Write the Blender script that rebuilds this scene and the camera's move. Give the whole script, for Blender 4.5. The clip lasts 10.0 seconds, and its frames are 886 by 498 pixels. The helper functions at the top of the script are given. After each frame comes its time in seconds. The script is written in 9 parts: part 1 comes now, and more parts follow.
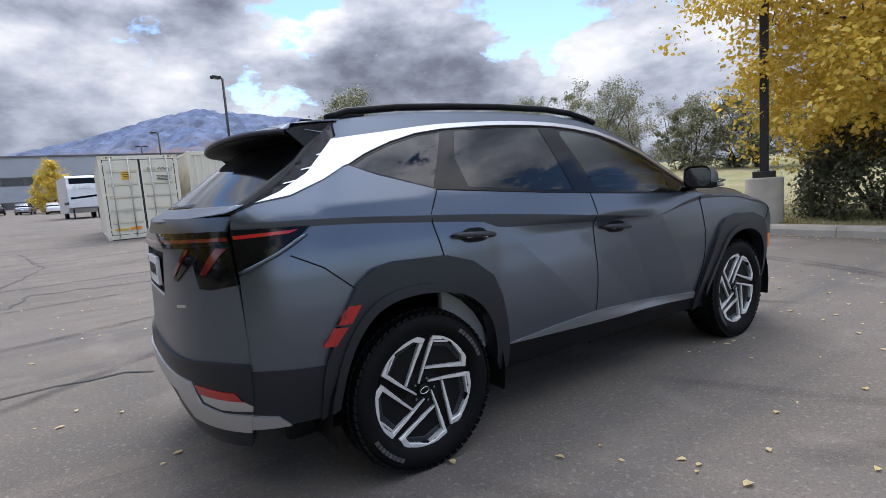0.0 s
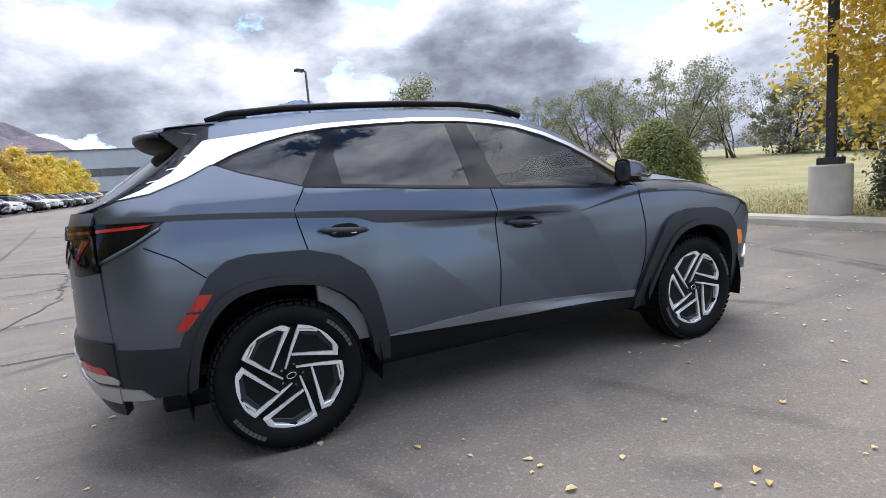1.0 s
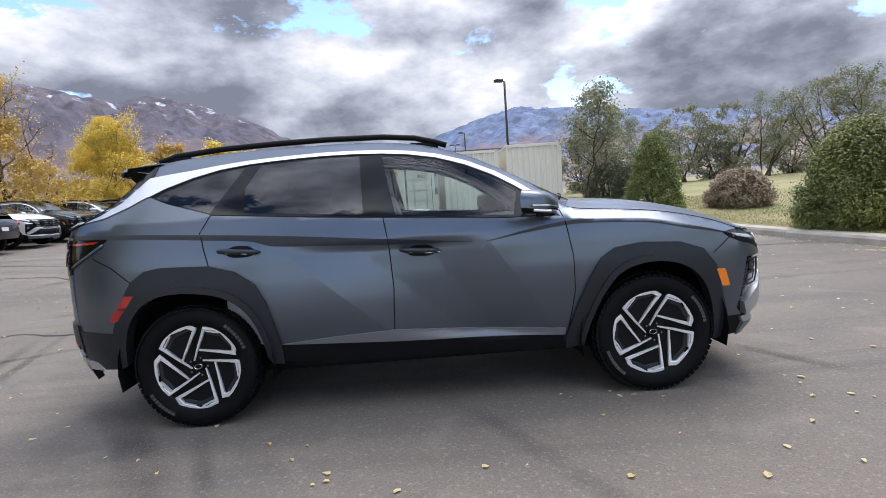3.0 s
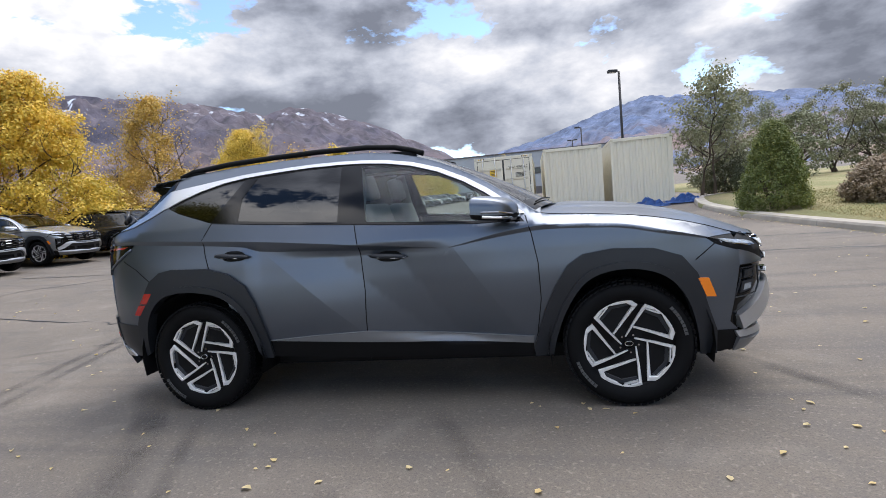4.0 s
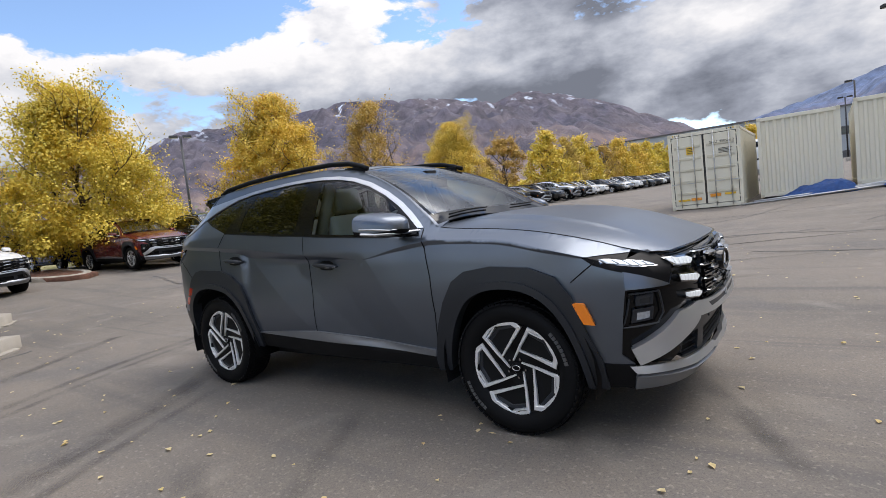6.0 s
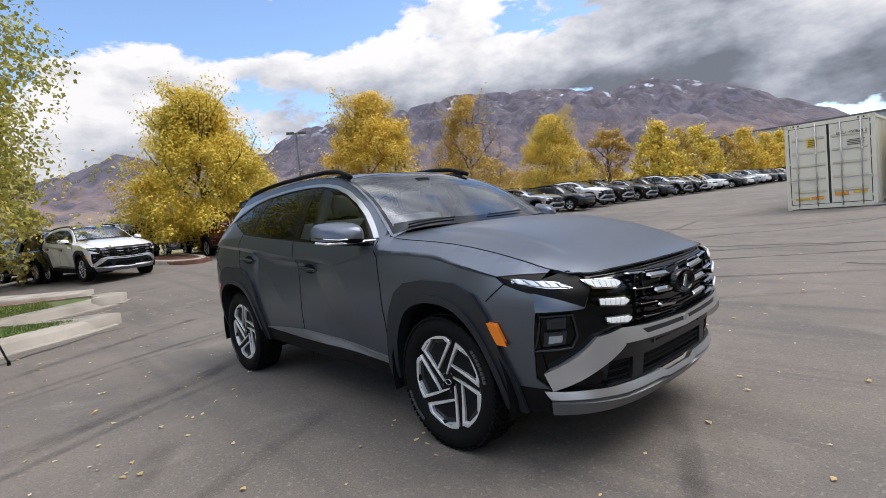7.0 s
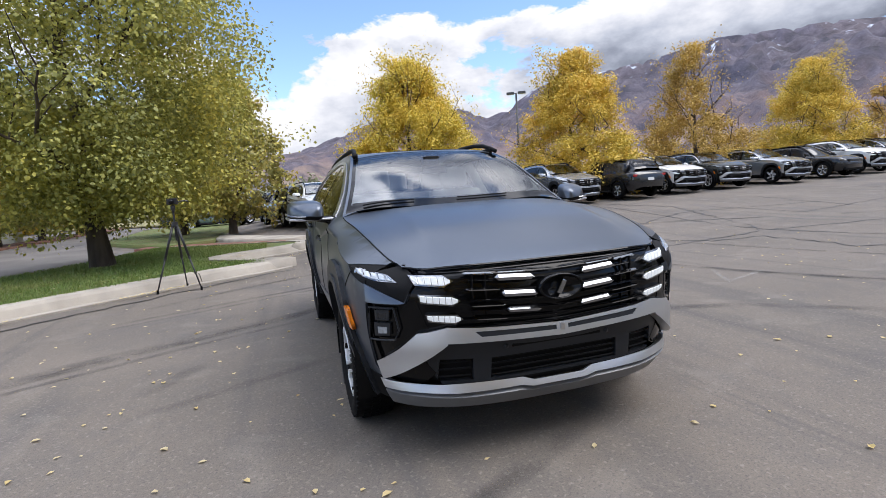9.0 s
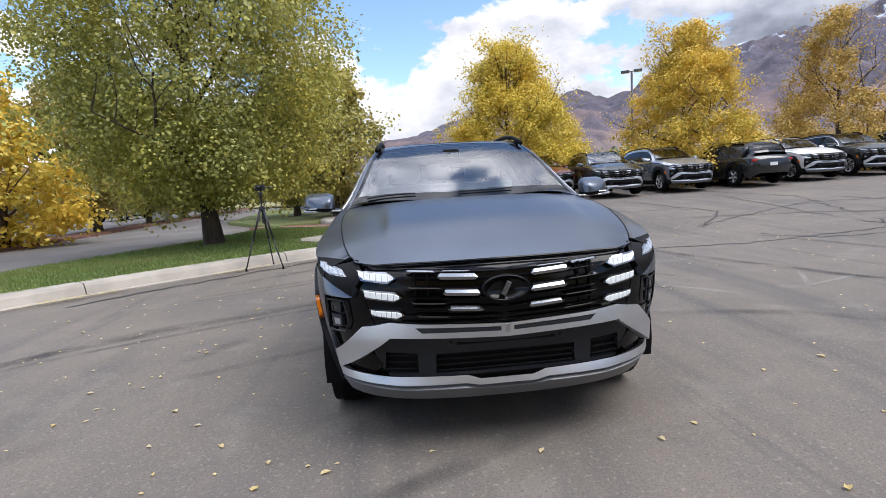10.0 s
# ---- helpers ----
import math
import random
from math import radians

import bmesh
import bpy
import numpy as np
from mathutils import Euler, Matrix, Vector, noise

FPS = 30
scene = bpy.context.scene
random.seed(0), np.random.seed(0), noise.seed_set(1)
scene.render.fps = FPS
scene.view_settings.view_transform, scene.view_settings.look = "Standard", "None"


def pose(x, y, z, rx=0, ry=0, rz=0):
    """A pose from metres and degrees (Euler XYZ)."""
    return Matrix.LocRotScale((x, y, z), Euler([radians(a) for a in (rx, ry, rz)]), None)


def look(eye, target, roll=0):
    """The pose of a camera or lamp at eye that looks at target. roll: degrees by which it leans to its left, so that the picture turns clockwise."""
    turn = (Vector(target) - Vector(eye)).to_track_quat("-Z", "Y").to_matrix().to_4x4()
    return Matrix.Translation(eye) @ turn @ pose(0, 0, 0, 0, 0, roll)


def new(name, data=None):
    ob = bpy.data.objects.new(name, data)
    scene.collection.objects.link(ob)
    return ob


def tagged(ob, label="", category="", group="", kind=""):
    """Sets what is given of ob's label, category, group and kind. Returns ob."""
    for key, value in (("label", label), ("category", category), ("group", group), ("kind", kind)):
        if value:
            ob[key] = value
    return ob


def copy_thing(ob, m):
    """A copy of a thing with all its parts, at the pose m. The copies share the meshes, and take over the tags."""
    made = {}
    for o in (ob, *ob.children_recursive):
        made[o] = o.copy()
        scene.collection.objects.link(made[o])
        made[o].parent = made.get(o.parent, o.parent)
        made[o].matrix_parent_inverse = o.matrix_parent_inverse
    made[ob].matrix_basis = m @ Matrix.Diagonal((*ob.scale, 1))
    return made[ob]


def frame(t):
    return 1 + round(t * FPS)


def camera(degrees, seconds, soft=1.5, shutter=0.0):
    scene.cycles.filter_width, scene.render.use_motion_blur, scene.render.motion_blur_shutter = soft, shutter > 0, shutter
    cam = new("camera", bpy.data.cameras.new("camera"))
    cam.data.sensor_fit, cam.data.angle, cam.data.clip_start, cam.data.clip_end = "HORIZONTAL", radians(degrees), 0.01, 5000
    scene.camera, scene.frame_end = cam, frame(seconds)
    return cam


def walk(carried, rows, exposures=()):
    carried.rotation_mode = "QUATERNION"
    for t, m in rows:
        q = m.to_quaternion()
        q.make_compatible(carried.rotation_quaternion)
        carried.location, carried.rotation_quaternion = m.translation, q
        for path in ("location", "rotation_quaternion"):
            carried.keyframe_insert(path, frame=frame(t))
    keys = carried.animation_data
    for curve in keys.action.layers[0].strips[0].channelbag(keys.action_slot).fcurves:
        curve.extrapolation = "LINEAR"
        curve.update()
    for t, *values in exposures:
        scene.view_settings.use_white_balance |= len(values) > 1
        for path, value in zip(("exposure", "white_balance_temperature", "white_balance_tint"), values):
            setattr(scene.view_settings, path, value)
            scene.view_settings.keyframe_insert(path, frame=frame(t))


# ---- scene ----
cam = camera(80.5, 10.0, soft=0.6)
PATH = [
    (0, (-2.547, -2.842, 1.267), (-1.43, -1.2, 1.032), -4.2),
    (0.5, (-2.094, -3.122, 1.237), (-1.118, -1.397, 0.972), -4.1),
    (1, (-1.691, -3.423, 1.241), (-0.861, -1.622, 0.98), -4.4),
    (1.5, (-1.282, -3.641, 1.253), (-0.603, -1.777, 1.004), -4.1),
    (2, (-0.86, -3.843, 1.254), (-0.364, -1.92, 1.018), -3.9),
    (2.5, (-0.428, -3.957, 1.267), (-0.147, -1.989, 1.054), -3.8),
    (3.8, (0.776, -4.001, 1.232), (0.478, -2.029, 1.078), -4.6),
    (4, (0.956, -3.993, 1.24), (0.564, -2.038, 1.08), -4.9),
    (4.5, (1.413, -3.908, 1.233), (0.797, -2.012, 1.081), -5.4),
    (5, (1.883, -3.753, 1.219), (1.066, -1.933, 1.071), -5.6),
    (5.2, (2.069, -3.672, 1.214), (1.174, -1.89, 1.065), -5.8),
    (6.3, (2.971, -3.167, 1.265), (1.705, -1.624, 1.135), -6.3),
    (6.5, (3.121, -3.057, 1.271), (1.793, -1.567, 1.153), -6.1),
    (7, (3.453, -2.727, 1.264), (1.976, -1.384, 1.134), -5.5),
    (7.5, (3.771, -2.394, 1.263), (2.169, -1.208, 1.1), -5.1),
    (8, (4.024, -1.986, 1.268), (2.301, -0.988, 1.087), -5.1),
    (8.5, (4.265, -1.611, 1.281), (2.443, -0.807, 1.092), -4.7),
    (9, (4.427, -1.221, 1.276), (2.526, -0.637, 1.061), -3.8),
    (9.5, (4.532, -0.825, 1.277), (2.576, -0.477, 1.045), -3.3),
    (10, (4.63, -0.477, 1.303), (2.652, -0.312, 1.053), -3.5),
]
walk(cam, [(t, look(eye, aim, lean)) for t, eye, aim, lean in PATH],
     [(0.0, 0.70, 6200, 13), (0.5, 1.14, 6250, 13), (1.2, 1.10, 6250, 13), (2.0, 1.02, 6250, 13), (4.5, 0.77, 6500, 12), (6.5, 0.63, 6550, 12), (8.5, 0.72, 6300, 13), (10.0, 0.78, 6250, 13)])

# ---- light ----
SUN_EL, SUN_AZ = 58.0, 62.0            # degrees; azimuth counted from +x towards +y
world = bpy.data.worlds.new("sky")
scene.world = world
world.use_nodes = True
wn, wl = world.node_tree.nodes, world.node_tree.links
wn.clear()


def wnode(kind, **vals):
    n = wn.new(kind)
    for k, v in vals.items():
        n.inputs[k].default_value = v
    return n


def wmath(op, a, b=None, clamp=False):
    n = wn.new("ShaderNodeMath")
    n.operation, n.use_clamp = op, clamp
    for i, v in enumerate((a, b)):
        if v is None:
            continue
        if isinstance(v, (int, float)):
            n.inputs[i].default_value = v
        else:
            wl.new(v, n.inputs[i])
    return n.outputs[0]


sky = wn.new("ShaderNodeTexSky")
sky.sky_type, sky.sun_disc = "NISHITA", False
sky.sun_elevation, sky.sun_rotation = radians(SUN_EL), radians(90 - SUN_AZ)
sky.altitude, sky.air_density, sky.dust_density, sky.ozone_density = 1400, 1.1, 0.15, 2.5
coord = wn.new("ShaderNodeTexCoord")
sep = wn.new("ShaderNodeSeparateXYZ")
wl.new(coord.outputs["Generated"], sep.inputs[0])
# cumulus: one field of lumps, and the same field a little higher up to shade them from below
stretch = wn.new("ShaderNodeVectorMath")
stretch.operation = "MULTIPLY"
stretch.inputs[1].default_value = (1.0, 1.0, 2.0)
wl.new(coord.outputs["Generated"], stretch.inputs[0])


def lumps(offset, scale, detail):
    moved = wn.new("ShaderNodeVectorMath")
    moved.operation = "ADD"
    moved.inputs[1].default_value = offset
    wl.new(stretch.outputs[0], moved.inputs[0])
    n = wnode("ShaderNodeTexNoise", Scale=scale, Detail=detail, Roughness=0.55, Distortion=0.0)
    wl.new(moved.outputs[0], n.inputs["Vector"])
    return n.outputs["Fac"]


big = lumps((3.1, 7.4, 1.7), 3.4, 13.0)
above = lumps((3.1, 7.4, 1.7 + 0.13), 3.4, 9.0)
cells = wn.new("ShaderNodeTexVoronoi")
cells.feature = "SMOOTH_F1"
for key, val in (("Scale", 5.5), ("Detail", 4.0), ("Roughness", 0.6), ("Lacunarity", 2.3), ("Smoothness", 0.7)):
    cells.inputs[key].default_value = val
drift = wn.new("ShaderNodeVectorMath")
drift.operation = "MULTIPLY_ADD"
stir = wnode("ShaderNodeTexNoise", Scale=6.0, Detail=5.0)
wl.new(stretch.outputs[0], stir.inputs["Vector"])
wl.new(stir.outputs["Color"], drift.inputs[0])
drift.inputs[1].default_value = (0.16, 0.16, 0.16)
wl.new(stretch.outputs[0], drift.inputs[2])
wl.new(drift.outputs[0], cells.inputs["Vector"])
puffs = wmath("SUBTRACT", 0.45, cells.outputs["Distance"])
broad = lumps((9.0, 1.2, 5.0), 1.3, 4.0)
def wsmooth(value, lo, hi):
    n = wn.new("ShaderNodeMapRange")
    n.interpolation_type = "SMOOTHSTEP"
    n.inputs["From Min"].default_value, n.inputs["From Max"].default_value = lo, hi
    wl.new(value, n.inputs["Value"])
    return n.outputs[0]


def bank(azimuth, elevation, reach):
    """A soft-edged part of the sky round one direction."""
    n = wn.new("ShaderNodeVectorMath")
    n.operation = "DOT_PRODUCT"
    ca, ce = radians(azimuth), radians(elevation)
    n.inputs[1].default_value = (math.cos(ca) * math.cos(ce), math.sin(ca) * math.cos(ce), math.sin(ce))
    wl.new(coord.outputs["Generated"], n.inputs[0])
    return wsmooth(n.outputs["Value"], math.cos(radians(reach * 1.6)), 1.0)


# the cover breaks open above the cloud banks in the west, and a little in the south
westward = wsmooth(wmath("MULTIPLY", sep.outputs[0], -1.0), 0.70, 0.82)
west = wmath("MULTIPLY", wmath("MULTIPLY", westward, wsmooth(sep.outputs[2], 0.265, 0.345)), wmath("MULTIPLY", wsmooth(wmath("MULTIPLY", sep.outputs[2], -1.0), -0.80, -0.66), 0.24))
west = wmath("ADD", west, wmath("MULTIPLY", bank(69, 19, 4), 0.14))
south = wmath("MULTIPLY", wmath("MAXIMUM", wmath("SUBTRACT", wmath("MULTIPLY", sep.outputs[1], -1.0), 0.25), 0.0), 0.20)
overhead = wmath("MULTIPLY", wmath("MAXIMUM", wmath("SUBTRACT", sep.outputs[2], 0.55), 0.0), 0.25)
north = wmath("MAXIMUM", sep.outputs[1], 0.0)
density = wmath("ADD", wmath("ADD", wmath("SUBTRACT", wmath("SUBTRACT", big, west), south), overhead), wmath("MULTIPLY", north, 0.025))
density = wmath("ADD", density, wmath("MULTIPLY", puffs, 0.16))
# the cover closes up towards the horizon
density = wmath("ADD", density, wmath("MULTIPLY", wsmooth(wmath("MULTIPLY", sep.outputs[2], -1.0), -0.26, -0.12), 0.07))
cover = wn.new("ShaderNodeMapRange")
cover.inputs["From Min"].default_value, cover.inputs["From Max"].default_value = 0.345, 0.385
wl.new(density, cover.inputs["Value"])
# thin rims are white, thick hearts grey, and tops lighter than undersides
thick = wmath("MULTIPLY", wmath("SUBTRACT", density, 0.43), -3.3)
lit = wmath("ADD", wmath("ADD", wmath("MULTIPLY", north, -0.02), 0.20), wmath("ADD", wmath("ADD", wmath("ADD", thick, 0.86), wmath("MULTIPLY", wmath("MAXIMUM", wmath("MULTIPLY", sep.outputs[0], -1.0), 0.0), 0.10)), wmath("ADD", wmath("MULTIPLY", wmath("SUBTRACT", big, above), 4.0), wmath("MULTIPLY", wmath("SUBTRACT", 0.5, broad), 0.9))))
lit = wmath("ADD", lit, wmath("MULTIPLY", puffs, 0.75))
# heavy grey banks and sunlit white ones
for azimuth, elevation, reach, tone in ((116, 17, 11, -0.24), (104, 16, 8, -0.12), (54, 15, 10, -0.24), (42, 12, 8, -0.12), (141, 15, 6, -0.16), (78, 16, 9, 0.42), (31, 15, 11, 0.42),
                                        (134, 21, 6, 0.30), (160, 15, 12, 0.34), (178, 13, 10, 0.34), (-150, 12, 12, 0.30), (95, 8, 9, 0.22)):
    lit = wmath("ADD", lit, wmath("MULTIPLY", bank(azimuth, elevation, reach), tone))
ramp = wn.new("ShaderNodeValToRGB")
ramp.color_ramp.elements[0].position, ramp.color_ramp.elements[0].color = 0.0, (0.20, 0.22, 0.27, 1)
ramp.color_ramp.elements[1].position, ramp.color_ramp.elements[1].color = 0.92, (0.98, 0.98, 0.99, 1)
low_stop = ramp.color_ramp.elements.new(0.24)
low_stop.color = (0.34, 0.37, 0.44, 1)
mid_stop = ramp.color_ramp.elements.new(0.50)
mid_stop.color = (0.56, 0.595, 0.67, 1)
lit = wmath("MULTIPLY", lit, 0.8)
wl.new(lit, ramp.inputs[0])
bg_sky = wnode("ShaderNodeBackground", Strength=0.15)
bg_cloud = wnode("ShaderNodeBackground", Strength=0.95)
wl.new(sky.outputs[0], bg_sky.inputs["Color"])
wl.new(ramp.outputs[0], bg_cloud.inputs["Color"])
# an overcast sky is brightest overhead
wl.new(wmath("ADD", wmath("MULTIPLY", wmath("POWER", wmath("MAXIMUM", sep.outputs[2], 0.0), 4.0), 3.4), wmath("ADD", 0.62, wmath("MULTIPLY", wmath("MAXIMUM", wmath("MULTIPLY", sep.outputs[1], -1.0), 0.0), 0.75))), bg_cloud.inputs["Strength"])
mixed = wn.new("ShaderNodeMixShader")
wl.new(cover.outputs[0], mixed.inputs[0])
wl.new(bg_sky.outputs[0], mixed.inputs[1])
wl.new(bg_cloud.outputs[0], mixed.inputs[2])
world_out = wn.new("ShaderNodeOutputWorld")
wl.new(mixed.outputs[0], world_out.inputs[0])

sun_data = bpy.data.lights.new("sun", "SUN")
sun_data.energy, sun_data.angle, sun_data.color = 1.7, radians(40), (1.0, 0.95, 0.88)
sun = new("sun", sun_data)
sun.matrix_world = look((0, 0, 50), (-math.cos(radians(SUN_AZ)) * math.cos(radians(SUN_EL)), -math.sin(radians(SUN_AZ)) * math.cos(radians(SUN_EL)), 50 - math.sin(radians(SUN_EL))))


# ---- materials ----
def material(name, color, rough=0.6, metal=0.0, vary=0.12, scale=6.0, fine=80.0, bump=0.0, bump_dist=0.01, coat=0.0,
             color2=None, object_vary=0.0, trans=0.0, ior=1.45, stretch=(1, 1, 1), rough_vary=0.08, spec=0.5):
    """A procedural surface: two scales of colour variation, roughness variation and fine relief."""
    m = bpy.data.materials.new(name)
    m.use_nodes = True
    nt = m.node_tree
    b = nt.nodes["Principled BSDF"]
    tc = nt.nodes.new("ShaderNodeTexCoord")
    mp = nt.nodes.new("ShaderNodeMapping")
    mp.inputs["Scale"].default_value = stretch
    nt.links.new(tc.outputs["Object"], mp.inputs[0])
    n1 = nt.nodes.new("ShaderNodeTexNoise")
    n1.inputs["Scale"].default_value, n1.inputs["Detail"].default_value = scale, 6.0
    n2 = nt.nodes.new("ShaderNodeTexNoise")
    n2.inputs["Scale"].default_value, n2.inputs["Detail"].default_value = fine, 3.0
    for n in (n1, n2):
        nt.links.new(mp.outputs[0], n.inputs["Vector"])
    mixer = nt.nodes.new("ShaderNodeMix")
    mixer.data_type = "RGBA"
    c2 = color2 or tuple(c * (1 - 2 * vary) for c in color)
    mixer.inputs[6].default_value, mixer.inputs[7].default_value = (*color, 1), (*c2, 1)
    sharp = nt.nodes.new("ShaderNodeMapRange")
    sharp.inputs["From Min"].default_value, sharp.inputs["From Max"].default_value = 0.34, 0.66
    nt.links.new(n1.outputs["Fac"], sharp.inputs["Value"])
    nt.links.new(sharp.outputs[0], mixer.inputs[0])
    grain = nt.nodes.new("ShaderNodeMix")
    grain.data_type, grain.blend_type = "RGBA", "MULTIPLY"
    gr = nt.nodes.new("ShaderNodeMapRange")
    gr.inputs["To Min"].default_value, gr.inputs["To Max"].default_value = 1 - vary, 1 + vary
    nt.links.new(n2.outputs["Fac"], gr.inputs["Value"])
    grain.inputs[0].default_value = 1.0
    nt.links.new(mixer.outputs[2], grain.inputs[6])
    nt.links.new(gr.outputs[0], grain.inputs[7])
    last = grain.outputs[2]
    if object_vary:
        info = nt.nodes.new("ShaderNodeObjectInfo")
        hsv = nt.nodes.new("ShaderNodeHueSaturation")
        hr = nt.nodes.new("ShaderNodeMapRange")
        hr.inputs["To Min"].default_value, hr.inputs["To Max"].default_value = 0.5 - 0.1 * object_vary, 0.5 + 0.1 * object_vary
        vr = nt.nodes.new("ShaderNodeMapRange")
        vr.inputs["To Min"].default_value, vr.inputs["To Max"].default_value = 1 + object_vary, 1 - object_vary
        nt.links.new(info.outputs["Random"], hr.inputs["Value"])
        nt.links.new(info.outputs["Random"], vr.inputs["Value"])
        nt.links.new(hr.outputs[0], hsv.inputs["Hue"])
        nt.links.new(vr.outputs[0], hsv.inputs["Value"])
        nt.links.new(last, hsv.inputs["Color"])
        last = hsv.outputs[0]
    nt.links.new(last, b.inputs["Base Color"])
    rr = nt.nodes.new("ShaderNodeMapRange")
    rr.inputs["To Min"].default_value, rr.inputs["To Max"].default_value = max(0.0, rough - rough_vary), min(1.0, rough + rough_vary)
    nt.links.new(n1.outputs["Fac"], rr.inputs["Value"])
    nt.links.new(rr.outputs[0], b.inputs["Roughness"])
    b.inputs["Metallic"].default_value = metal
    b.inputs["IOR"].default_value = ior
    b.inputs["Specular IOR Level"].default_value = spec
    if coat:
        b.inputs["Coat Weight"].default_value, b.inputs["Coat Roughness"].default_value = coat, 0.08
    if trans:
        b.inputs["Transmission Weight"].default_value = trans
    if bump:
        bp = nt.nodes.new("ShaderNodeBump")
        bp.inputs["Strength"].default_value, bp.inputs["Distance"].default_value = bump, bump_dist
        nt.links.new(n2.outputs["Fac"], bp.inputs["Height"])
        nt.links.new(bp.outputs[0], b.inputs["Normal"])
    return m


def leaf_material(name, colors, per_object=0.06):
    """Leaves: every leaf a shade of its own, with some light passing through."""
    m = bpy.data.materials.new(name)
    m.use_nodes = True
    nt = m.node_tree
    b = nt.nodes["Principled BSDF"]
    geo = nt.nodes.new("ShaderNodeNewGeometry")
    rp = nt.nodes.new("ShaderNodeValToRGB")
    el = rp.color_ramp.elements
    while len(el) < len(colors):
        el.new(0.5)
    for i, c in enumerate(colors):
        el[i].position, el[i].color = i / (len(colors) - 1), (*c, 1)
    info = nt.nodes.new("ShaderNodeObjectInfo")
    tc = nt.nodes.new("ShaderNodeTexCoord")
    ns = nt.nodes.new("ShaderNodeTexNoise")
    ns.inputs["Scale"].default_value, ns.inputs["Detail"].default_value = 0.45, 3.0
    nt.links.new(tc.outputs["Object"], ns.inputs["Vector"])
    add = nt.nodes.new("ShaderNodeMath")
    add.operation = "MULTIPLY_ADD"
    add.inputs[1].default_value = 0.45
    nt.links.new(geo.outputs["Random Per Island"], add.inputs[0])
    mr = nt.nodes.new("ShaderNodeMapRange")
    mr.inputs["From Min"].default_value, mr.inputs["From Max"].default_value = 0.3, 0.7
    mr.inputs["To Max"].default_value = 0.55
    nt.links.new(ns.outputs["Fac"], mr.inputs["Value"])
    nt.links.new(mr.outputs[0], add.inputs[2])
    nt.links.new(add.outputs[0], rp.inputs[0])
    hsv = nt.nodes.new("ShaderNodeHueSaturation")
    hr = nt.nodes.new("ShaderNodeMapRange")
    hr.inputs["To Min"].default_value, hr.inputs["To Max"].default_value = 0.5 - per_object * 0.5, 0.5 + per_object * 0.35
    nt.links.new(info.outputs["Random"], hr.inputs["Value"])
    nt.links.new(hr.outputs[0], hsv.inputs["Hue"])
    nt.links.new(rp.outputs[0], hsv.inputs["Color"])
    nt.links.new(hsv.outputs[0], b.inputs["Base Color"])
    b.inputs["Roughness"].default_value = 0.55
    tl = nt.nodes.new("ShaderNodeBsdfTranslucent")
    nt.links.new(hsv.outputs[0], tl.inputs["Color"])
    mx = nt.nodes.new("ShaderNodeMixShader")
    mx.inputs[0].default_value = 0.30
    nt.links.new(b.outputs[0], mx.inputs[1])
    nt.links.new(tl.outputs[0], mx.inputs[2])
    nt.links.new(mx.outputs[0], nt.nodes["Material Output"].inputs[0])
    return m


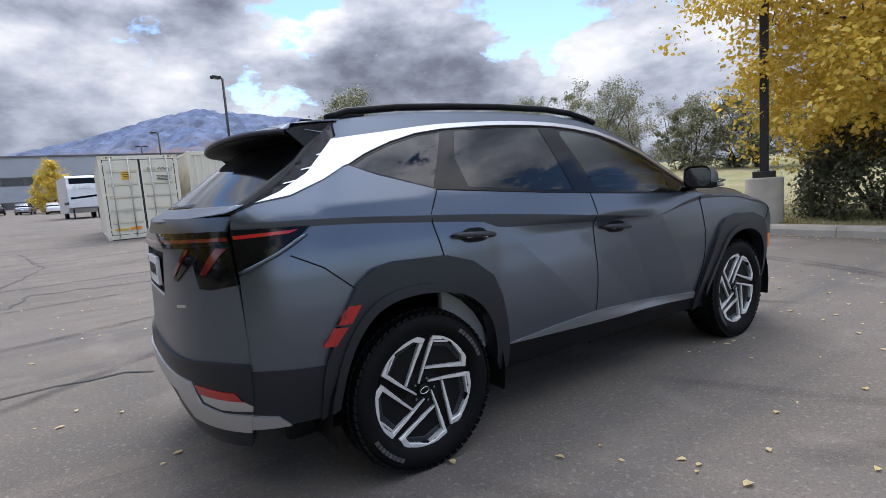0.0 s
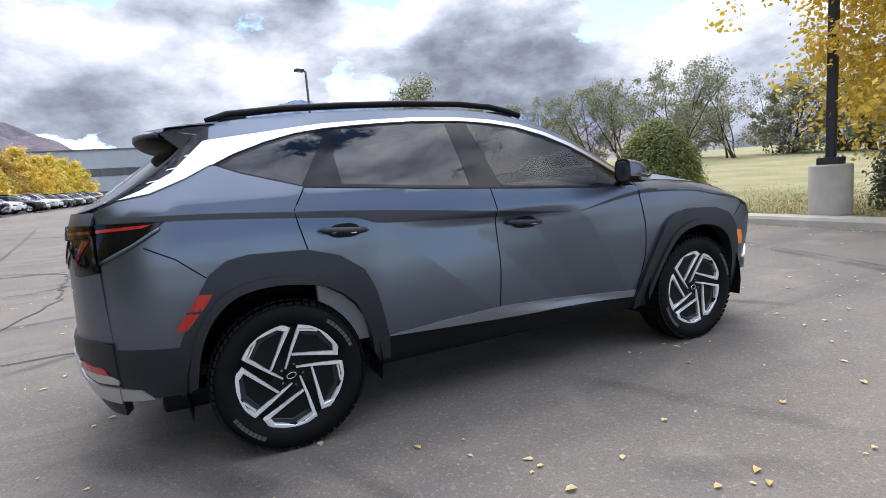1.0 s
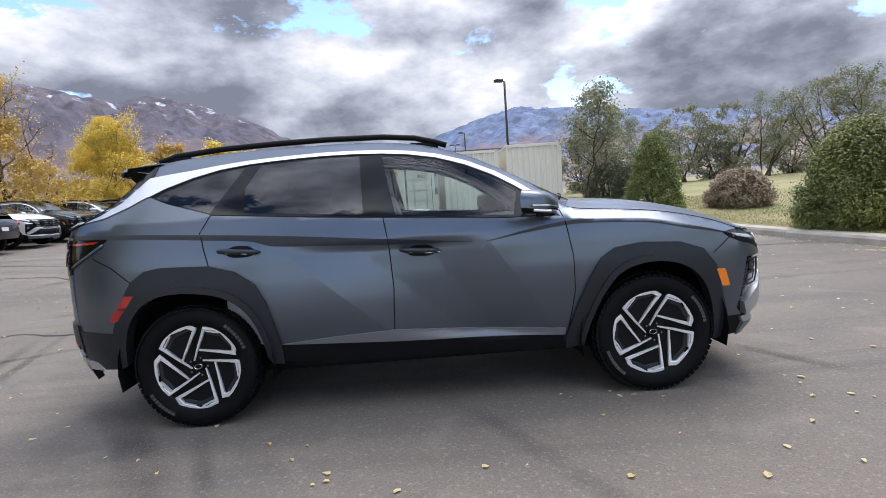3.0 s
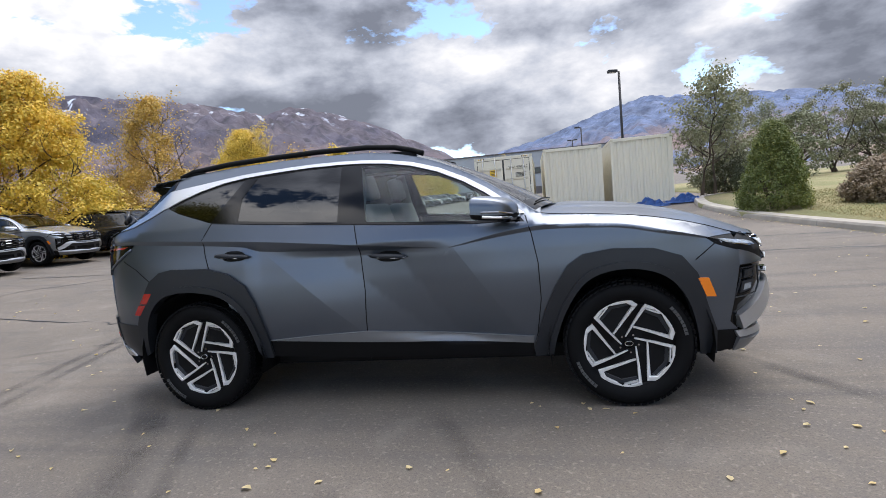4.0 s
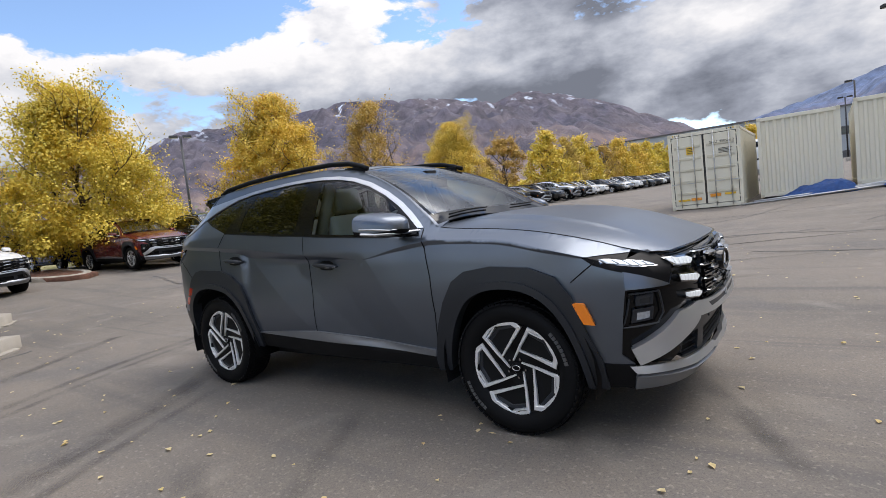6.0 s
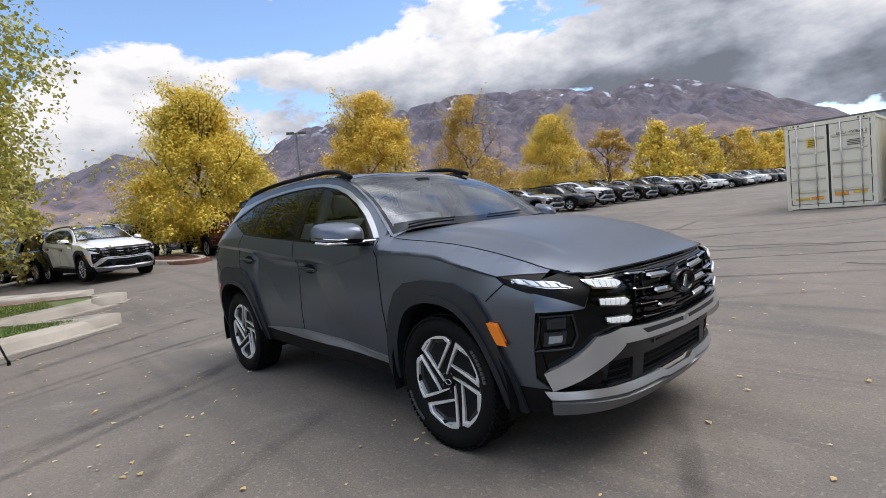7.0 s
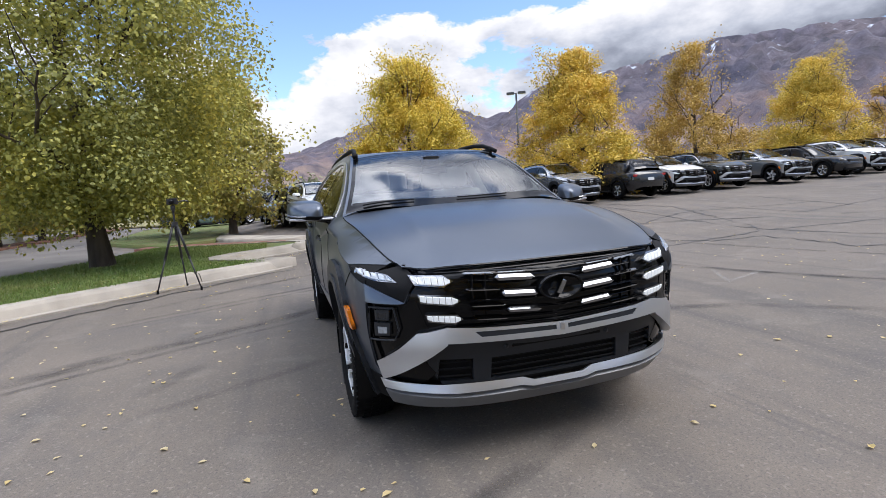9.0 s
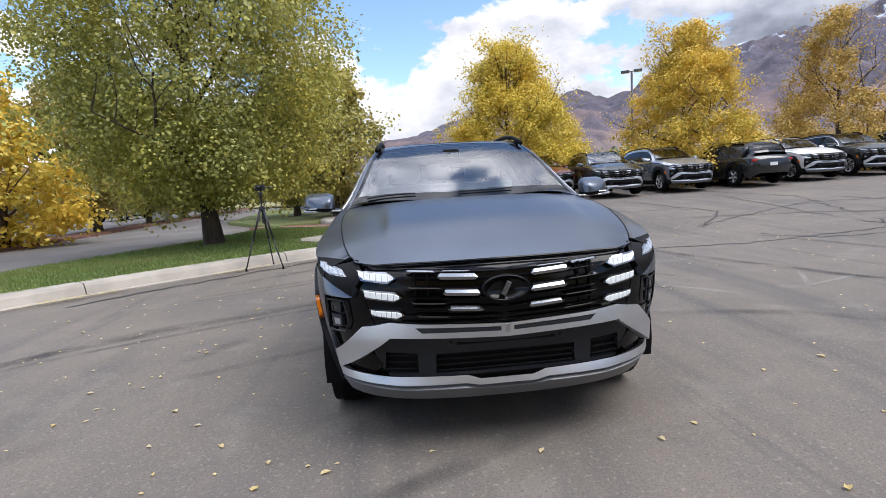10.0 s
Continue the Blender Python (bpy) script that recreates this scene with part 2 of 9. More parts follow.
def asphalt_material():
    """Worn asphalt: fine stones, mottling at several sizes, bluish oil stains, pale dust and streaks of rubber."""
    m = material("asphalt", (0.172, 0.145, 0.118), rough=0.86, vary=0.42, scale=0.35, fine=140.0, bump=0.5, bump_dist=0.006,
                 color2=(0.130, 0.112, 0.093))
    nt = m.node_tree
    b = nt.nodes["Principled BSDF"]
    tc = nt.nodes["Texture Coordinate"]
    last = b.inputs["Base Color"].links[0].from_socket
    layers = ((24, (0.10, 1.3, 1), 1.0, 0.56, 0.70, 0.42, (0.066, 0.063, 0.063)), (-38, (0.16, 1.9, 1), 1.0, 0.58, 0.70, 0.40, (0.066, 0.063, 0.063)),
              (64, (0.14, 2.6, 1), 1.3, 0.58, 0.68, 0.36, (0.070, 0.066, 0.064)), (10, (0.6, 0.6, 1), 1.0, 0.55, 0.70, 0.38, (0.075, 0.075, 0.080)),
              (0, (1, 1, 1), 2.6, 0.50, 0.72, 0.30, (0.095, 0.090, 0.085)), (33, (1, 1, 1), 9.0, 0.50, 0.75, 0.32, (0.102, 0.095, 0.088)),
              (80, (1, 1, 1), 1.7, 0.56, 0.74, 0.35, (0.26, 0.23, 0.195)), (15, (1, 1, 1), 42.0, 0.56, 0.72, 0.55, (0.28, 0.25, 0.21)), (50, (1, 1, 1), 75.0, 0.52, 0.70, 0.55, (0.06, 0.055, 0.05)))
    for ang, sc, size, lo, hi, amount, tone in layers:
        mp = nt.nodes.new("ShaderNodeMapping")
        mp.inputs["Rotation"].default_value, mp.inputs["Scale"].default_value = (0, 0, radians(ang)), sc
        mp.inputs["Location"].default_value = (ang * 0.37, ang * 0.11, 0)
        ns = nt.nodes.new("ShaderNodeTexNoise")
        ns.inputs["Scale"].default_value, ns.inputs["Detail"].default_value, ns.inputs["Distortion"].default_value = size, 7.0, 0.5
        mr = nt.nodes.new("ShaderNodeMapRange")
        mr.inputs["From Min"].default_value, mr.inputs["From Max"].default_value, mr.inputs["To Max"].default_value = lo, hi, amount
        nt.links.new(tc.outputs["Object"], mp.inputs[0])
        nt.links.new(mp.outputs[0], ns.inputs["Vector"])
        nt.links.new(ns.outputs["Fac"], mr.inputs["Value"])
        mx = nt.nodes.new("ShaderNodeMix")
        mx.data_type = "RGBA"
        mx.inputs[7].default_value = (*tone, 1)
        nt.links.new(mr.outputs[0], mx.inputs[0])
        nt.links.new(last, mx.inputs[6])
        last = mx.outputs[2]
    nt.links.new(last, b.inputs["Base Color"])
    return m


def worn_mark(name, color, strength):
    """A thin worn layer on the ground: fades to its sides and breaks up along its length."""
    m = bpy.data.materials.new(name)
    m.use_nodes = True
    nt = m.node_tree
    b = nt.nodes["Principled BSDF"]
    b.inputs["Base Color"].default_value, b.inputs["Roughness"].default_value = (*color, 1), 0.8
    uv = nt.nodes.new("ShaderNodeUVMap")
    sp = nt.nodes.new("ShaderNodeSeparateXYZ")
    nt.links.new(uv.outputs[0], sp.inputs[0])
    tc = nt.nodes.new("ShaderNodeTexCoord")

    def link_math(op, a, c):
        n = nt.nodes.new("ShaderNodeMath")
        n.operation, n.use_clamp = op, op != "SUBTRACT"
        for i, v in enumerate((a, c)):
            if isinstance(v, (int, float)):
                n.inputs[i].default_value = v
            elif v is not None:
                nt.links.new(v, n.inputs[i])
        return n.outputs[0]
    ns = nt.nodes.new("ShaderNodeTexNoise")
    ns.inputs["Scale"].default_value, ns.inputs["Detail"].default_value = 2.2, 9.0
    nt.links.new(tc.outputs["Object"], ns.inputs["Vector"])
    brk = nt.nodes.new("ShaderNodeMapRange")
    brk.inputs["From Min"].default_value, brk.inputs["From Max"].default_value = 0.30, 0.70
    nt.links.new(ns.outputs["Fac"], brk.inputs["Value"])
    across = link_math("MULTIPLY", link_math("MULTIPLY", sp.outputs[0], link_math("SUBTRACT", 1.0, sp.outputs[0])), 4.0)
    ends = link_math("MULTIPLY", link_math("MULTIPLY", sp.outputs[1], link_math("SUBTRACT", 1.0, sp.outputs[1])), 4.0)
    n = nt.nodes.new("ShaderNodeMath")
    n.operation = "MULTIPLY"
    nt.links.new(link_math("MULTIPLY", link_math("MULTIPLY", across, ends), brk.outputs[0]), n.inputs[0])
    n.inputs[1].default_value = strength
    nt.links.new(n.outputs[0], b.inputs["Alpha"])
    return m


M_ASPHALT = asphalt_material()
M_SKID = worn_mark("tyre_rubber_on_asphalt", (0.035, 0.035, 0.037), 0.46)
M_OLDPAINT = worn_mark("worn_white_paint", (0.5, 0.48, 0.44), 0.38)
M_TAR = material("tar", (0.03, 0.03, 0.031), rough=0.55, vary=0.2)
M_CONCRETE = material("concrete", (0.41, 0.37, 0.31), rough=0.85, vary=0.14, scale=2.0, fine=90, bump=0.3, bump_dist=0.004)
M_LAWN = material("lawn_soil", (0.11, 0.16, 0.045), rough=0.95, vary=0.25, scale=1.2, fine=60, color2=(0.14, 0.13, 0.05), bump=0.8, bump_dist=0.03)
M_DRY = material("dry_grass_soil", (0.29, 0.245, 0.125), rough=0.95, vary=0.22, scale=0.5, fine=40, color2=(0.19, 0.19, 0.08), bump=0.8, bump_dist=0.03)
M_BRICKWALK = material("brick_paving", (0.26, 0.11, 0.08), rough=0.85, vary=0.2, scale=5, fine=50, bump=0.3)
M_DRIVE = material("old_paving", (0.17, 0.155, 0.14), rough=0.88, vary=0.15, scale=0.6, fine=150, bump=0.25, bump_dist=0.004)
M_MULCH = material("bark_mulch", (0.17, 0.08, 0.05), rough=0.95, vary=0.3, scale=4, fine=60, bump=0.8, bump_dist=0.03)
M_BARK = material("bark", (0.10, 0.075, 0.055), rough=0.9, vary=0.3, scale=5, fine=40, bump=0.8, bump_dist=0.02, stretch=(1, 1, 0.25))
M_TWIG = material("twig", (0.16, 0.12, 0.09), rough=0.9, vary=0.2)
M_YELLOW = leaf_material("autumn_leaf", [(0.35, 0.32, 0.05), (0.58, 0.45, 0.055), (0.76, 0.56, 0.075), (0.80, 0.57, 0.08)], 0.014)
M_RUSSET = leaf_material("russet_leaf", [(0.34, 0.24, 0.06), (0.50, 0.34, 0.07), (0.66, 0.44, 0.08)], 0.02)
M_GREENLEAF = leaf_material("turning_leaf", [(0.17, 0.175, 0.05), (0.30, 0.28, 0.075), (0.48, 0.40, 0.09), (0.68, 0.48, 0.09)], 0.05)
M_OLIVE = leaf_material("olive_leaf", [(0.14, 0.16, 0.085), (0.21, 0.22, 0.12), (0.29, 0.28, 0.17)], 0.05)
M_JUNIPER = leaf_material("juniper_leaf", [(0.065, 0.095, 0.03), (0.14, 0.18, 0.04), (0.30, 0.30, 0.06)], 0.04)
M_DARKBUSH = leaf_material("dark_leaf", [(0.05, 0.065, 0.035), (0.09, 0.10, 0.05), (0.17, 0.15, 0.06)], 0.04)
M_TAN = leaf_material("dry_twig_leaf", [(0.20, 0.15, 0.09), (0.28, 0.22, 0.14), (0.34, 0.27, 0.18)], 0.03)
M_GRASS = leaf_material("grass_blade", [(0.09, 0.15, 0.035), (0.16, 0.23, 0.05), (0.28, 0.28, 0.09)], 0.0)
M_DRYGRASS = leaf_material("dry_grass_blade", [(0.17, 0.18, 0.07), (0.30, 0.26, 0.12), (0.38, 0.32, 0.17)], 0.0)
M_CREAM = material("cream_paint", (0.66, 0.62, 0.50), rough=0.5, vary=0.05, scale=1.5, fine=30, color2=(0.66, 0.62, 0.50))
M_CREAMDARK = material("cream_paint_worn", (0.60, 0.55, 0.42), rough=0.55, vary=0.08, scale=1.5, fine=30)
M_GALV = material("galvanised_steel", (0.50, 0.50, 0.50), rough=0.4, metal=0.9, vary=0.08)
M_RUBBER = material("rubber", (0.005, 0.005, 0.0055), rough=0.6, spec=0.12, vary=0.15, fine=120, bump=0.1, bump_dist=0.002)
M_BLACK = material("black_plastic", (0.018, 0.018, 0.02), rough=0.45, vary=0.1)
M_DARKSTEEL = material("dark_painted_steel", (0.022, 0.02, 0.02), rough=0.5, vary=0.15)
M_YELLOWSIGN = material("yellow_sticker", (0.72, 0.45, 0.03), rough=0.5, vary=0.06)
M_ORANGESIGN = material("orange_sticker", (0.75, 0.30, 0.03), rough=0.5, vary=0.06)
M_TARP = material("blue_tarp", (0.035, 0.13, 0.42), rough=0.42, vary=0.15, scale=9, fine=40, bump=0.6, bump_dist=0.02)
M_WALLGREY = material("grey_cladding", (0.33, 0.35, 0.37), rough=0.7, vary=0.05, scale=0.3)
M_WALLDARK = material("dark_cladding", (0.10, 0.09, 0.09), rough=0.6, vary=0.06, scale=0.3)
M_DARKGLASS = material("dark_window_glass", (0.015, 0.017, 0.02), rough=0.06, vary=0.05, spec=0.6)


def mountain_material(name, light, dark):
    m = material(name, light, rough=0.95, vary=0.2, scale=0.004, fine=0.03, color2=dark)
    nt = m.node_tree
    b = nt.nodes["Principled BSDF"]
    last = b.inputs["Base Color"].links[0].from_socket
    tc = nt.nodes["Texture Coordinate"]
    sp = nt.nodes.new("ShaderNodeSeparateXYZ")
    nt.links.new(tc.outputs["Object"], sp.inputs[0])
    ns = nt.nodes.new("ShaderNodeTexNoise")
    ns.inputs["Scale"].default_value, ns.inputs["Detail"].default_value = 0.011, 8.0
    nt.links.new(tc.outputs["Object"], ns.inputs["Vector"])

    def band(z0, z1, n0, n1, color):
        nonlocal last
        a = nt.nodes.new("ShaderNodeMapRange")
        a.inputs["From Min"].default_value, a.inputs["From Max"].default_value = z0, z1
        nt.links.new(sp.outputs[2], a.inputs["Value"])
        c = nt.nodes.new("ShaderNodeMapRange")
        c.inputs["From Min"].default_value, c.inputs["From Max"].default_value = n0, n1
        nt.links.new(ns.outputs["Fac"], c.inputs["Value"])
        mu = nt.nodes.new("ShaderNodeMath")
        mu.operation = "MULTIPLY"
        nt.links.new(a.outputs[0], mu.inputs[0])
        nt.links.new(c.outputs[0], mu.inputs[1])
        mx = nt.nodes.new("ShaderNodeMix")
        mx.data_type = "RGBA"
        mx.inputs[7].default_value = (*color, 1)
        nt.links.new(mu.outputs[0], mx.inputs[0])
        nt.links.new(last, mx.inputs[6])
        last = mx.outputs[2]

    mp = nt.nodes.new("ShaderNodeMapping")
    mp.inputs["Scale"].default_value = (1, 1, 0.35)
    nt.links.new(tc.outputs["Object"], mp.inputs[0])
    # gully shade is multiplied into the colour: hollows darker, crests lighter
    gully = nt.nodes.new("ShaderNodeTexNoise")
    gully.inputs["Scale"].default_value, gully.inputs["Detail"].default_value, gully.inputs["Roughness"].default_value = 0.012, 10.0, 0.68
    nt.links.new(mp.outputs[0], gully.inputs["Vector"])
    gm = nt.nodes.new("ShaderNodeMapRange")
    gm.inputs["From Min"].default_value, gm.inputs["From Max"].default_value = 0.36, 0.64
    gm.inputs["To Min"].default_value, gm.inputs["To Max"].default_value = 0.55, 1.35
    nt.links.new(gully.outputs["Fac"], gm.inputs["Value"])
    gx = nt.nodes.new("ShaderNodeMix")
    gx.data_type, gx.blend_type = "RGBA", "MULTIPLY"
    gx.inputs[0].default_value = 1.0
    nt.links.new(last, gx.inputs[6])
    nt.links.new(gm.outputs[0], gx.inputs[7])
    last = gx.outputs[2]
    rock = nt.nodes.new("ShaderNodeBump")
    rock.inputs["Strength"].default_value, rock.inputs["Distance"].default_value = 0.55, 40.0
    nt.links.new(gully.outputs["Fac"], rock.inputs["Height"])
    nt.links.new(rock.outputs[0], b.inputs["Normal"])

    band(330, 150, 0.40, 0.60, (0.19, 0.135, 0.125))
    band(120, 50, 0.42, 0.6, (0.26, 0.20, 0.15))
    band(470, 640, 0.60, 0.66, (0.55, 0.60, 0.70))
    nt.links.new(last, b.inputs["Base Color"])
    return m


# distance haze is tinted into the rock colours, most strongly the far one
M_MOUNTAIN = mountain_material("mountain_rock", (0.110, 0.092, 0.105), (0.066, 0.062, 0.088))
M_FARMOUNTAIN = mountain_material("hazed_far_rock", (0.125, 0.16, 0.25), (0.085, 0.12, 0.21))


# ---- building helpers ----
def ease(a, b, v):
    t = min(1.0, max(0.0, (v - a) / (b - a)))
    return t * t * (3 - 2 * t)


def link_mesh(name, bm, mats, smooth=False):
    me = bpy.data.meshes.new(name)
    bm.to_mesh(me)
    bm.free()
    for m in mats if isinstance(mats, (list, tuple)) else [mats]:
        me.materials.append(m)
    if smooth:
        for p in me.polygons:
            p.use_smooth = True
    return new(name, me)


def part(name, bm, mat, parent=None, label="", smooth=False):
    ob = link_mesh(name, bm, mat, smooth)
    ob.parent = parent
    if label:
        ob["label"] = label
    return ob


def pydata_part(name, verts, faces, mat, parent=None, label="", smooth=False):
    me = bpy.data.meshes.new(name)
    me.from_pydata(verts, [], faces)
    me.materials.append(mat)
    if smooth:
        for p in me.polygons:
            p.use_smooth = True
    ob = new(name, me)
    ob.parent = parent
    if label:
        ob["label"] = label
    return ob


def add_box(bm, lo, hi, m=None, bevel=0.0):
    r = bmesh.ops.create_cube(bm, size=1)
    vs = r["verts"]
    for v in vs:
        v.co = Vector([lo[i] + (v.co[i] + 0.5) * (hi[i] - lo[i]) for i in range(3)])
    if bevel:
        es = list({e for v in vs for e in v.link_edges})
        g = bmesh.ops.bevel(bm, geom=es, offset=bevel, segments=2, affect="EDGES", profile=0.6)
        vs = list({v for f in g["faces"] for v in f.verts} | {v for v in vs if v.is_valid})
    if m is not None:
        bmesh.ops.transform(bm, matrix=m, verts=vs)
    return vs


def box(lo, hi, m=None, bevel=0.0):
    bm = bmesh.new()
    add_box(bm, lo, hi, m, bevel)
    return bm


def add_tube(bm, pts, radii, sides=8, cap=True):
    """A tapered tube along points."""
    rings = []
    pts = [Vector(p) for p in pts]
    for i, p in enumerate(pts):
        d = (pts[min(i + 1, len(pts) - 1)] - pts[max(i - 1, 0)]).normalized()
        up = Vector((0, 0, 1)) if abs(d.z) < 0.9 else Vector((1, 0, 0))
        a = d.cross(up).normalized()
        b = d.cross(a).normalized()
        r = radii[i] if isinstance(radii, (list, tuple)) else radii
        rings.append([bm.verts.new(p + r * (math.cos(2 * math.pi * k / sides) * a + math.sin(2 * math.pi * k / sides) * b)) for k in range(sides)])
    for r0, r1 in zip(rings, rings[1:]):
        for k in range(sides):
            bm.faces.new((r0[k], r0[(k + 1) % sides], r1[(k + 1) % sides], r1[k]))
    if cap:
        bm.faces.new(rings[0][::-1])
        bm.faces.new(rings[-1])


def tube(pts, radii, sides=8):
    bm = bmesh.new()
    add_tube(bm, pts, radii, sides)
    return bm


def add_lathe(bm, profile, segs=32, m=None):
    """Profile of (radius, height) turned about z."""
    rings = []
    for r, h in profile:
        rings.append([bm.verts.new((r * math.cos(2 * math.pi * k / segs), r * math.sin(2 * math.pi * k / segs), h)) for k in range(segs)])
    for a, b in zip(rings, rings[1:]):
        for k in range(segs):
            bm.faces.new((a[k], a[(k + 1) % segs], b[(k + 1) % segs], b[k]))
    if m is not None:
        bmesh.ops.transform(bm, matrix=m, verts=[v for r in rings for v in r])


def lathe(profile, segs=32, m=None):
    bm = bmesh.new()
    add_lathe(bm, profile, segs, m)
    return bm


def slab(outline, z0, z1):
    """A closed outline in plan, drawn up from z0 to z1."""
    bm = bmesh.new()
    lo = [bm.verts.new((x, y, z0)) for x, y in outline]
    hi = [bm.verts.new((x, y, z1)) for x, y in outline]
    n = len(outline)
    bm.faces.new(hi)
    bm.faces.new(lo[::-1])
    for i in range(n):
        bm.faces.new((lo[i], lo[(i + 1) % n], hi[(i + 1) % n], hi[i]))
    bmesh.ops.recalc_face_normals(bm, faces=bm.faces)
    return bm


def empty(name, m=None):
    ob = new(name)
    ob.empty_display_size = 0.2
    if m is not None:
        ob.matrix_basis = m
    return ob


def rise(x, y):
    """Height of the ground: level round the car, climbing slowly west and north."""
    r = math.hypot(x, y)
    gx = 0.042 * min(14.0, max(0.0, -x - 5.5)) * ease(-5.5, 3.5, y)
    gy = float(np.interp(y, (6, 12, 18.4, 28, 45, 65, 100, 150, 400, 5000), (0, 0.09, 0.24, 0.48, 0.72, 0.95, 1.7, 3.2, 9.0, 60.0)))
    ge = 0.055 * min(7.0, max(0.0, x)) * ease(8, 20, y)
    gl = 0.022 * min(60.0, max(0.0, x - 9.0)) * ease(-6, 3, y)
    return gx + gy + ge + gl


# ---- ground ----
def ground_sheet():
    steps = [-4500, -2500, -1300, -700, -400, -250, -160, -110, -80, -60, -48]
    steps += [-40 + 1.25 * i for i in range(65)] + [48, 60, 80, 110, 160, 250, 400, 700, 1300, 2500, 4500]
    verts = [(x, y, rise(x, y)) for y in steps for x in steps]
    n = len(steps)
    faces = [(j * n + i, j * n + i + 1, (j + 1) * n + i + 1, (j + 1) * n + i) for j in range(n - 1) for i in range(n - 1)]
    ob = pydata_part("ground", verts, faces, M_ASPHALT, smooth=True)
    return tagged(ob, "worn grey asphalt car park with rubber streaks", "asphalt", kind="structure")


ground_sheet()


def lawn(name, outline, up, mat, label, category):
    """A bed that follows the ground: a fine grid clipped to the outline by its own triangulation, with a skirt."""
    bm = bmesh.new()
    n = len(outline)
    x0, x1 = min(p[0] for p in outline), max(p[0] for p in outline)
    y0, y1 = min(p[1] for p in outline), max(p[1] for p in outline)
    step = max(0.6, max(x1 - x0, y1 - y0) / 40)
    pts = [Vector(p) for p in outline]

    def inside(px, py):
        c = False
        for i in range(n):
            (ax, ay), (bx, by) = outline[i], outline[i - 1]
            if (ay > py) != (by > py) and px < (bx - ax) * (py - ay) / (by - ay) + ax:
                c = not c
        return c

    grid = [Vector((x0 + i * step, y0 + j * step)) for i in range(int((x1 - x0) / step) + 1) for j in range(int((y1 - y0) / step) + 1)]
    grid = [p for p in grid if inside(p.x, p.y)]
    from_geo = delaunay(pts + grid, [(i, (i + 1) % n) for i in range(n)], [], 1, 1e-4)
    vs = [bm.verts.new((p.x, p.y, rise(p.x, p.y) + up)) for p in from_geo[0]]
    for f in from_geo[2]:
        bm.faces.new([vs[i] for i in f])
    edge = [e for e in bm.edges if e.is_boundary]
    r = bmesh.ops.extrude_edge_only(bm, edges=edge)
    for v in r["geom"]:
        if isinstance(v, bmesh.types.BMVert):
            v.co.z -= up + 0.05
    bmesh.ops.recalc_face_normals(bm, faces=bm.faces)
    return tagged(part(name, bm, mat, smooth=True), label, category, kind="structure")


from mathutils.geometry import delaunay_2d_cdt as delaunay


def kerb(name, line, width, height, joint=3.0, gutter=0.0):
    """A cast kerb along a line, of separate lengths with open joints, rounded at the front top edge."""
    owner = tagged(empty(name), "pale cast concrete kerb with dark joints", "kerb", kind="structure")
    pts = [Vector((*p, 0)) for p in line]
    dense = []
    for a, b in zip(pts, pts[1:]):
        k = max(1, int((b - a).length / 0.5))
        dense += [a.lerp(b, i / k) for i in range(k)]
    dense.append(pts[-1])
    for _ in range(3):
        dense = [dense[0]] + [(dense[i - 1] + 2 * dense[i] + dense[i + 1]) / 4 for i in range(1, len(dense) - 1)] + [dense[-1]]
    run = max(2, int(joint / 0.5))
    for s in range(0, len(dense) - 1, run):
        seg = dense[s:s + run + 1]
        if len(seg) < 2:
            continue
        bm = bmesh.new()
        rings = []
        for i, p in enumerate(seg):
            d = (seg[min(i + 1, len(seg) - 1)] - seg[max(i - 1, 0)]).normalized()
            nrm = Vector((-d.y, d.x, 0))
            q = p + d * (0.008 if i == 0 else -0.008 if i == len(seg) - 1 else 0)
            z = rise(q.x, q.y)
            prof = ((-0.04, -0.06), (-0.025, height * 0.7), (0.005, height), (width, height + 0.01), (width, -0.06))
            if gutter:
                prof = ((-gutter, -0.06), (-gutter, 0.022), (-0.03, 0.016), (0.02, height * 0.75), (0.06, height), (width, height + 0.01), (width, -0.06))
            rings.append([bm.verts.new((q.x + nrm.x * a, q.y + nrm.y * a, z + b)) for a, b in prof])
        for r0, r1 in zip(rings, rings[1:]):
            for k in range(len(r0) - 1):
                bm.faces.new((r0[k], r1[k], r1[k + 1], r0[k + 1]))
        bm.faces.new(rings[0])
        bm.faces.new(rings[-1][::-1])
        bmesh.ops.recalc_face_normals(bm, faces=bm.faces)
        part("kerb_stone", bm, M_CONCRETE, owner)
    return owner


EAST_LINE = [(6.0, -16), (6.8, -8), (7.3, -2), (7.5, 2), (7.55, 5), (7.2, 9), (6.5, 12.5), (6.3, 16), (6.9, 19), (9, 21)]
WEST_LINE = [(-13.5, -4.6), (-12.2, -3.4), (-10.7, -1.8), (-10.1, -0.75), (-9.75, -0.22), (-9.2, -0.05), (-8.8, -0.35), (-8.6, -0.95), (-8.35, -1.65), (-8.15, -2.3), (-7.9, -2.72), (-7.5, -2.6), (-7.0, -2.05), (-6.6, -1.35),
             (-6.4, -0.92), (-6.1, -0.82), (-5.88, -1.3), (-5.6, -2.1), (-4.6, -3.4), (-3.6, -4.55), (-2.4, -5.75), (-0.5, -7.6), (3, -11), (5, -15)]
NORTH_LINE = [(-22, 1.2), (-17.2, 2.2), (-15.6, 2.7), (-15.3, 3.2), (-15.9, 3.7), (-17.5, 3.9), (-20, 3.8)]
lawn("lawn_east", EAST_LINE + [(9, 60), (140, 70), (140, -60), (6.0, -40)], 0.14, M_DRY, "dry yellowish grass strewn with fallen leaves", "lawn")


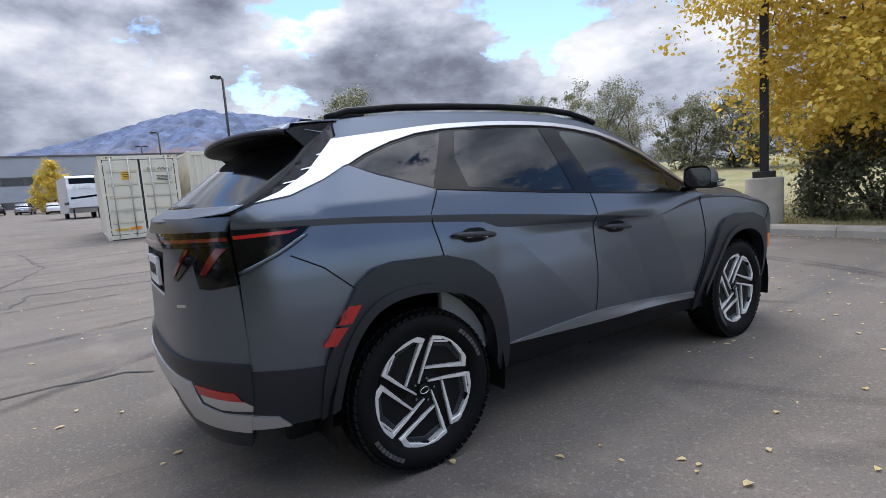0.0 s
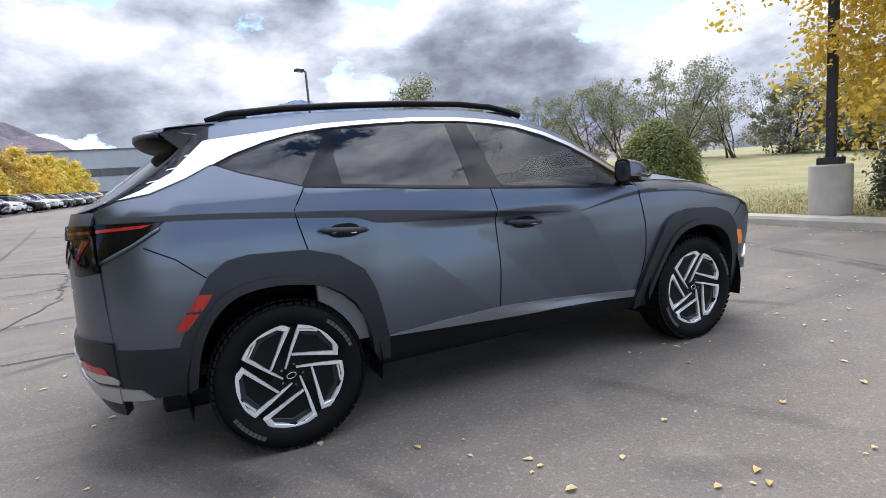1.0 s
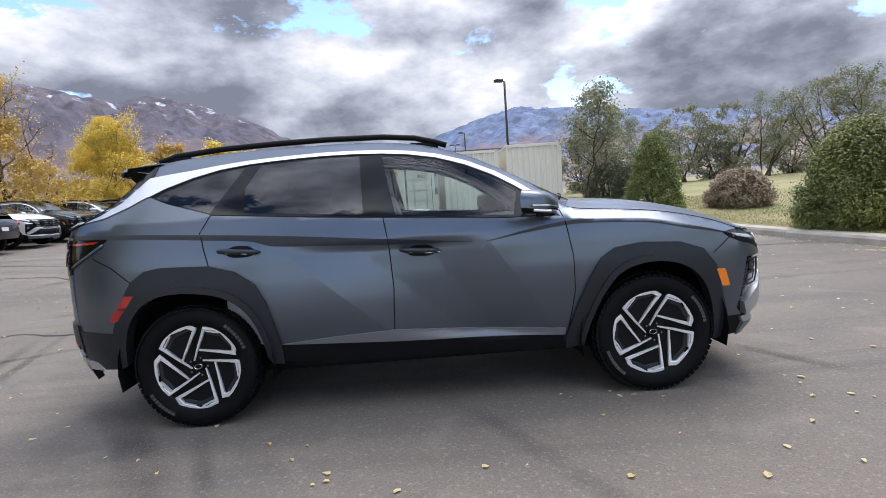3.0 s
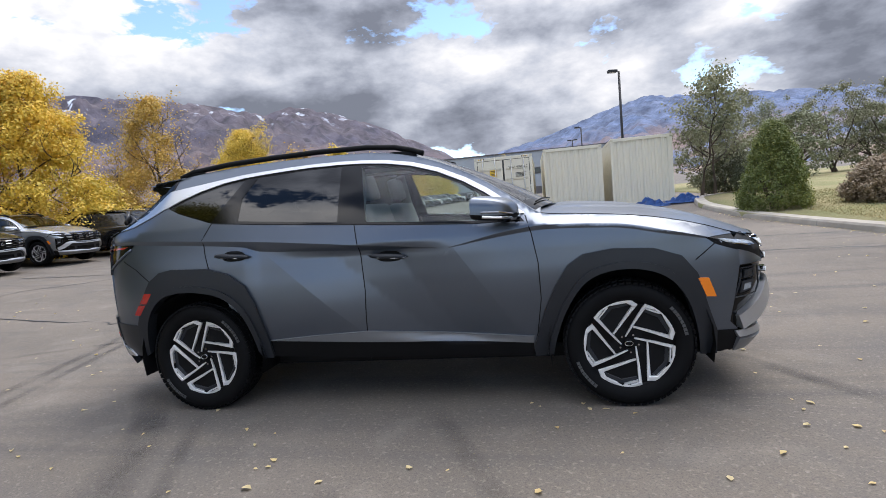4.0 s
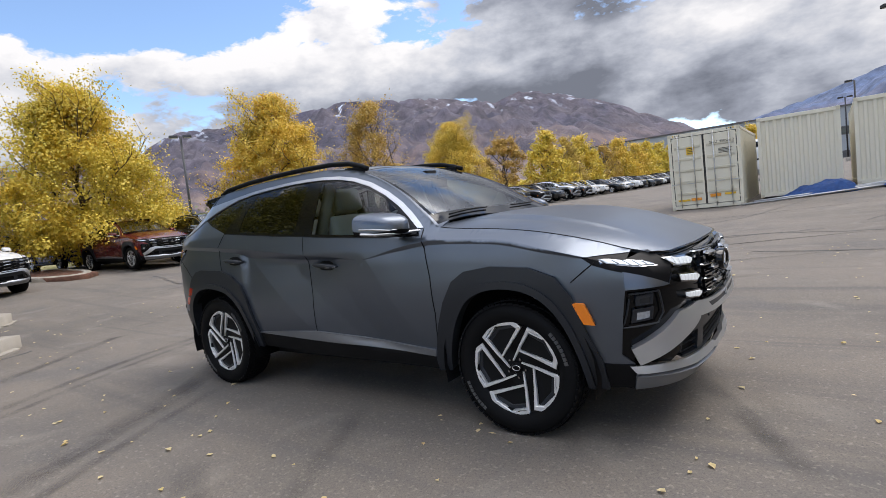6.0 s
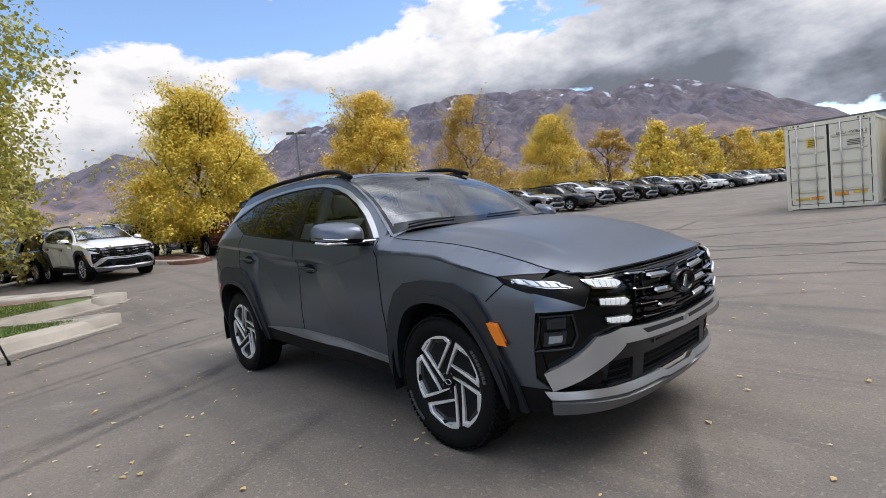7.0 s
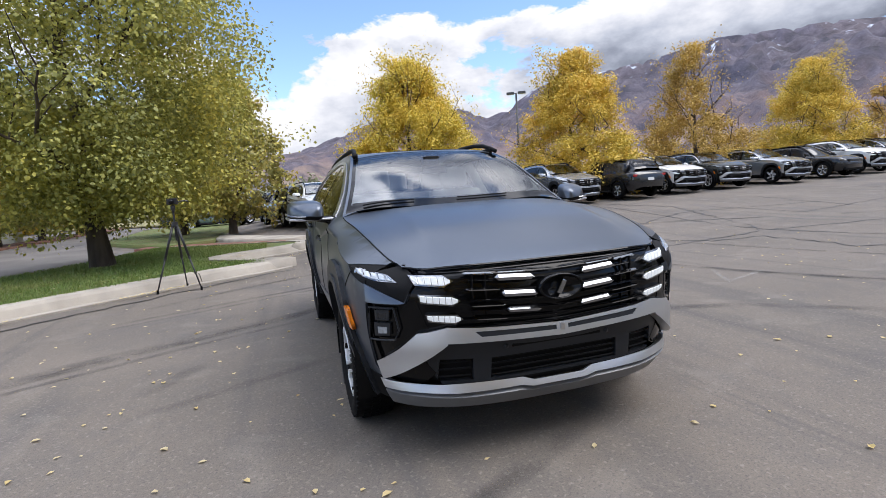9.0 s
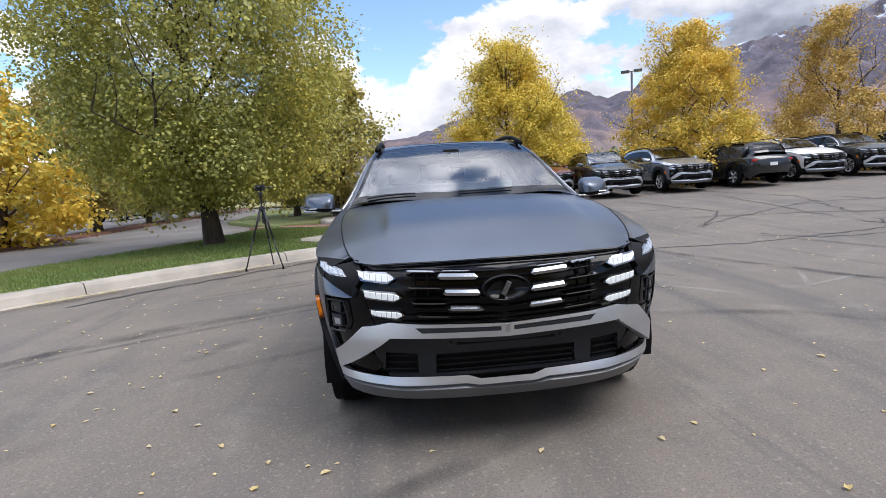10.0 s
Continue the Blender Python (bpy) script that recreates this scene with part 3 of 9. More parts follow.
def inset(line, d):
    """A line moved sideways by d, to the right of its run."""
    out = []
    for i, (x, y) in enumerate(line):
        (ax, ay), (bx, by) = line[max(0, i - 1)], line[min(len(line) - 1, i + 1)]
        q = math.hypot(bx - ax, by - ay)
        out.append((x + (by - ay) / q * d, y - (bx - ax) / q * d))
    return out


WEST_BED = inset([(x - 0.12, y - 0.12) for x, y in WEST_LINE], 0.2) + [(2, -14.5), (-2.5, -10.2), (-5.0, -8.2), (-9.3, -6.0), (-13.0, -5.0)]
lawn("lawn_west", WEST_BED, 0.15, M_LAWN, "green lawn with scattered fallen leaves", "lawn")
lawn("lawn_tip", [(-11.2, -0.9), (-11.8, -0.5), (-13.5, -1.6), (-17.7, -3.4), (-17.5, -4.1), (-13.5, -2.6)], 0.12, M_CONCRETE, "pale concrete strip beside the walkway", "pavement")
lawn("lawn_back", [(-14.6, -3.4), (-14.6, -5.0), (-20, -8.2), (-34, -9.5), (-34, -3.6), (-18, -3.5)], 0.13, M_LAWN, "green lawn under the small trees", "lawn")
lawn("planting_bed", NORTH_LINE + [(-22, 3.6)], 0.12, M_MULCH, "planting bed of dry soil and grass", "bed")
lawn("driveway", [(4, -17), (-3.0, -10.8), (-5.4, -8.9), (-9.5, -6.7), (-14.5, -5.6), (-20, -8.8), (-34, -10.2), (-70, -12), (-70, -30), (4, -30)], 0.02, M_DRIVE, "old weathered grey driveway", "driveway")
lawn("mulch_strip", [(-8, -12.4), (-20, -12.8), (-45, -13.2), (-45, -14.9), (-20, -14.7), (-8, -14.4)], 0.10, M_MULCH, "strip of reddish bark mulch under a row of trees", "mulch")
lawn("brick_walk", [(-10.65, -1.25), (-11.15, -1.1), (-13.3, -3.1), (-15.6, -5.3), (-14.7, -5.8), (-12.5, -3.6)], 0.10, M_BRICKWALK, "red brick walkway across the lawn", "walkway")
lawn("far_field_west", [(-60, -32), (-400, -40), (-400, 260), (-60, 200), (-34, 60), (-26, 6), (-34, -2)], 0.06, M_DRY, "rough field beyond the car park", "field")
kerb("kerb_east", EAST_LINE[::-1], 0.32, 0.155)
kerb("kerb_west", [(x - 0.12, y - 0.12) for x, y in WEST_LINE][::-1], 0.30, 0.165, 3.0, 0.26)
lawn("kerb_nose_1", [(-6.85, -1.62), (-6.6, -1.12), (-6.35, -0.98), (-6.15, -1.3), (-6.1, -1.85)], 0.172, M_CONCRETE, "pale concrete nose of the lawn island", "kerb")
lawn("kerb_nose_2", [(-10.05, -0.8), (-9.85, -0.45), (-9.35, -0.28), (-9.0, -0.5), (-8.85, -1.0)], 0.172, M_CONCRETE, "pale concrete nose of the lawn island", "kerb")
kerb("kerb_bed", NORTH_LINE, 0.2, 0.14)


def mountains(a0, a1, na, name, mat, label):
    """One long range: a slope of ridges whose skyline follows a few peaks."""
    az_k = (40, 58, 68.6, 74.2, 79.6, 84.3, 88.9, 92, 95, 99, 100.5, 102.1, 105.9, 108.8, 113.5, 115.9, 118, 120.2, 126, 134.9, 140, 145, 151.7, 155.1, 157.3, 160.4, 164, 168.6, 171, 178, 190, 230)
    el_k = (4, 6.5, 7.9, 8.6, 9.2, 8.0, 6.5, 5.8, 5.1, 4.8, 6.0, 6.6, 8.5, 9.7, 11.1, 11.5, 10.9, 11.1, 12.0, 12.4, 11.5, 10.9, 10.2, 8.2, 7.4, 8.8, 7.2, 8.4, 7.2, 5.0, 4, 3)
    nr = 46
    verts, faces = [], []
    for i in range(na + 1):
        az = a0 + (a1 - a0) * i / na
        el = float(np.interp(az, az_k, el_k))
        r_top = 3300.0
        top = math.tan(radians(el)) * r_top
        for j in range(nr + 1):
            s = j / nr
            r = 900 + (r_top - 900) * s
            x, y = r * math.cos(radians(az)), r * math.sin(radians(az))
            p = Vector((x * 0.0016, y * 0.0016, 0.3))
            ridge = 1 - abs(noise.noise(p * 1.6)) * 1.5
            fine = noise.fractal(p * 6.5, 1.0, 2.1, 6)
            body = s ** 1.45 * (0.62 + 0.38 * ridge * (1 - s) + 0.38 * s)
            # a lower shoulder of foothills in front of the high wall
            foot = 95 * math.exp(-((s - 0.33) / 0.13) ** 2) * (0.6 + 0.8 * noise.noise(Vector((az * 0.11, 2.0, 0))))
            hill = 120 * math.exp(-((az - 124) / 7.0) ** 2) * math.exp(-((s - 0.58) / 0.16) ** 2)
            z = max(top * body + 0.16 * top * fine * (1 - 0.55 * s) * s ** 0.5 + 0.022 * top * noise.fractal(p * 40, 1.0, 2.0, 4) * s, 0) + foot + hill + 4
            verts.append((x, y, min(z, math.tan(radians(el + 0.1)) * r) if s > 0.75 else z))
    for i in range(na):
        for j in range(nr):
            a = i * (nr + 1) + j
            faces.append((a, a + nr + 1, a + nr + 2, a + 1))
    ob = pydata_part(name, verts, faces, mat, smooth=True)
    tagged(ob, label, "mountain", kind="structure")


mountains(98.5, 230, 300, "mountain_range", M_MOUNTAIN, "long brown mountain range, tinted bluish for haze, with traces of snow")
mountains(40, 98.5, 150, "far_mountain", M_FARMOUNTAIN, "distant mountain, tinted blue for haze, with snow in its gullies")


# ---- plants ----
def leaf_cloud(rng, centres, spread, count, size, flat=0.75, droop=0.3):
    """Small folded leaves scattered about clump centres: vertices and faces."""
    n = len(centres) * count
    c = np.repeat(np.array(centres), count, axis=0)
    p = c + np.clip(rng.normal(0, 1, (n, 3)), -1.7, 1.7) * np.array([spread, spread, spread * flat])
    a = rng.uniform(0, 2 * np.pi, n)
    tilt = rng.normal(-droop, 0.5, n)
    # leaves hang about their clump, faces turned outwards and up
    face = (p - c) / (np.linalg.norm(p - c, axis=1)[:, None] + 1e-9) + np.array([0, 0, 0.55]) + rng.normal(0, 0.38, (n, 3))
    d = np.stack([np.cos(a) * np.cos(tilt), np.sin(a) * np.cos(tilt), np.sin(tilt)], 1)
    s = np.cross(d, face)
    s /= np.linalg.norm(s, axis=1)[:, None] + 1e-9
    face /= np.linalg.norm(face, axis=1)[:, None] + 1e-9
    d = np.cross(face, s)
    L = (size * rng.uniform(0.6, 1.25, n))[:, None]
    v = np.empty((n, 4, 3))
    v[:, 0] = p - d * L * 0.5
    v[:, 1] = p + s * L * 0.36
    v[:, 2] = p + d * L * 0.5
    v[:, 3] = p - s * L * 0.36 + np.array([0, 0, 0.12]) * L
    return v.reshape(-1, 3), n


def leaf_part(name, arrays, mat, parent, label=""):
    v = np.concatenate([a[0] for a in arrays])
    n = len(v) // 4
    me = bpy.data.meshes.new(name)
    me.vertices.add(4 * n)
    me.vertices.foreach_set("co", v.ravel())
    me.loops.add(4 * n)
    me.loops.foreach_set("vertex_index", np.arange(4 * n))
    me.polygons.add(n)
    me.polygons.foreach_set("loop_start", np.arange(0, 4 * n, 4))
    me.polygons.foreach_set("loop_total", np.full(n, 4))
    me.update(calc_edges=True)
    me.materials.append(mat)
    ob = new(name, me)
    ob.parent = parent
    if label:
        ob["label"] = label
    return ob


def grow(rng, start, direction, length, radius, depth, out, tips):
    """Limbs that fork and bend: tube paths into out, ends into tips."""
    pts, rad = [Vector(start)], [radius]
    d = Vector(direction).normalized()
    k = 4
    for i in range(k):
        d = (d + Vector(rng.normal(0, 0.11, 3)) + Vector((0, 0, 0.05))).normalized()
        pts.append(pts[-1] + d * length / k)
        rad.append(radius * (1 - 0.6 * (i + 1) / k))
    out.append((pts, rad))
    if depth == 0:
        tips.extend(pts[2:])
        return
    for i in range(3 if depth > 1 else 4):
        at = pts[1 + (i + 1) % k]
        a = rng.uniform(0, 2 * math.pi)
        side = Vector((math.cos(a), math.sin(a), rng.uniform(0.0, 0.6)))
        grow(rng, at, (d * 0.75 + side * 0.75), length * rng.uniform(0.5, 0.72), radius * 0.45, depth - 1, out, tips)
    tips.append(pts[-1])


def tree(name, seed, height, crown_r, crown_z0, mat, leaves, leaf_size, label, category="tree", trunk_r=0.17, bare=0.0, shape=0.6, clumps=260, stems=1, depth=2):
    """A tapered trunk with forking limbs, and a crown of clumps with gaps. shape: 0 a ball, 1 a broad-based cone."""
    rng = np.random.default_rng(seed)
    top = empty(name)
    bm = bmesh.new()
    tips, paths = [], []
    for s in range(stems):
        off = Vector((0, 0, 0)) if stems == 1 else Vector((*rng.normal(0, 0.25, 2), 0))
        lean = Vector((*rng.normal(0, 0.05 if stems == 1 else 0.28, 2), 1)).normalized()
        n = 8
        pts = [off + lean * (height * 0.93 * i / n) + Vector((*rng.normal(0, 0.04, 2), 0)) * (i > 0) for i in range(n + 1)]
        rad = [trunk_r * (1.35 if i == 0 else 1.0) * (1 - 0.93 * (i / n) ** 0.8) for i in range(n + 1)]
        paths.append((pts, rad))
        limbs = int(13 / math.sqrt(stems))
        for i in range(limbs):
            f = crown_z0 / height + (0.93 - crown_z0 / height) * (i + 0.3) / limbs
            at = pts[0].lerp(pts[-1], f / 0.93 if f < 0.93 else 1)
            a = i * 2.4 + rng.uniform(-0.4, 0.4)
            w = crown_r * (1 - f) ** 0.6 * 1.05 + 0.3
            grow(rng, at, (math.cos(a), math.sin(a), 0.35 + 0.9 * f), w * 0.72, trunk_r * 0.42 * (1 - f) + 0.015, depth - 1, paths, tips)
    for pts, rad in paths:
        add_tube(bm, pts, rad, 3 if rad[0] < 0.022 else 5 if rad[0] < 0.08 else 10, cap=False)
    part("trunk", bm, M_BARK, top, smooth=True)
    centres = []
    boughs = max(14, clumps // 4)
    for _ in range(boughs):
        h = rng.uniform(0, 1) ** (1.1 + 0.35 * shape)
        prof = (1 - shape) * math.sqrt(max(0.0, 1 - (2 * h - 1) ** 2)) + shape * (1 - h) ** 0.75 * min(1.0, h / 0.12 + 0.5)
        a = rng.uniform(0, 2 * math.pi)
        wob = 1 + 0.18 * noise.noise(Vector((math.cos(a) * 1.6, math.sin(a) * 1.6, h * 3.4 + seed)))
        rr = crown_r * prof * math.sqrt(rng.uniform(0.18, 1.0)) * wob
        if bare and noise.noise(Vector((math.cos(a) * 0.9 + seed, math.sin(a) * 0.9, h * 1.2))) < bare:
            continue
        # a bough: a drooping fan of small clumps, thin in height, with air above and below it
        cx, cy, cz = rr * math.cos(a), rr * math.sin(a), crown_z0 + h * (height - crown_z0)
        size = crown_r * rng.uniform(0.09, 0.185) * (1 - 0.62 * h)
        for _ in range(6):
            u, w = rng.normal(0, 1), rng.normal(0, 0.8)
            centres.append((cx + size * (u * math.cos(a) - w * math.sin(a)), cy + size * (u * math.sin(a) + w * math.cos(a)), cz + size * (rng.normal(0, 0.5) - 0.25 * abs(u))))
    per = max(8, leaves // max(1, len(centres)))
    arrays = [leaf_cloud(rng, centres, crown_r * 0.056, per, leaf_size, 0.9)]
    if tips:
        arrays.append(leaf_cloud(rng, [tuple(t) for t in tips], 0.28, 6 if not bare else 3, leaf_size))
    leaf_part("crown", arrays, mat, top)
    return tagged(top, label, category)


def put(ob, x, y, turn=0.0, scale=1.0, up=0.0):
    ob.matrix_basis = pose(x, y, rise(x, y) + up, 0, 0, turn) @ Matrix.Diagonal((scale, scale, scale, 1))
    return ob


def copy_put(ob, x, y, turn=0.0, scale=1.0, up=0.0):
    return copy_thing(ob, pose(x, y, rise(x, y) + up, 0, 0, turn) @ Matrix.Diagonal((scale / ob.scale[0],) * 3 + (1,)))


def all_trees():
    g = "yellow trees along the car park"
    a = tree("yellow_tree", 3, 7.6, 4.1, 1.3, M_YELLOW, 100000, 0.115, "broad tree in full yellow autumn leaf beside the car park", shape=0.86, clumps=1000, depth=3)
    b = tree("yellow_tree", 8, 7.5, 3.7, 0.65, M_YELLOW, 76000, 0.115, "upright tree in yellow autumn leaf with twigs showing at the top", shape=0.86, clumps=900, depth=3)
    c = tree("yellow_tree", 21, 7.6, 3.5, 0.7, M_RUSSET, 34000, 0.11, "half-bare tree with sparse russet leaves and reddish twigs", shape=0.92, clumps=640, bare=-0.05, depth=3)
    d = tree("yellow_tree", 33, 4.9, 2.4, 0.6, M_RUSSET, 9000, 0.14, "small half-bare yellow tree", shape=0.6, clumps=300, bare=-0.1)
    e = tree("yellow_tree", 39, 7.5, 3.7, 0.65, M_YELLOW, 12000, 0.26, "upright tree in yellow autumn leaf in a row behind parked cars", shape=0.86, clumps=600)
    for t in (a, b, c, d, e):
        tagged(t, group=g)
    put(a, -20.0, 5.1, 20, 0.88)
    put(b, -18.2, 12.9, 0, 0.90)
    put(c, -18.7, 20.5, 75, 0.95)
    copy_put(b, -18.8, 28.8, 140, 0.84)
    put(d, -18.8, 36.5, 0, 1.15)
    put(e, -18.8, 45.5, 60, 0.86)
    copy_put(c, -18.9, 50, 210, 0.8)
    copy_put(e, -18.8, 54.5, 200, 0.84)
    copy_put(d, -18.8, 62, 90, 1.15)
    copy_put(e, -18.9, 69, 290, 0.87)
    copy_put(e, -18.6, 76, 20, 0.8)
    copy_put(e, -18.8, 83, 110, 0.85)
    copy_put(e, -19, 92, 170, 0.85)
    copy_put(e, -19, 102, 260, 0.85)
    copy_put(e, -5.5, 96, 40, 1.02)
    # street side
    e2 = e
    gr = "shade trees on the street side"
    e = tree("shade_tree", 5, 9.6, 3.75, 1.35, M_GREENLEAF, 160000, 0.085, "large shade tree, green turning yellow, on the lawn", shape=0.36, clumps=2600, trunk_r=0.2, depth=3)
    f = tree("shade_tree", 14, 6.4, 2.7, 1.1, M_GREENLEAF, 16000, 0.18, "smaller green shade tree on the back lawn", shape=0.4, clumps=560, trunk_r=0.15)
    for t in (e, f):
        tagged(t, group=gr)
    put(e, -8.55, -4.96, 0, 1.0, 0.15)
    put(f, -17.8, -3.0, 40, 0.95, 0.1)
    copy_put(f, -22.0, -5.4, 140, 1.05, 0.1)
    copy_put(f, -20.0, -13.8, 200, 1.1, 0.05)
    copy_put(f, -25.4, -14.0, 260, 1.0, 0.05)
    copy_put(f, -30.0, -13.9, 20, 1.05, 0.05)
    copy_put(f, -36.0, -13.9, 90, 1.1, 0.05)
    copy_put(e2, -13.5, -13.2, 30, 0.72, 0.05)
    copy_put(e2, -46, -22, 120, 1.1)
    # by the lamp pole
    h = tree("lamp_side_tree", 44, 8.4, 3.7, 1.55, M_YELLOW, 64000, 0.11, "yellow tree with overhanging branches beside a lamp pole", shape=0.35, clumps=1000, trunk_r=0.2, depth=3)
    put(h, 9.9, 0.1, 70, 1.0, 0.14)


def thicket():
    """Rank olive trees and bare stems beyond the east lawn."""
    g = "wild trees beyond the lawn"
    a = tree("wild_tree", 51, 7.2, 3.2, 1.0, M_OLIVE, 5200, 0.15, "rank olive-green tree with many thin stems", shape=0.15, clumps=230, stems=4, trunk_r=0.10, bare=-0.12, depth=2)
    b = tree("wild_tree", 57, 7.6, 2.6, 1.2, M_OLIVE, 1600, 0.13, "nearly bare tree of upright thin stems", shape=0.25, clumps=90, stems=4, trunk_r=0.09, bare=0.0, depth=3)
    c = tree("wild_tree", 63, 5.2, 2.9, 0.3, M_OLIVE, 6000, 0.2, "low dense grey-green shrub tree", shape=0.1, clumps=240, stems=4, trunk_r=0.08)
    d = tree("slim_tree", 71, 4.9, 1.4, 1.2, M_OLIVE, 900, 0.12, "slim tree with sparse grey-green leaves beside the containers", shape=0.3, clumps=70, stems=2, trunk_r=0.06, depth=3)
    for t in (a, b, c):
        tagged(t, group=g)
    spots = [(a, 62.5, 38, 1.0), (b, 66, 36, 0.9), (c, 65, 32, 0.9), (a, 58.5, 38, 0.95), (b, 56, 36, 0.95), (c, 60, 40, 1.0), (a, 51, 31, 0.95), (b, 47.5, 30, 0.95),
             (c, 54, 40, 1.0), (b, 43, 30, 1.05), (a, 45, 38, 1.15), (c, 41, 36, 1.0), (b, 37.5, 32, 0.95), (c, 33, 34, 1.05), (b, 34, 36, 0.9), (c, 29, 34, 1.1), (a, 27, 34, 1.1),
             (b, 23, 36, 1.0), (c, 21, 33, 1.1), (a, 17, 34, 1.0), (c, 12, 36, 1.1), (a, 70, 34, 1.05), (c, 72, 32, 0.9), (a, 5, 36, 1.0), (c, -4, 38, 1.1), (a, -14, 38, 1.0)]
    used = set()
    for i, (t, az, r, s) in enumerate(spots):
        r += 6
        x, y = -0.4 + r * math.cos(radians(az)), -3.9 + r * math.sin(radians(az))
        if t.name in used:
            copy_put(t, x, y, i * 67, s * 0.78, 0.1)
        else:
            used.add(t.name)
            put(t, x, y, i * 67, s * 0.78, 0.1)
    put(d, 8.0, 19.8, 0, 1.0, 0.1)


def shrub(name, seed, r, h, mat, label, pointed, leaves=14000, size=0.075, clumps=380):
    rng = np.random.default_rng(seed)
    top = empty(name)
    bm = bmesh.new()
    for i in range(9):
        a = i * 0.7
        add_tube(bm, [(0.05 * math.cos(a), 0.05 * math.sin(a), -0.05), (0.3 * r * math.cos(a), 0.3 * r * math.sin(a), h * 0.3), (0.55 * r * math.cos(a), 0.55 * r * math.sin(a), h * 0.6)], [0.035, 0.025, 0.008], 6)
    part("woody_base", bm, M_BARK, top)
    centres = []
    for _ in range(clumps):
        f = rng.uniform(0.0, 1.0)
        prof = (math.sqrt(max(0, 1 - (1.25 * f - 0.25) ** 2)) * (1 - pointed) + pointed * (1 - f) ** 0.75) * (0.86 + 0.14 * min(1, f / 0.12))
        a = rng.uniform(0, 2 * math.pi)
        rr = r * prof * (rng.uniform(0.55, 1.0) ** 0.5) * (1 + 0.12 * noise.noise(Vector((2 * math.cos(a), 2 * math.sin(a), 3 * f + seed))))
        centres.append((rr * math.cos(a), rr * math.sin(a), 0.04 + f * h))
    leaf_part("foliage", [leaf_cloud(rng, centres, r * 0.085, leaves // clumps, size, 1.0, -0.5)], mat, top)
    return tagged(top, label, "shrub")


def all_shrubs():
    put(shrub("juniper_shrub", 2, 1.16, 2.02, M_JUNIPER, "rounded dark green juniper with yellowish tips by the kerb", 0.42, 60000, 0.05, 900), 8.75, 6.2, 0, 1.0, 0.13)
    put(shrub("juniper_shrub", 4, 1.0, 2.45, M_JUNIPER, "conical dark green juniper at the kerb", 0.72, 36000, 0.055, 620), 7.5, 12.8, 40, 1.0, 0.1)
    put(shrub("twiggy_shrub", 6, 0.95, 1.1, M_TAN, "dry tan shrub of fine bare twigs", 0.05, 20000, 0.07, 420), 10.2, 12.6, 0, 1.0, 0.13)
    dk = put(shrub("dark_shrub", 9, 1.35, 1.75, M_DARKBUSH, "loose dark green shrub behind the kerb", 0.15, 14000, 0.085, 360), 9.7, 0.55, 0, 1.0, 0.13)
    copy_put(dk, 10.6, -2.0, 80, 1.0, 0.13)
    copy_put(dk, 9.6, 19.2, 10, 0.85, 0.13)
    copy_put(dk, 9.2, 21.5, 120, 1.0, 0.13)


all_trees()
thicket()
all_shrubs()


# ---- the car ----
M_PAINT = material("matte_grey_paint", (0.120, 0.137, 0.165), rough=0.30, metal=0.78, vary=0.03, scale=2.0, fine=400, rough_vary=0.03)
M_CLAD = material("satin_dark_cladding", (0.017, 0.019, 0.023), rough=0.40, spec=0.36, vary=0.06, scale=3, fine=300)
M_SILL = material("black_cladding", (0.006, 0.006, 0.0065), rough=0.55, spec=0.15, vary=0.1, fine=200)
M_GLOSS = material("gloss_black", (0.004, 0.004, 0.0045), rough=0.08, spec=0.26, vary=0.05, rough_vary=0.02)
M_SATIN = material("satin_silver", (0.52, 0.525, 0.535), rough=0.36, metal=0.8, vary=0.03, fine=300, rough_vary=0.03)
M_BRIGHT = material("satin_chrome", (0.56, 0.565, 0.575), rough=0.30, metal=1.0, vary=0.02, rough_vary=0.02)
M_DARKCHROME = material("dark_chrome", (0.30, 0.31, 0.325), rough=0.14, metal=1.0, vary=0.03, rough_vary=0.02)
M_WHEEL = material("black_wheel_paint", (0.003, 0.003, 0.0035), rough=0.32, spec=0.14, vary=0.1)
M_MACHINED = material("machined_alloy", (0.74, 0.74, 0.74), rough=0.36, metal=0.6, vary=0.04, fine=300, rough_vary=0.03)
M_DARKRED = material("smoked_red_lens", (0.11, 0.007, 0.008), rough=0.12, vary=0.05, coat=0.6)
M_REDLENS = material("red_lens", (0.36, 0.014, 0.012), rough=0.16, vary=0.05, coat=0.5)
M_ORANGELENS = material("orange_lens", (0.85, 0.22, 0.01), rough=0.2, vary=0.04, coat=0.5)
# the sill trim's own silver, also used to paint shade under the skid plate
M_TRIM = material("sill_and_shaded_keel_silver", (0.19, 0.195, 0.205), rough=0.4, metal=0.5, vary=0.03, fine=300)
M_SEAT = material("pale_grey_leather", (0.33, 0.34, 0.335), rough=0.55, vary=0.06, scale=4)
M_DASH = material("grey_dashboard", (0.27, 0.28, 0.28), rough=0.6, vary=0.06)
M_DISC = material("brake_steel", (0.35, 0.34, 0.33), rough=0.35, metal=0.9, vary=0.08)
M_PLATE = material("number_plate_white", (0.7, 0.7, 0.68), rough=0.4, vary=0.04)


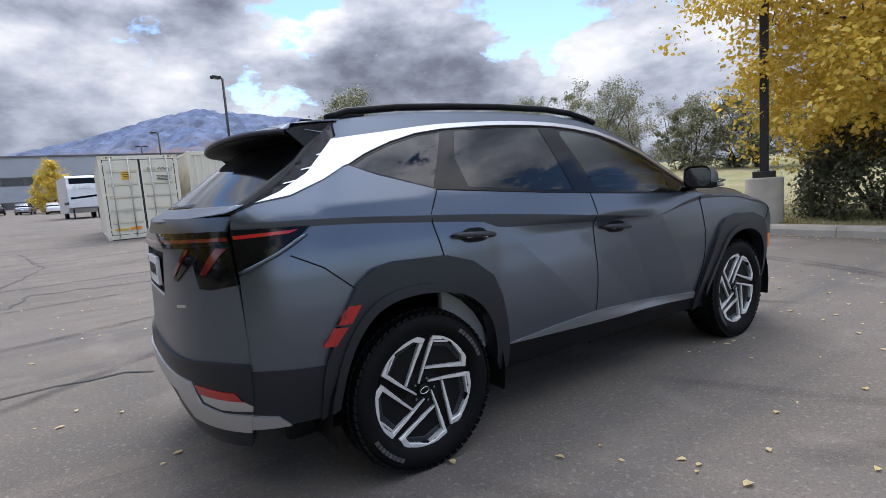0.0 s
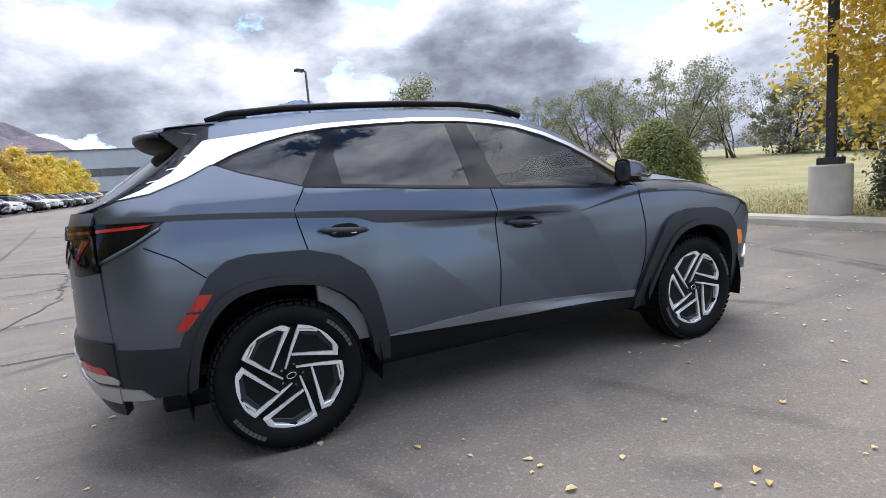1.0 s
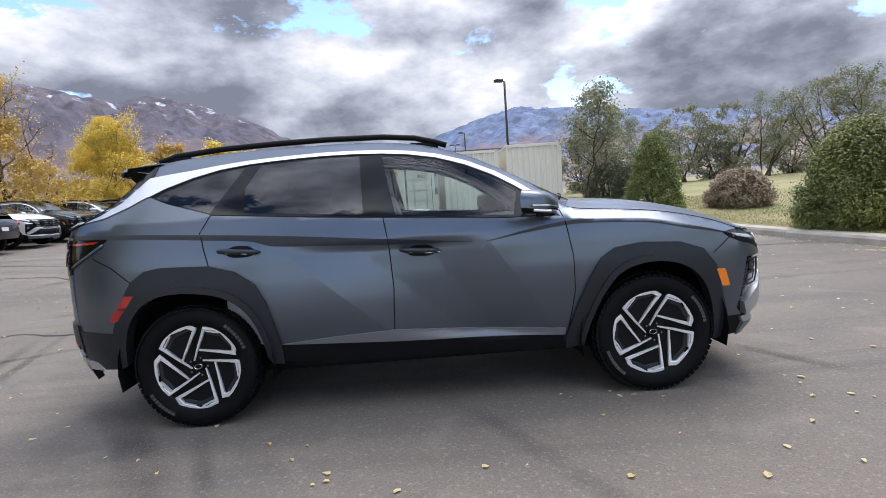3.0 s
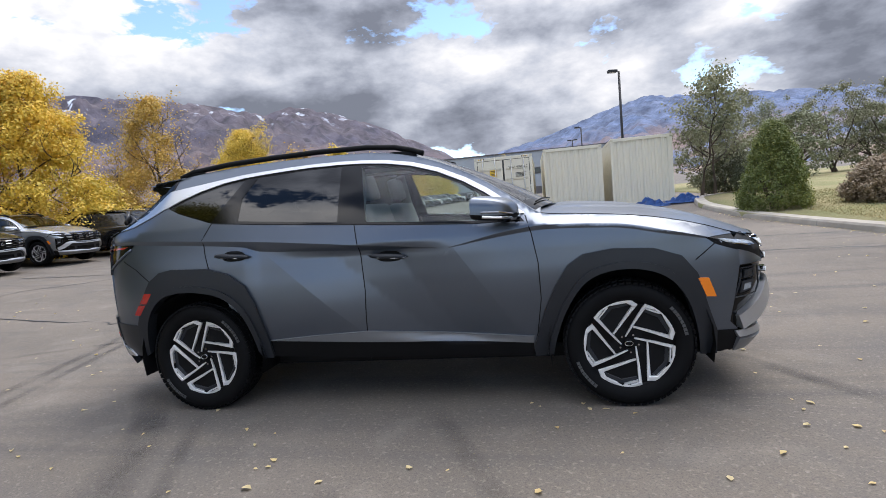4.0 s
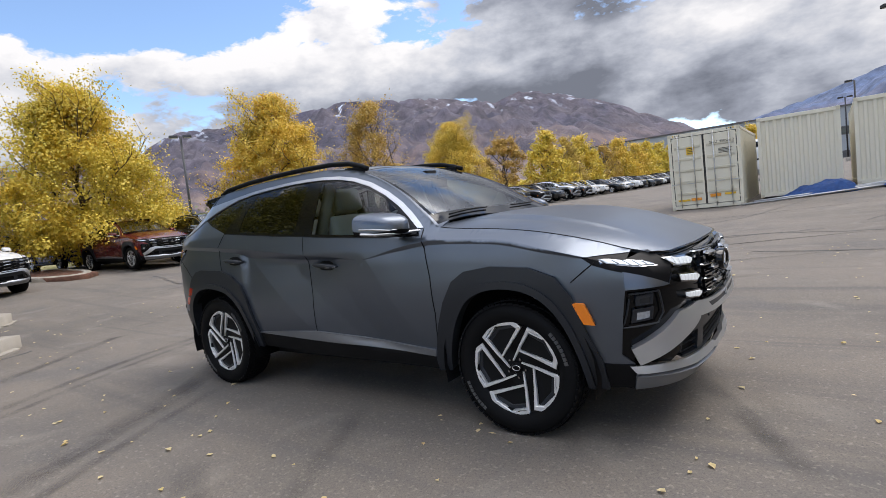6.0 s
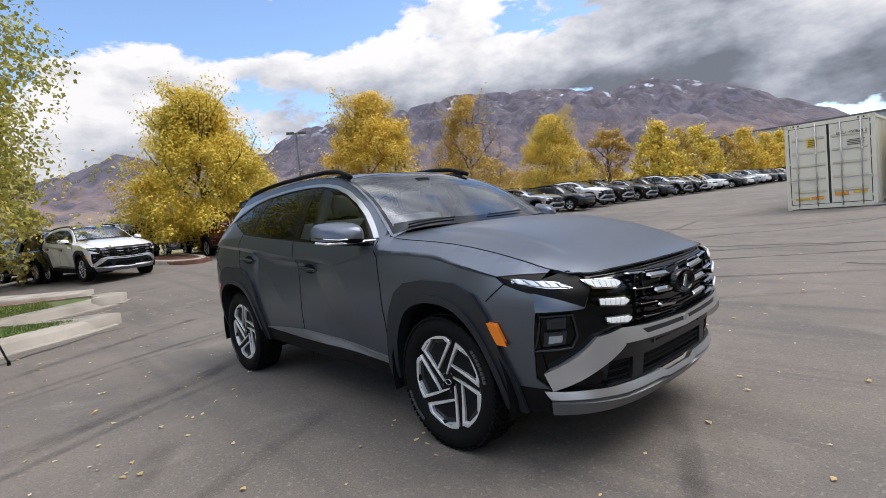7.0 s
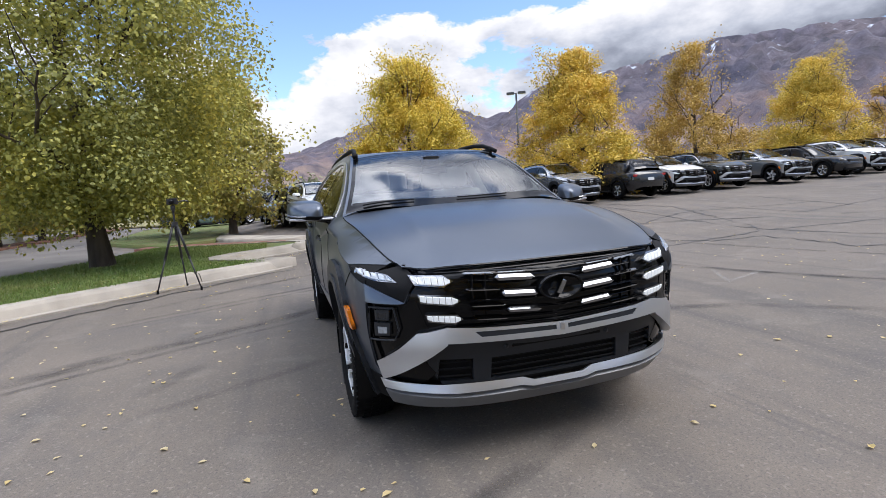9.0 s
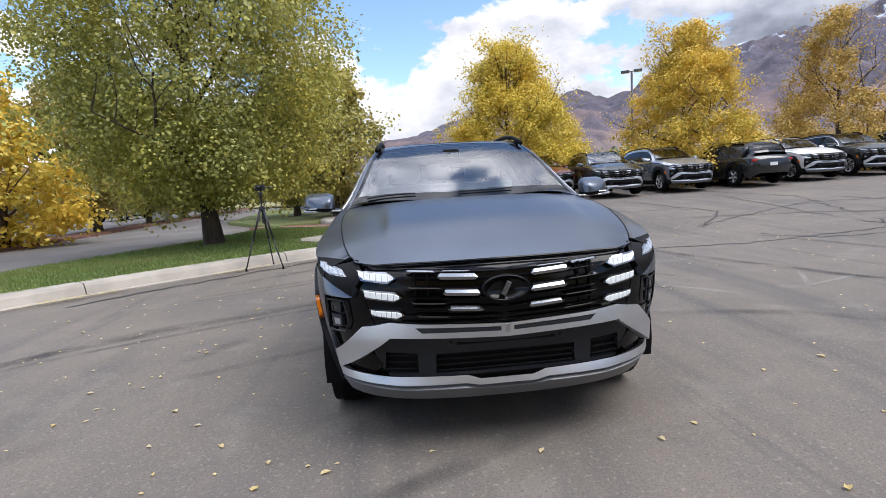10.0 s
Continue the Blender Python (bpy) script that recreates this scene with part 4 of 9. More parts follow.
def clear_glass(name, tint, rough=0.0, index=1.62):
    """Thin tinted glass: lets light straight through by its tint and mirrors by its angle."""
    m = bpy.data.materials.new(name)
    m.use_nodes = True
    nt = m.node_tree
    nt.nodes.clear()
    out = nt.nodes.new("ShaderNodeOutputMaterial")
    tr = nt.nodes.new("ShaderNodeBsdfTransparent")
    tr.inputs["Color"].default_value = (*tint, 1)
    gl = nt.nodes.new("ShaderNodeBsdfGlossy")
    gl.inputs["Roughness"].default_value = rough
    fr = nt.nodes.new("ShaderNodeFresnel")
    fr.inputs["IOR"].default_value = index
    mx = nt.nodes.new("ShaderNodeMixShader")
    nt.links.new(fr.outputs[0], mx.inputs[0])
    nt.links.new(tr.outputs[0], mx.inputs[1])
    nt.links.new(gl.outputs[0], mx.inputs[2])
    nt.links.new(mx.outputs[0], out.inputs[0])
    return m


M_CLEAR = clear_glass("window_glass", (0.74, 0.82, 0.79), 0.0, 1.52)
M_SCREEN = clear_glass("windscreen_glass", (0.84, 0.92, 0.89), 0.10, 3.1)
M_ROOFGLASS = clear_glass("roof_glass", (0.22, 0.23, 0.24), 0.0, 1.7)
M_TINT = clear_glass("privacy_glass", (0.018, 0.02, 0.023), 0.0, 1.58)
M_LENS = clear_glass("lamp_lens", (0.9, 0.9, 0.92))


def lamp_glow():
    m = bpy.data.materials.new("lit_running_lamp")
    m.use_nodes = True
    b = m.node_tree.nodes["Principled BSDF"]
    b.inputs["Base Color"].default_value = (0.55, 0.57, 0.58, 1)
    b.inputs["Emission Color"].default_value = (0.92, 0.97, 1.0, 1)
    b.inputs["Emission Strength"].default_value = 0.20
    b.inputs["Roughness"].default_value = 0.2
    return m


M_DRL = lamp_glow()
M_POSITION = material("clear_lamp_reflector", (0.50, 0.54, 0.58), rough=0.22, metal=0.5, vary=0.2, scale=60, fine=120)


def curve_fn(knots):
    """A smooth function through a few knots."""
    xs, ys = np.array([k[0] for k in knots], float), np.array([k[1] for k in knots], float)
    h = np.diff(xs)
    s = np.diff(ys) / h
    d = np.empty_like(ys)
    d[1:-1] = np.where(s[:-1] * s[1:] > 0, 2 * s[:-1] * s[1:] / np.where(s[:-1] + s[1:] == 0, 1, s[:-1] + s[1:]), 0)
    d[0], d[-1] = s[0], s[-1]

    def f(x):
        x = min(max(x, xs[0]), xs[-1])
        i = min(max(int(np.searchsorted(xs, x)) - 1, 0), len(h) - 1)
        t = (x - xs[i]) / h[i]
        return float(ys[i] * (1 + 2 * t) * (1 - t) ** 2 + h[i] * d[i] * t * (1 - t) ** 2 + ys[i + 1] * t * t * (3 - 2 * t) + h[i] * d[i + 1] * t * t * (t - 1))
    return f


# the body's main lines, in metres from the middle of the wheelbase on the ground
half_width = curve_fn([(0.22, 0.815), (0.32, 0.85), (0.45, 0.886), (0.6, 0.917), (0.74, 0.936), (0.86, 0.943), (0.95, 0.943), (1.04, 0.936), (1.12, 0.918), (1.2, 0.893), (1.3, 0.86)])
belt_z = curve_fn([(-2.3, 1.17), (-1.9, 1.20), (-1.6, 1.235), (-1.2, 1.245), (-0.58, 1.205), (0.08, 1.157), (0.53, 1.127), (0.85, 1.10), (1.1, 1.075), (1.4, 1.045), (1.7, 0.985), (2.0, 0.90), (2.3, 0.84)])
edge_y = curve_fn([(-2.35, 0.60), (-2.2, 0.72), (-2.06, 0.775), (-1.9, 0.75), (-1.8, 0.715), (-1.7, 0.67), (-1.6, 0.635), (-1.2, 0.615), (-0.55, 0.60), (-0.1, 0.606), (0.14, 0.632), (0.31, 0.66), (0.48, 0.696), (0.62, 0.727), (0.81, 0.785), (0.93, 0.822), (1.1, 0.825), (1.3, 0.82), (1.5, 0.81), (1.7, 0.79), (1.85, 0.768), (2.0, 0.725), (2.15, 0.62), (2.3, 0.45)])
edge_z = curve_fn([(-2.35, 1.17), (-2.2, 1.195), (-2.06, 1.238), (-1.9, 1.325), (-1.8, 1.40), (-1.7, 1.50), (-1.6, 1.585), (-1.45, 1.612), (-1.2, 1.634), (-0.9, 1.647), (-0.55, 1.652), (-0.21, 1.642), (-0.04, 1.624), (0.14, 1.585), (0.31, 1.527), (0.48, 1.447), (0.62, 1.365), (0.81, 1.232), (0.93, 1.155), (1.02, 1.142), (1.3, 1.118), (1.5, 1.092), (1.7, 1.05), (1.85, 1.008), (2.0, 0.957), (2.15, 0.925), (2.3, 0.90)])
mid_z = curve_fn([(-1.95, 1.572), (-1.75, 1.597), (-1.55, 1.622), (-1.2, 1.65), (-0.8, 1.666), (-0.4, 1.666), (0.0, 1.648), (0.12, 1.626), (0.3, 1.562), (0.5, 1.477), (0.8, 1.333), (1.0, 1.225), (1.1, 1.17)])
hood_z = curve_fn([(0.8, 1.205), (1.0, 1.197), (1.2, 1.186), (1.41, 1.166), (1.74, 1.10), (1.99, 1.027), (2.12, 0.975), (2.2, 0.93), (2.3, 0.86)])
nose_x = curve_fn([(0.2, 2.14), (0.3, 2.20), (0.4, 2.235), (0.5, 2.245), (0.6, 2.268), (0.66, 2.272), (0.8, 2.266), (0.88, 2.245), (0.93, 2.205), (1.0, 2.12)])
tail_x = curve_fn([(0.2, -2.18), (0.3, -2.24), (0.4, -2.275), (0.5, -2.305), (0.6, -2.31), (0.68, -2.30), (0.9, -2.292), (1.05, -2.285), (1.15, -2.27), (1.2, -2.255), (1.3, -2.2)])
crease_z = curve_fn([(-2.15, 1.188), (-1.77, 1.178), (-1.28, 1.147), (-0.895, 1.118), (-0.427, 1.073), (-0.2, 1.049), (0.3, 1.001)])
fender_z = curve_fn([(0.3, 0.985), (0.42, 1.005), (0.76, 1.072), (0.94, 1.086), (1.31, 1.07), (1.69, 0.987), (1.9, 0.93)])
band_h = curve_fn([(-2.2, 0.024), (-1.28, 0.031), (-1.0, 0.036), (-0.87, 0.064), (-0.5, 0.05), (-0.2, 0.034), (0.1, 0.013), (0.22, 0.005), (0.3, 0.001)])
wing_h = curve_fn([(0.36, 0.0008), (0.5, 0.008), (0.75, 0.024), (1.5, 0.024), (1.7, 0.014), (1.9, 0.0008)])
sill_z = curve_fn([(-0.9, 0.46), (-0.55, 0.487), (-0.195, 0.503), (0.3, 0.47), (0.85, 0.43)])
XF, XR, PW = 1.5, -1.5, 3.3


def corner(x, z):
    """How far the plan narrows towards the nose and the tail."""
    zz = min(z, 1.22)
    if x > XF:
        t = min(0.999, (x - XF) / (nose_x(min(z, 0.95)) - XF))
    elif x < XR:
        t = min(0.999, (x - XR) / (tail_x(zz) - XR))
    else:
        return 1.0
    return (1 - t ** PW) ** (1 / PW)


def line_dist(x, z, ax, az, bx, bz):
    dx, dz = bx - ax, bz - az
    return (dx * (z - az) - dz * (x - ax)) / math.hypot(dx, dz)


def side_y(x, z):
    """Half width of the body at station x and height z."""
    zb = belt_z(x)
    y = half_width(min(z, zb)) * corner(x, min(z, zb))
    # shoulder: an undercut band along the quarter and both doors, then a slow return to the full width
    if -2.2 < x < 0.3:
        zc, hgt = crease_z(x), band_h(x)
        dep = 0.62 * hgt
        if z < zc:
            y -= dep * min(1.0, (zc - z) / hgt) * ease(0.55, zc - hgt + 0.001, z)
    # crease over the front wing, running back into the door below the mirror
    if 0.36 < x < 1.9:
        zc, hgt = fender_z(x), wing_h(x)
        if z < zc:
            y -= 0.62 * hgt * min(1.0, (zc - z) / hgt) * ease(0.72, zc - hgt + 0.001, z)
    # hollow facet between the two slanting edges of the doors
    d1 = line_dist(x, z, -0.86, 1.05, -0.25, 0.52)
    d2 = -line_dist(x, z, 0.40, 1.0, 0.66, 0.62)
    y -= 0.028 * min(1.0, max(0.0, d1) / 0.28) * min(1.0, max(0.0, d2) / 0.30) * ease(sill_z(x) - 0.07, sill_z(x) - 0.012, z) * (1 - ease(0.98, 1.06, z))
    if z > zb:
        ze, ye = edge_z(x), edge_y(x)
        t = min(1.0, (z - zb) / max(0.02, ze - zb))
        y = y + (ye - y) * (0.86 * t + 0.14 * t * t)
    return y


def nose(y, z, front=True):
    """Station of the front (or rear) face at half width y and height z."""
    ext, base = (nose_x(min(z, 0.95)), XF) if front else (tail_x(min(z, 1.22)), XR)
    w = half_width(min(z, 1.12))
    r = min(0.999, abs(y) / w)
    x = base + (ext - base) * (1 - r ** PW) ** (1 / PW)
    if front and z > 0.84 and abs(y) > 0.45:
        # above the belt the front follows the shoulder of the wings
        lo, hi = XF, 2.3
        if side_y(hi, z) < abs(y):
            for _ in range(22):
                mid = (lo + hi) / 2
                if side_y(mid, z) > abs(y):
                    lo = mid
                else:
                    hi = mid
            x = min(x, lo)
    return x


def in_poly(px, py, poly):
    c = False
    for i in range(len(poly)):
        (ax, ay), (bx, by) = poly[i], poly[i - 1]
        if (ay > py) != (by > py) and px < (bx - ax) * (py - ay) / (by - ay) + ax:
            c = not c
    return c


def dense(line, step=0.03, closed=False):
    out = []
    pts = list(line) + ([line[0]] if closed else [])
    for (ax, ay), (bx, by) in zip(pts, pts[1:]):
        k = max(1, int(math.hypot(bx - ax, by - ay) / step))
        out += [(ax + (bx - ax) * i / k, ay + (by - ay) * i / k) for i in range(k)]
    if not closed:
        out.append(pts[-1])
    return out


def rounded(poly, times=2):
    """Corners cut softly, for drawn outlines."""
    for _ in range(times):
        out = []
        for i in range(len(poly)):
            (ax, ay), (bx, by) = poly[i], poly[(i + 1) % len(poly)]
            out += [(ax * 0.8 + bx * 0.2, ay * 0.8 + by * 0.2), (ax * 0.2 + bx * 0.8, ay * 0.2 + by * 0.8)]
        poly = out
    return poly


def cut_sheet(outline, regions, grid, guides=()):
    """Cuts a flat sheet along outlines. Returns points and, region by region, triangles."""
    pts, edges = [], []
    for poly in [outline] + [p for _, p in regions]:
        d = dense(poly, grid * 0.8, True)
        n0 = len(pts)
        pts += [Vector(p) for p in d]
        edges += [(n0 + i, n0 + (i + 1) % len(d)) for i in range(len(d))]
    for g in guides:
        d = dense(g, grid * 0.8)
        n0 = len(pts)
        pts += [Vector(p) for p in d]
        edges += [(n0 + i, n0 + i + 1) for i in range(len(d) - 1)]
    x0, x1 = min(p[0] for p in outline), max(p[0] for p in outline)
    y0, y1 = min(p[1] for p in outline), max(p[1] for p in outline)
    for j in range(int((y1 - y0) / grid) + 1):
        for i in range(int((x1 - x0) / grid) + 1):
            px, py = x0 + (i + 0.5 * (j % 2)) * grid, y0 + j * grid
            if in_poly(px, py, outline):
                pts.append(Vector((px, py)))
    vs, _, fs, _, _, _ = delaunay(pts, edges, [], 0, 1e-4)
    out = {}
    for f in fs:
        cx, cy = sum(vs[i].x for i in f) / len(f), sum(vs[i].y for i in f) / len(f)
        if not in_poly(cx, cy, outline):
            continue
        for name, poly in regions:
            if in_poly(cx, cy, poly):
                out.setdefault(name, []).append(f)
                break
        else:
            out.setdefault("rest", []).append(f)
    return vs, out


def shell(name, pts2, tris, lift, mat, parent, offset=0.0, flip=1.0, turn_in=0.014, label="", smooth_normals=True):
    """A panel of a lifted sheet, with its edges turned in. lift gives place and outward normal."""
    used = sorted({i for f in tris for i in f})
    idx = {v: k for k, v in enumerate(used)}
    place, norm = [], []
    for i in used:
        p, n = lift(pts2[i].x, pts2[i].y)
        p, n = Vector(p), Vector(n).normalized()
        place.append(p + n * offset)
        norm.append(n)
    faces = []
    for f in tris:
        g = [idx[i] for i in f]
        a, b, c = (place[k] for k in g[:3])
        if (b - a).cross(c - a).dot(norm[g[0]]) < 0:
            g = g[::-1]
        faces.append(g)
    count = {}
    for f in faces:
        for a, b in zip(f, f[1:] + f[:1]):
            count[(a, b)] = count.get((a, b), 0) + 1
    if turn_in:
        made = {}

        def rim(i):
            if i not in made:
                made[i] = (len(place), len(place) + 1)
                place.append(place[i].copy())
                place.append(place[i] - norm[i] * turn_in)
                norm.extend((None, None))
            return made[i]

        for (a, b) in list(count):
            if (b, a) not in count:
                ra, rb = rim(a), rim(b)
                e = (place[b] - place[a]).cross(norm[a])
                for k in ra + rb:
                    norm[k] = e.normalized()
                faces.append((rb[0], ra[0], ra[1], rb[1]))
    place = [Vector((p.x, p.y * flip, p.z)) for p in place]
    norm = [Vector((n.x, n.y * flip, n.z)) for n in norm]
    if flip < 0:
        faces = [tuple(f[::-1]) for f in faces]
    ob = pydata_part(name, place, [], mat, parent, label) if not faces else pydata_part(name, place, faces, mat, parent, label, True)
    if smooth_normals:
        ob.data.normals_split_custom_set_from_vertices(norm)
    return ob


def islands(tris):
    """Triangles sorted into connected pieces, the largest first."""
    root = {}

    def find(a):
        while root.setdefault(a, a) != a:
            root[a] = root[root[a]]
            a = root[a]
        return a
    for f in tris:
        for i in f[1:]:
            root[find(i)] = find(f[0])
    groups = {}
    for f in tris:
        groups.setdefault(find(f[0]), []).append(f)
    return sorted(groups.values(), key=len, reverse=True)


def lift_side(x, z):
    e = 0.0012
    y = side_y(x, z)
    dx = (side_y(x + e, z) - side_y(x - e, z)) / (2 * e)
    dz = (side_y(x, z + e) - side_y(x, z - e)) / (2 * e)
    return (x, y, z), (-dx, 1.0, -dz)


def lift_front(y, z):
    e = 0.006
    dy = (nose(y + e, z) - nose(y - e, z)) / (2 * e)
    dz = (nose(y, z + e) - nose(y, z - e)) / (2 * e)
    return (nose(y, z), y, z), (1.0, -dy, -dz)


def lift_rear(y, z):
    e = 0.006
    dy = (nose(y + e, z, False) - nose(y - e, z, False)) / (2 * e)
    dz = (nose(y, z + e, False) - nose(y, z - e, False)) / (2 * e)
    return (nose(y, z, False), y, z), (-1.0, dy, dz)


def tilted(k, ref):
    """The front face, leaning by k above and below the line ref(y)."""
    def f(y, z):
        (px, py, pz), (nx, ny, nz) = lift_front(y, z)
        return (px + k * (z - ref(abs(y))), py, pz), (nx, ny, nz - k)
    return f


def hood_height(x, y):
    ye, ze, zc = edge_y(x) + 0.004, edge_z(x), hood_z(x)
    t = min(1.0, abs(y) / ye)
    z = zc + (ze - zc) * (0.35 * t * t + 0.65 * t ** 5)
    # a raised middle part between two soft shoulders
    return z + 0.013 * (1 - ease(0.535, 0.60, abs(y) - 0.03 * (1.5 - x))) * ease(0.95, 1.15, x) * (1 - ease(1.72, 2.05, x))


def roof_height(x, y):
    ye, ze, zc = edge_y(x), edge_z(x), mid_z(x)
    t = min(1.0, abs(y) / ye)
    return zc + (ze - zc) * (0.45 * t ** 2 + 0.55 * t ** 4)


def lift_top(fn):
    def f(x, y):
        e = 0.008
        dx = (fn(x + e, y) - fn(x - e, y)) / (2 * e)
        dy = (fn(x, y + e) - fn(x, y - e)) / (2 * e)
        return (x, y, fn(x, y)), (-dx, -dy, 1.0)
    return f


OPEN_F = [(0.93, 0.16), (0.951, 0.351), (1.012, 0.543), (1.088, 0.682), (1.171, 0.77), (1.304, 0.812), (1.47, 0.808), (1.60, 0.755), (1.69, 0.645), (1.745, 0.46), (1.762, 0.285), (1.765, 0.16)]
FLARE_F = [(0.838, 0.16), (0.845, 0.38), (0.915, 0.588), (0.983, 0.735), (1.058, 0.85), (1.145, 0.905), (1.307, 0.928), (1.53, 0.915), (1.67, 0.865), (1.747, 0.766), (1.80, 0.58), (1.85, 0.43), (1.86, 0.16)]
OPEN_R = [(-1.80, 0.16), (-1.784, 0.399), (-1.748, 0.587), (-1.69, 0.708), (-1.59, 0.80), (-1.437, 0.826), (-1.26, 0.808), (-1.143, 0.772), (-1.044, 0.691), (-0.99, 0.588), (-0.955, 0.436), (-0.955, 0.16)]
FLARE_R = [(-1.86, 0.16), (-1.84, 0.55), (-1.823, 0.626), (-1.74, 0.81), (-1.68, 0.905), (-1.60, 0.96), (-1.507, 0.975), (-1.243, 0.965), (-1.097, 0.921), (-0.983, 0.837), (-0.932, 0.729), (-0.898, 0.594), (-0.872, 0.467), (-0.86, 0.16)]


def bowed(line):
    """An open outline with its corners softened and its two ends kept."""
    for _ in range(2):
        out = [line[0]]
        for (ax, az), (bx, bz) in zip(line, line[1:]):
            out += [(ax * 0.75 + bx * 0.25, az * 0.75 + bz * 0.25), (ax * 0.25 + bx * 0.75, az * 0.25 + bz * 0.75)]
        line = out + [line[-1]]
    return line


def spread(line, wx, k):
    return [(wx + (x - wx) * k, 0.366 + (z - 0.366) * k) for x, z in line]


OPEN_F, OPEN_R = bowed(OPEN_F), bowed(OPEN_R)
LIP_F, LIP_R = spread(OPEN_F, 1.36, 1.085), spread(OPEN_R, -1.378, 1.085)
TRIM = [(-0.878, 0.463), (-0.55, 0.487), (-0.195, 0.503), (0.3, 0.47), (0.843, 0.431), (0.836, 0.390), (0.3, 0.415), (-0.2, 0.431)]
SILLS = [(-0.878, 0.458), (-0.2, 0.431), (0.836, 0.390), (0.84, 0.2), (-0.88, 0.2)]
CHROME_TOP = [(-1.626, 1.503), (-1.517, 1.517), (-1.364, 1.535), (-1.208, 1.556), (-1.049, 1.574), (-0.887, 1.584), (-0.723, 1.592), (-0.554, 1.597), (-0.384, 1.596), (-0.211, 1.589), (-0.037, 1.573), (0.14, 1.541), (0.313, 1.487), (0.484, 1.408), (0.617, 1.328), (0.72, 1.252), (0.82, 1.172)]
DLO = [(-1.60, 1.388), (-1.505, 1.434), (-1.357, 1.487), (-1.203, 1.527), (-1.045, 1.549), (-0.887, 1.561), (-0.723, 1.570), (-0.554, 1.575), (-0.384, 1.574), (-0.211, 1.567), (-0.045, 1.551), (0.128, 1.519), (0.298, 1.465), (0.467, 1.387), (0.598, 1.307), (0.70, 1.232), (0.795, 1.160), (0.835, 1.115), (0.53, 1.128), (0.08, 1.157), (-0.58, 1.206), (-1.216, 1.258), (-1.487, 1.340)]
CHROME = CHROME_TOP + [(0.835, 1.16)] + [(x, z) for x, z in DLO[:17]][::-1] + [(-1.614, 1.386), (-1.723, 1.331), (-1.865, 1.276), (-1.996, 1.256), (-1.90, 1.292), (-1.773, 1.362)]
PILLAR_BACK = [(-1.58, 1.64), (-1.60, 1.52), (-1.626, 1.503), (-1.773, 1.362), (-1.90, 1.292), (-1.996, 1.256), (-2.12, 1.205), (-2.12, 1.26), (-1.9, 1.42), (-1.7, 1.64)]
G_QUARTER = [(-1.575, 1.385), (-1.50, 1.424), (-1.355, 1.476), (-1.2, 1.517), (-1.045, 1.540), (-1.225, 1.270), (-1.487, 1.350)]
G_REAR = [(-0.955, 1.548), (-1.036, 1.410), (-1.030, 1.262), (-0.58, 1.222), (-0.330, 1.203), (-0.350, 1.566), (-0.6, 1.566)]
G_FRONT = [(-0.212, 1.556), (-0.140, 1.190), (0.10, 1.172), (0.56, 1.142), (0.60, 1.285), (0.465, 1.372), (0.295, 1.45), (0.125, 1.506), (-0.045, 1.540)]
TAIL_SIDE = [(-2.3, 1.160), (-2.0, 1.160), (-1.90, 1.160), (-1.825, 1.156), (-1.86, 1.125), (-1.95, 1.071), (-2.06, 1.018), (-2.15, 0.985), (-2.3, 0.97)]
HEAD_SIDE = [(1.80, 0.953), (1.88, 0.955), (2.05, 0.950), (2.05, 0.845), (1.936, 0.882), (1.855, 0.912)]
BUMP_R = [(-1.83, 0.60), (-2.05, 0.615), (-2.4, 0.63), (-2.4, 0.2), (-1.80, 0.2), (-1.80, 0.45)]
CHIN_F = [(1.84, 0.42), (2.1, 0.40), (2.1, 0.2), (1.84, 0.2)]
FOG_SIDE = [(1.983, 0.775), (2.1, 0.783), (2.1, 0.40), (1.99, 0.405), (1.935, 0.462)]
SKID_SIDE = [(-2.3, 0.46), (-2.14, 0.442), (-2.004, 0.42), (-1.945, 0.358), (-1.95, 0.33), (-2.3, 0.33)]
X_F, X_R = 1.985, -2.09          # where the flanks meet the front and rear faces
SIDE_OUT = [(x, edge_z(x)) for x in np.linspace(X_R, X_F, 90)] + [(X_F, 0.285), (1.86, 0.285), (1.76, 0.30), (0.95, 0.325), (0.84, 0.303), (-0.2, 0.318), (-0.93, 0.35), (-0.955, 0.40), (-1.784, 0.41), (-1.85, 0.375), (X_R, 0.37)]
SIDE_OUT = [(float(a), float(b)) for a, b in SIDE_OUT]
DOOR_REAR = [(-1.005, 1.60), (-1.216, 1.259), (-1.279, 1.156), (-1.267, 1.078), (-1.222, 0.884), (-1.17, 0.78), (-0.9, 0.72), (-0.872, 0.46), (-0.872, 0.30), (-0.206, 0.30), (-0.195, 0.50), (-0.18, 0.758), (-0.195, 1.058), (-0.215, 1.183), (-0.278, 1.60)]
DOOR_FRONT = [(-0.278, 1.60), (-0.215, 1.183), (-0.195, 1.058), (-0.18, 0.758), (-0.195, 0.50), (-0.206, 0.30), (0.838, 0.30), (0.860, 0.414), (0.899, 0.66), (0.896, 0.871), (0.867, 1.047), (0.838, 1.151), (0.62, 1.345), (0.3, 1.51), (0.0, 1.60)]


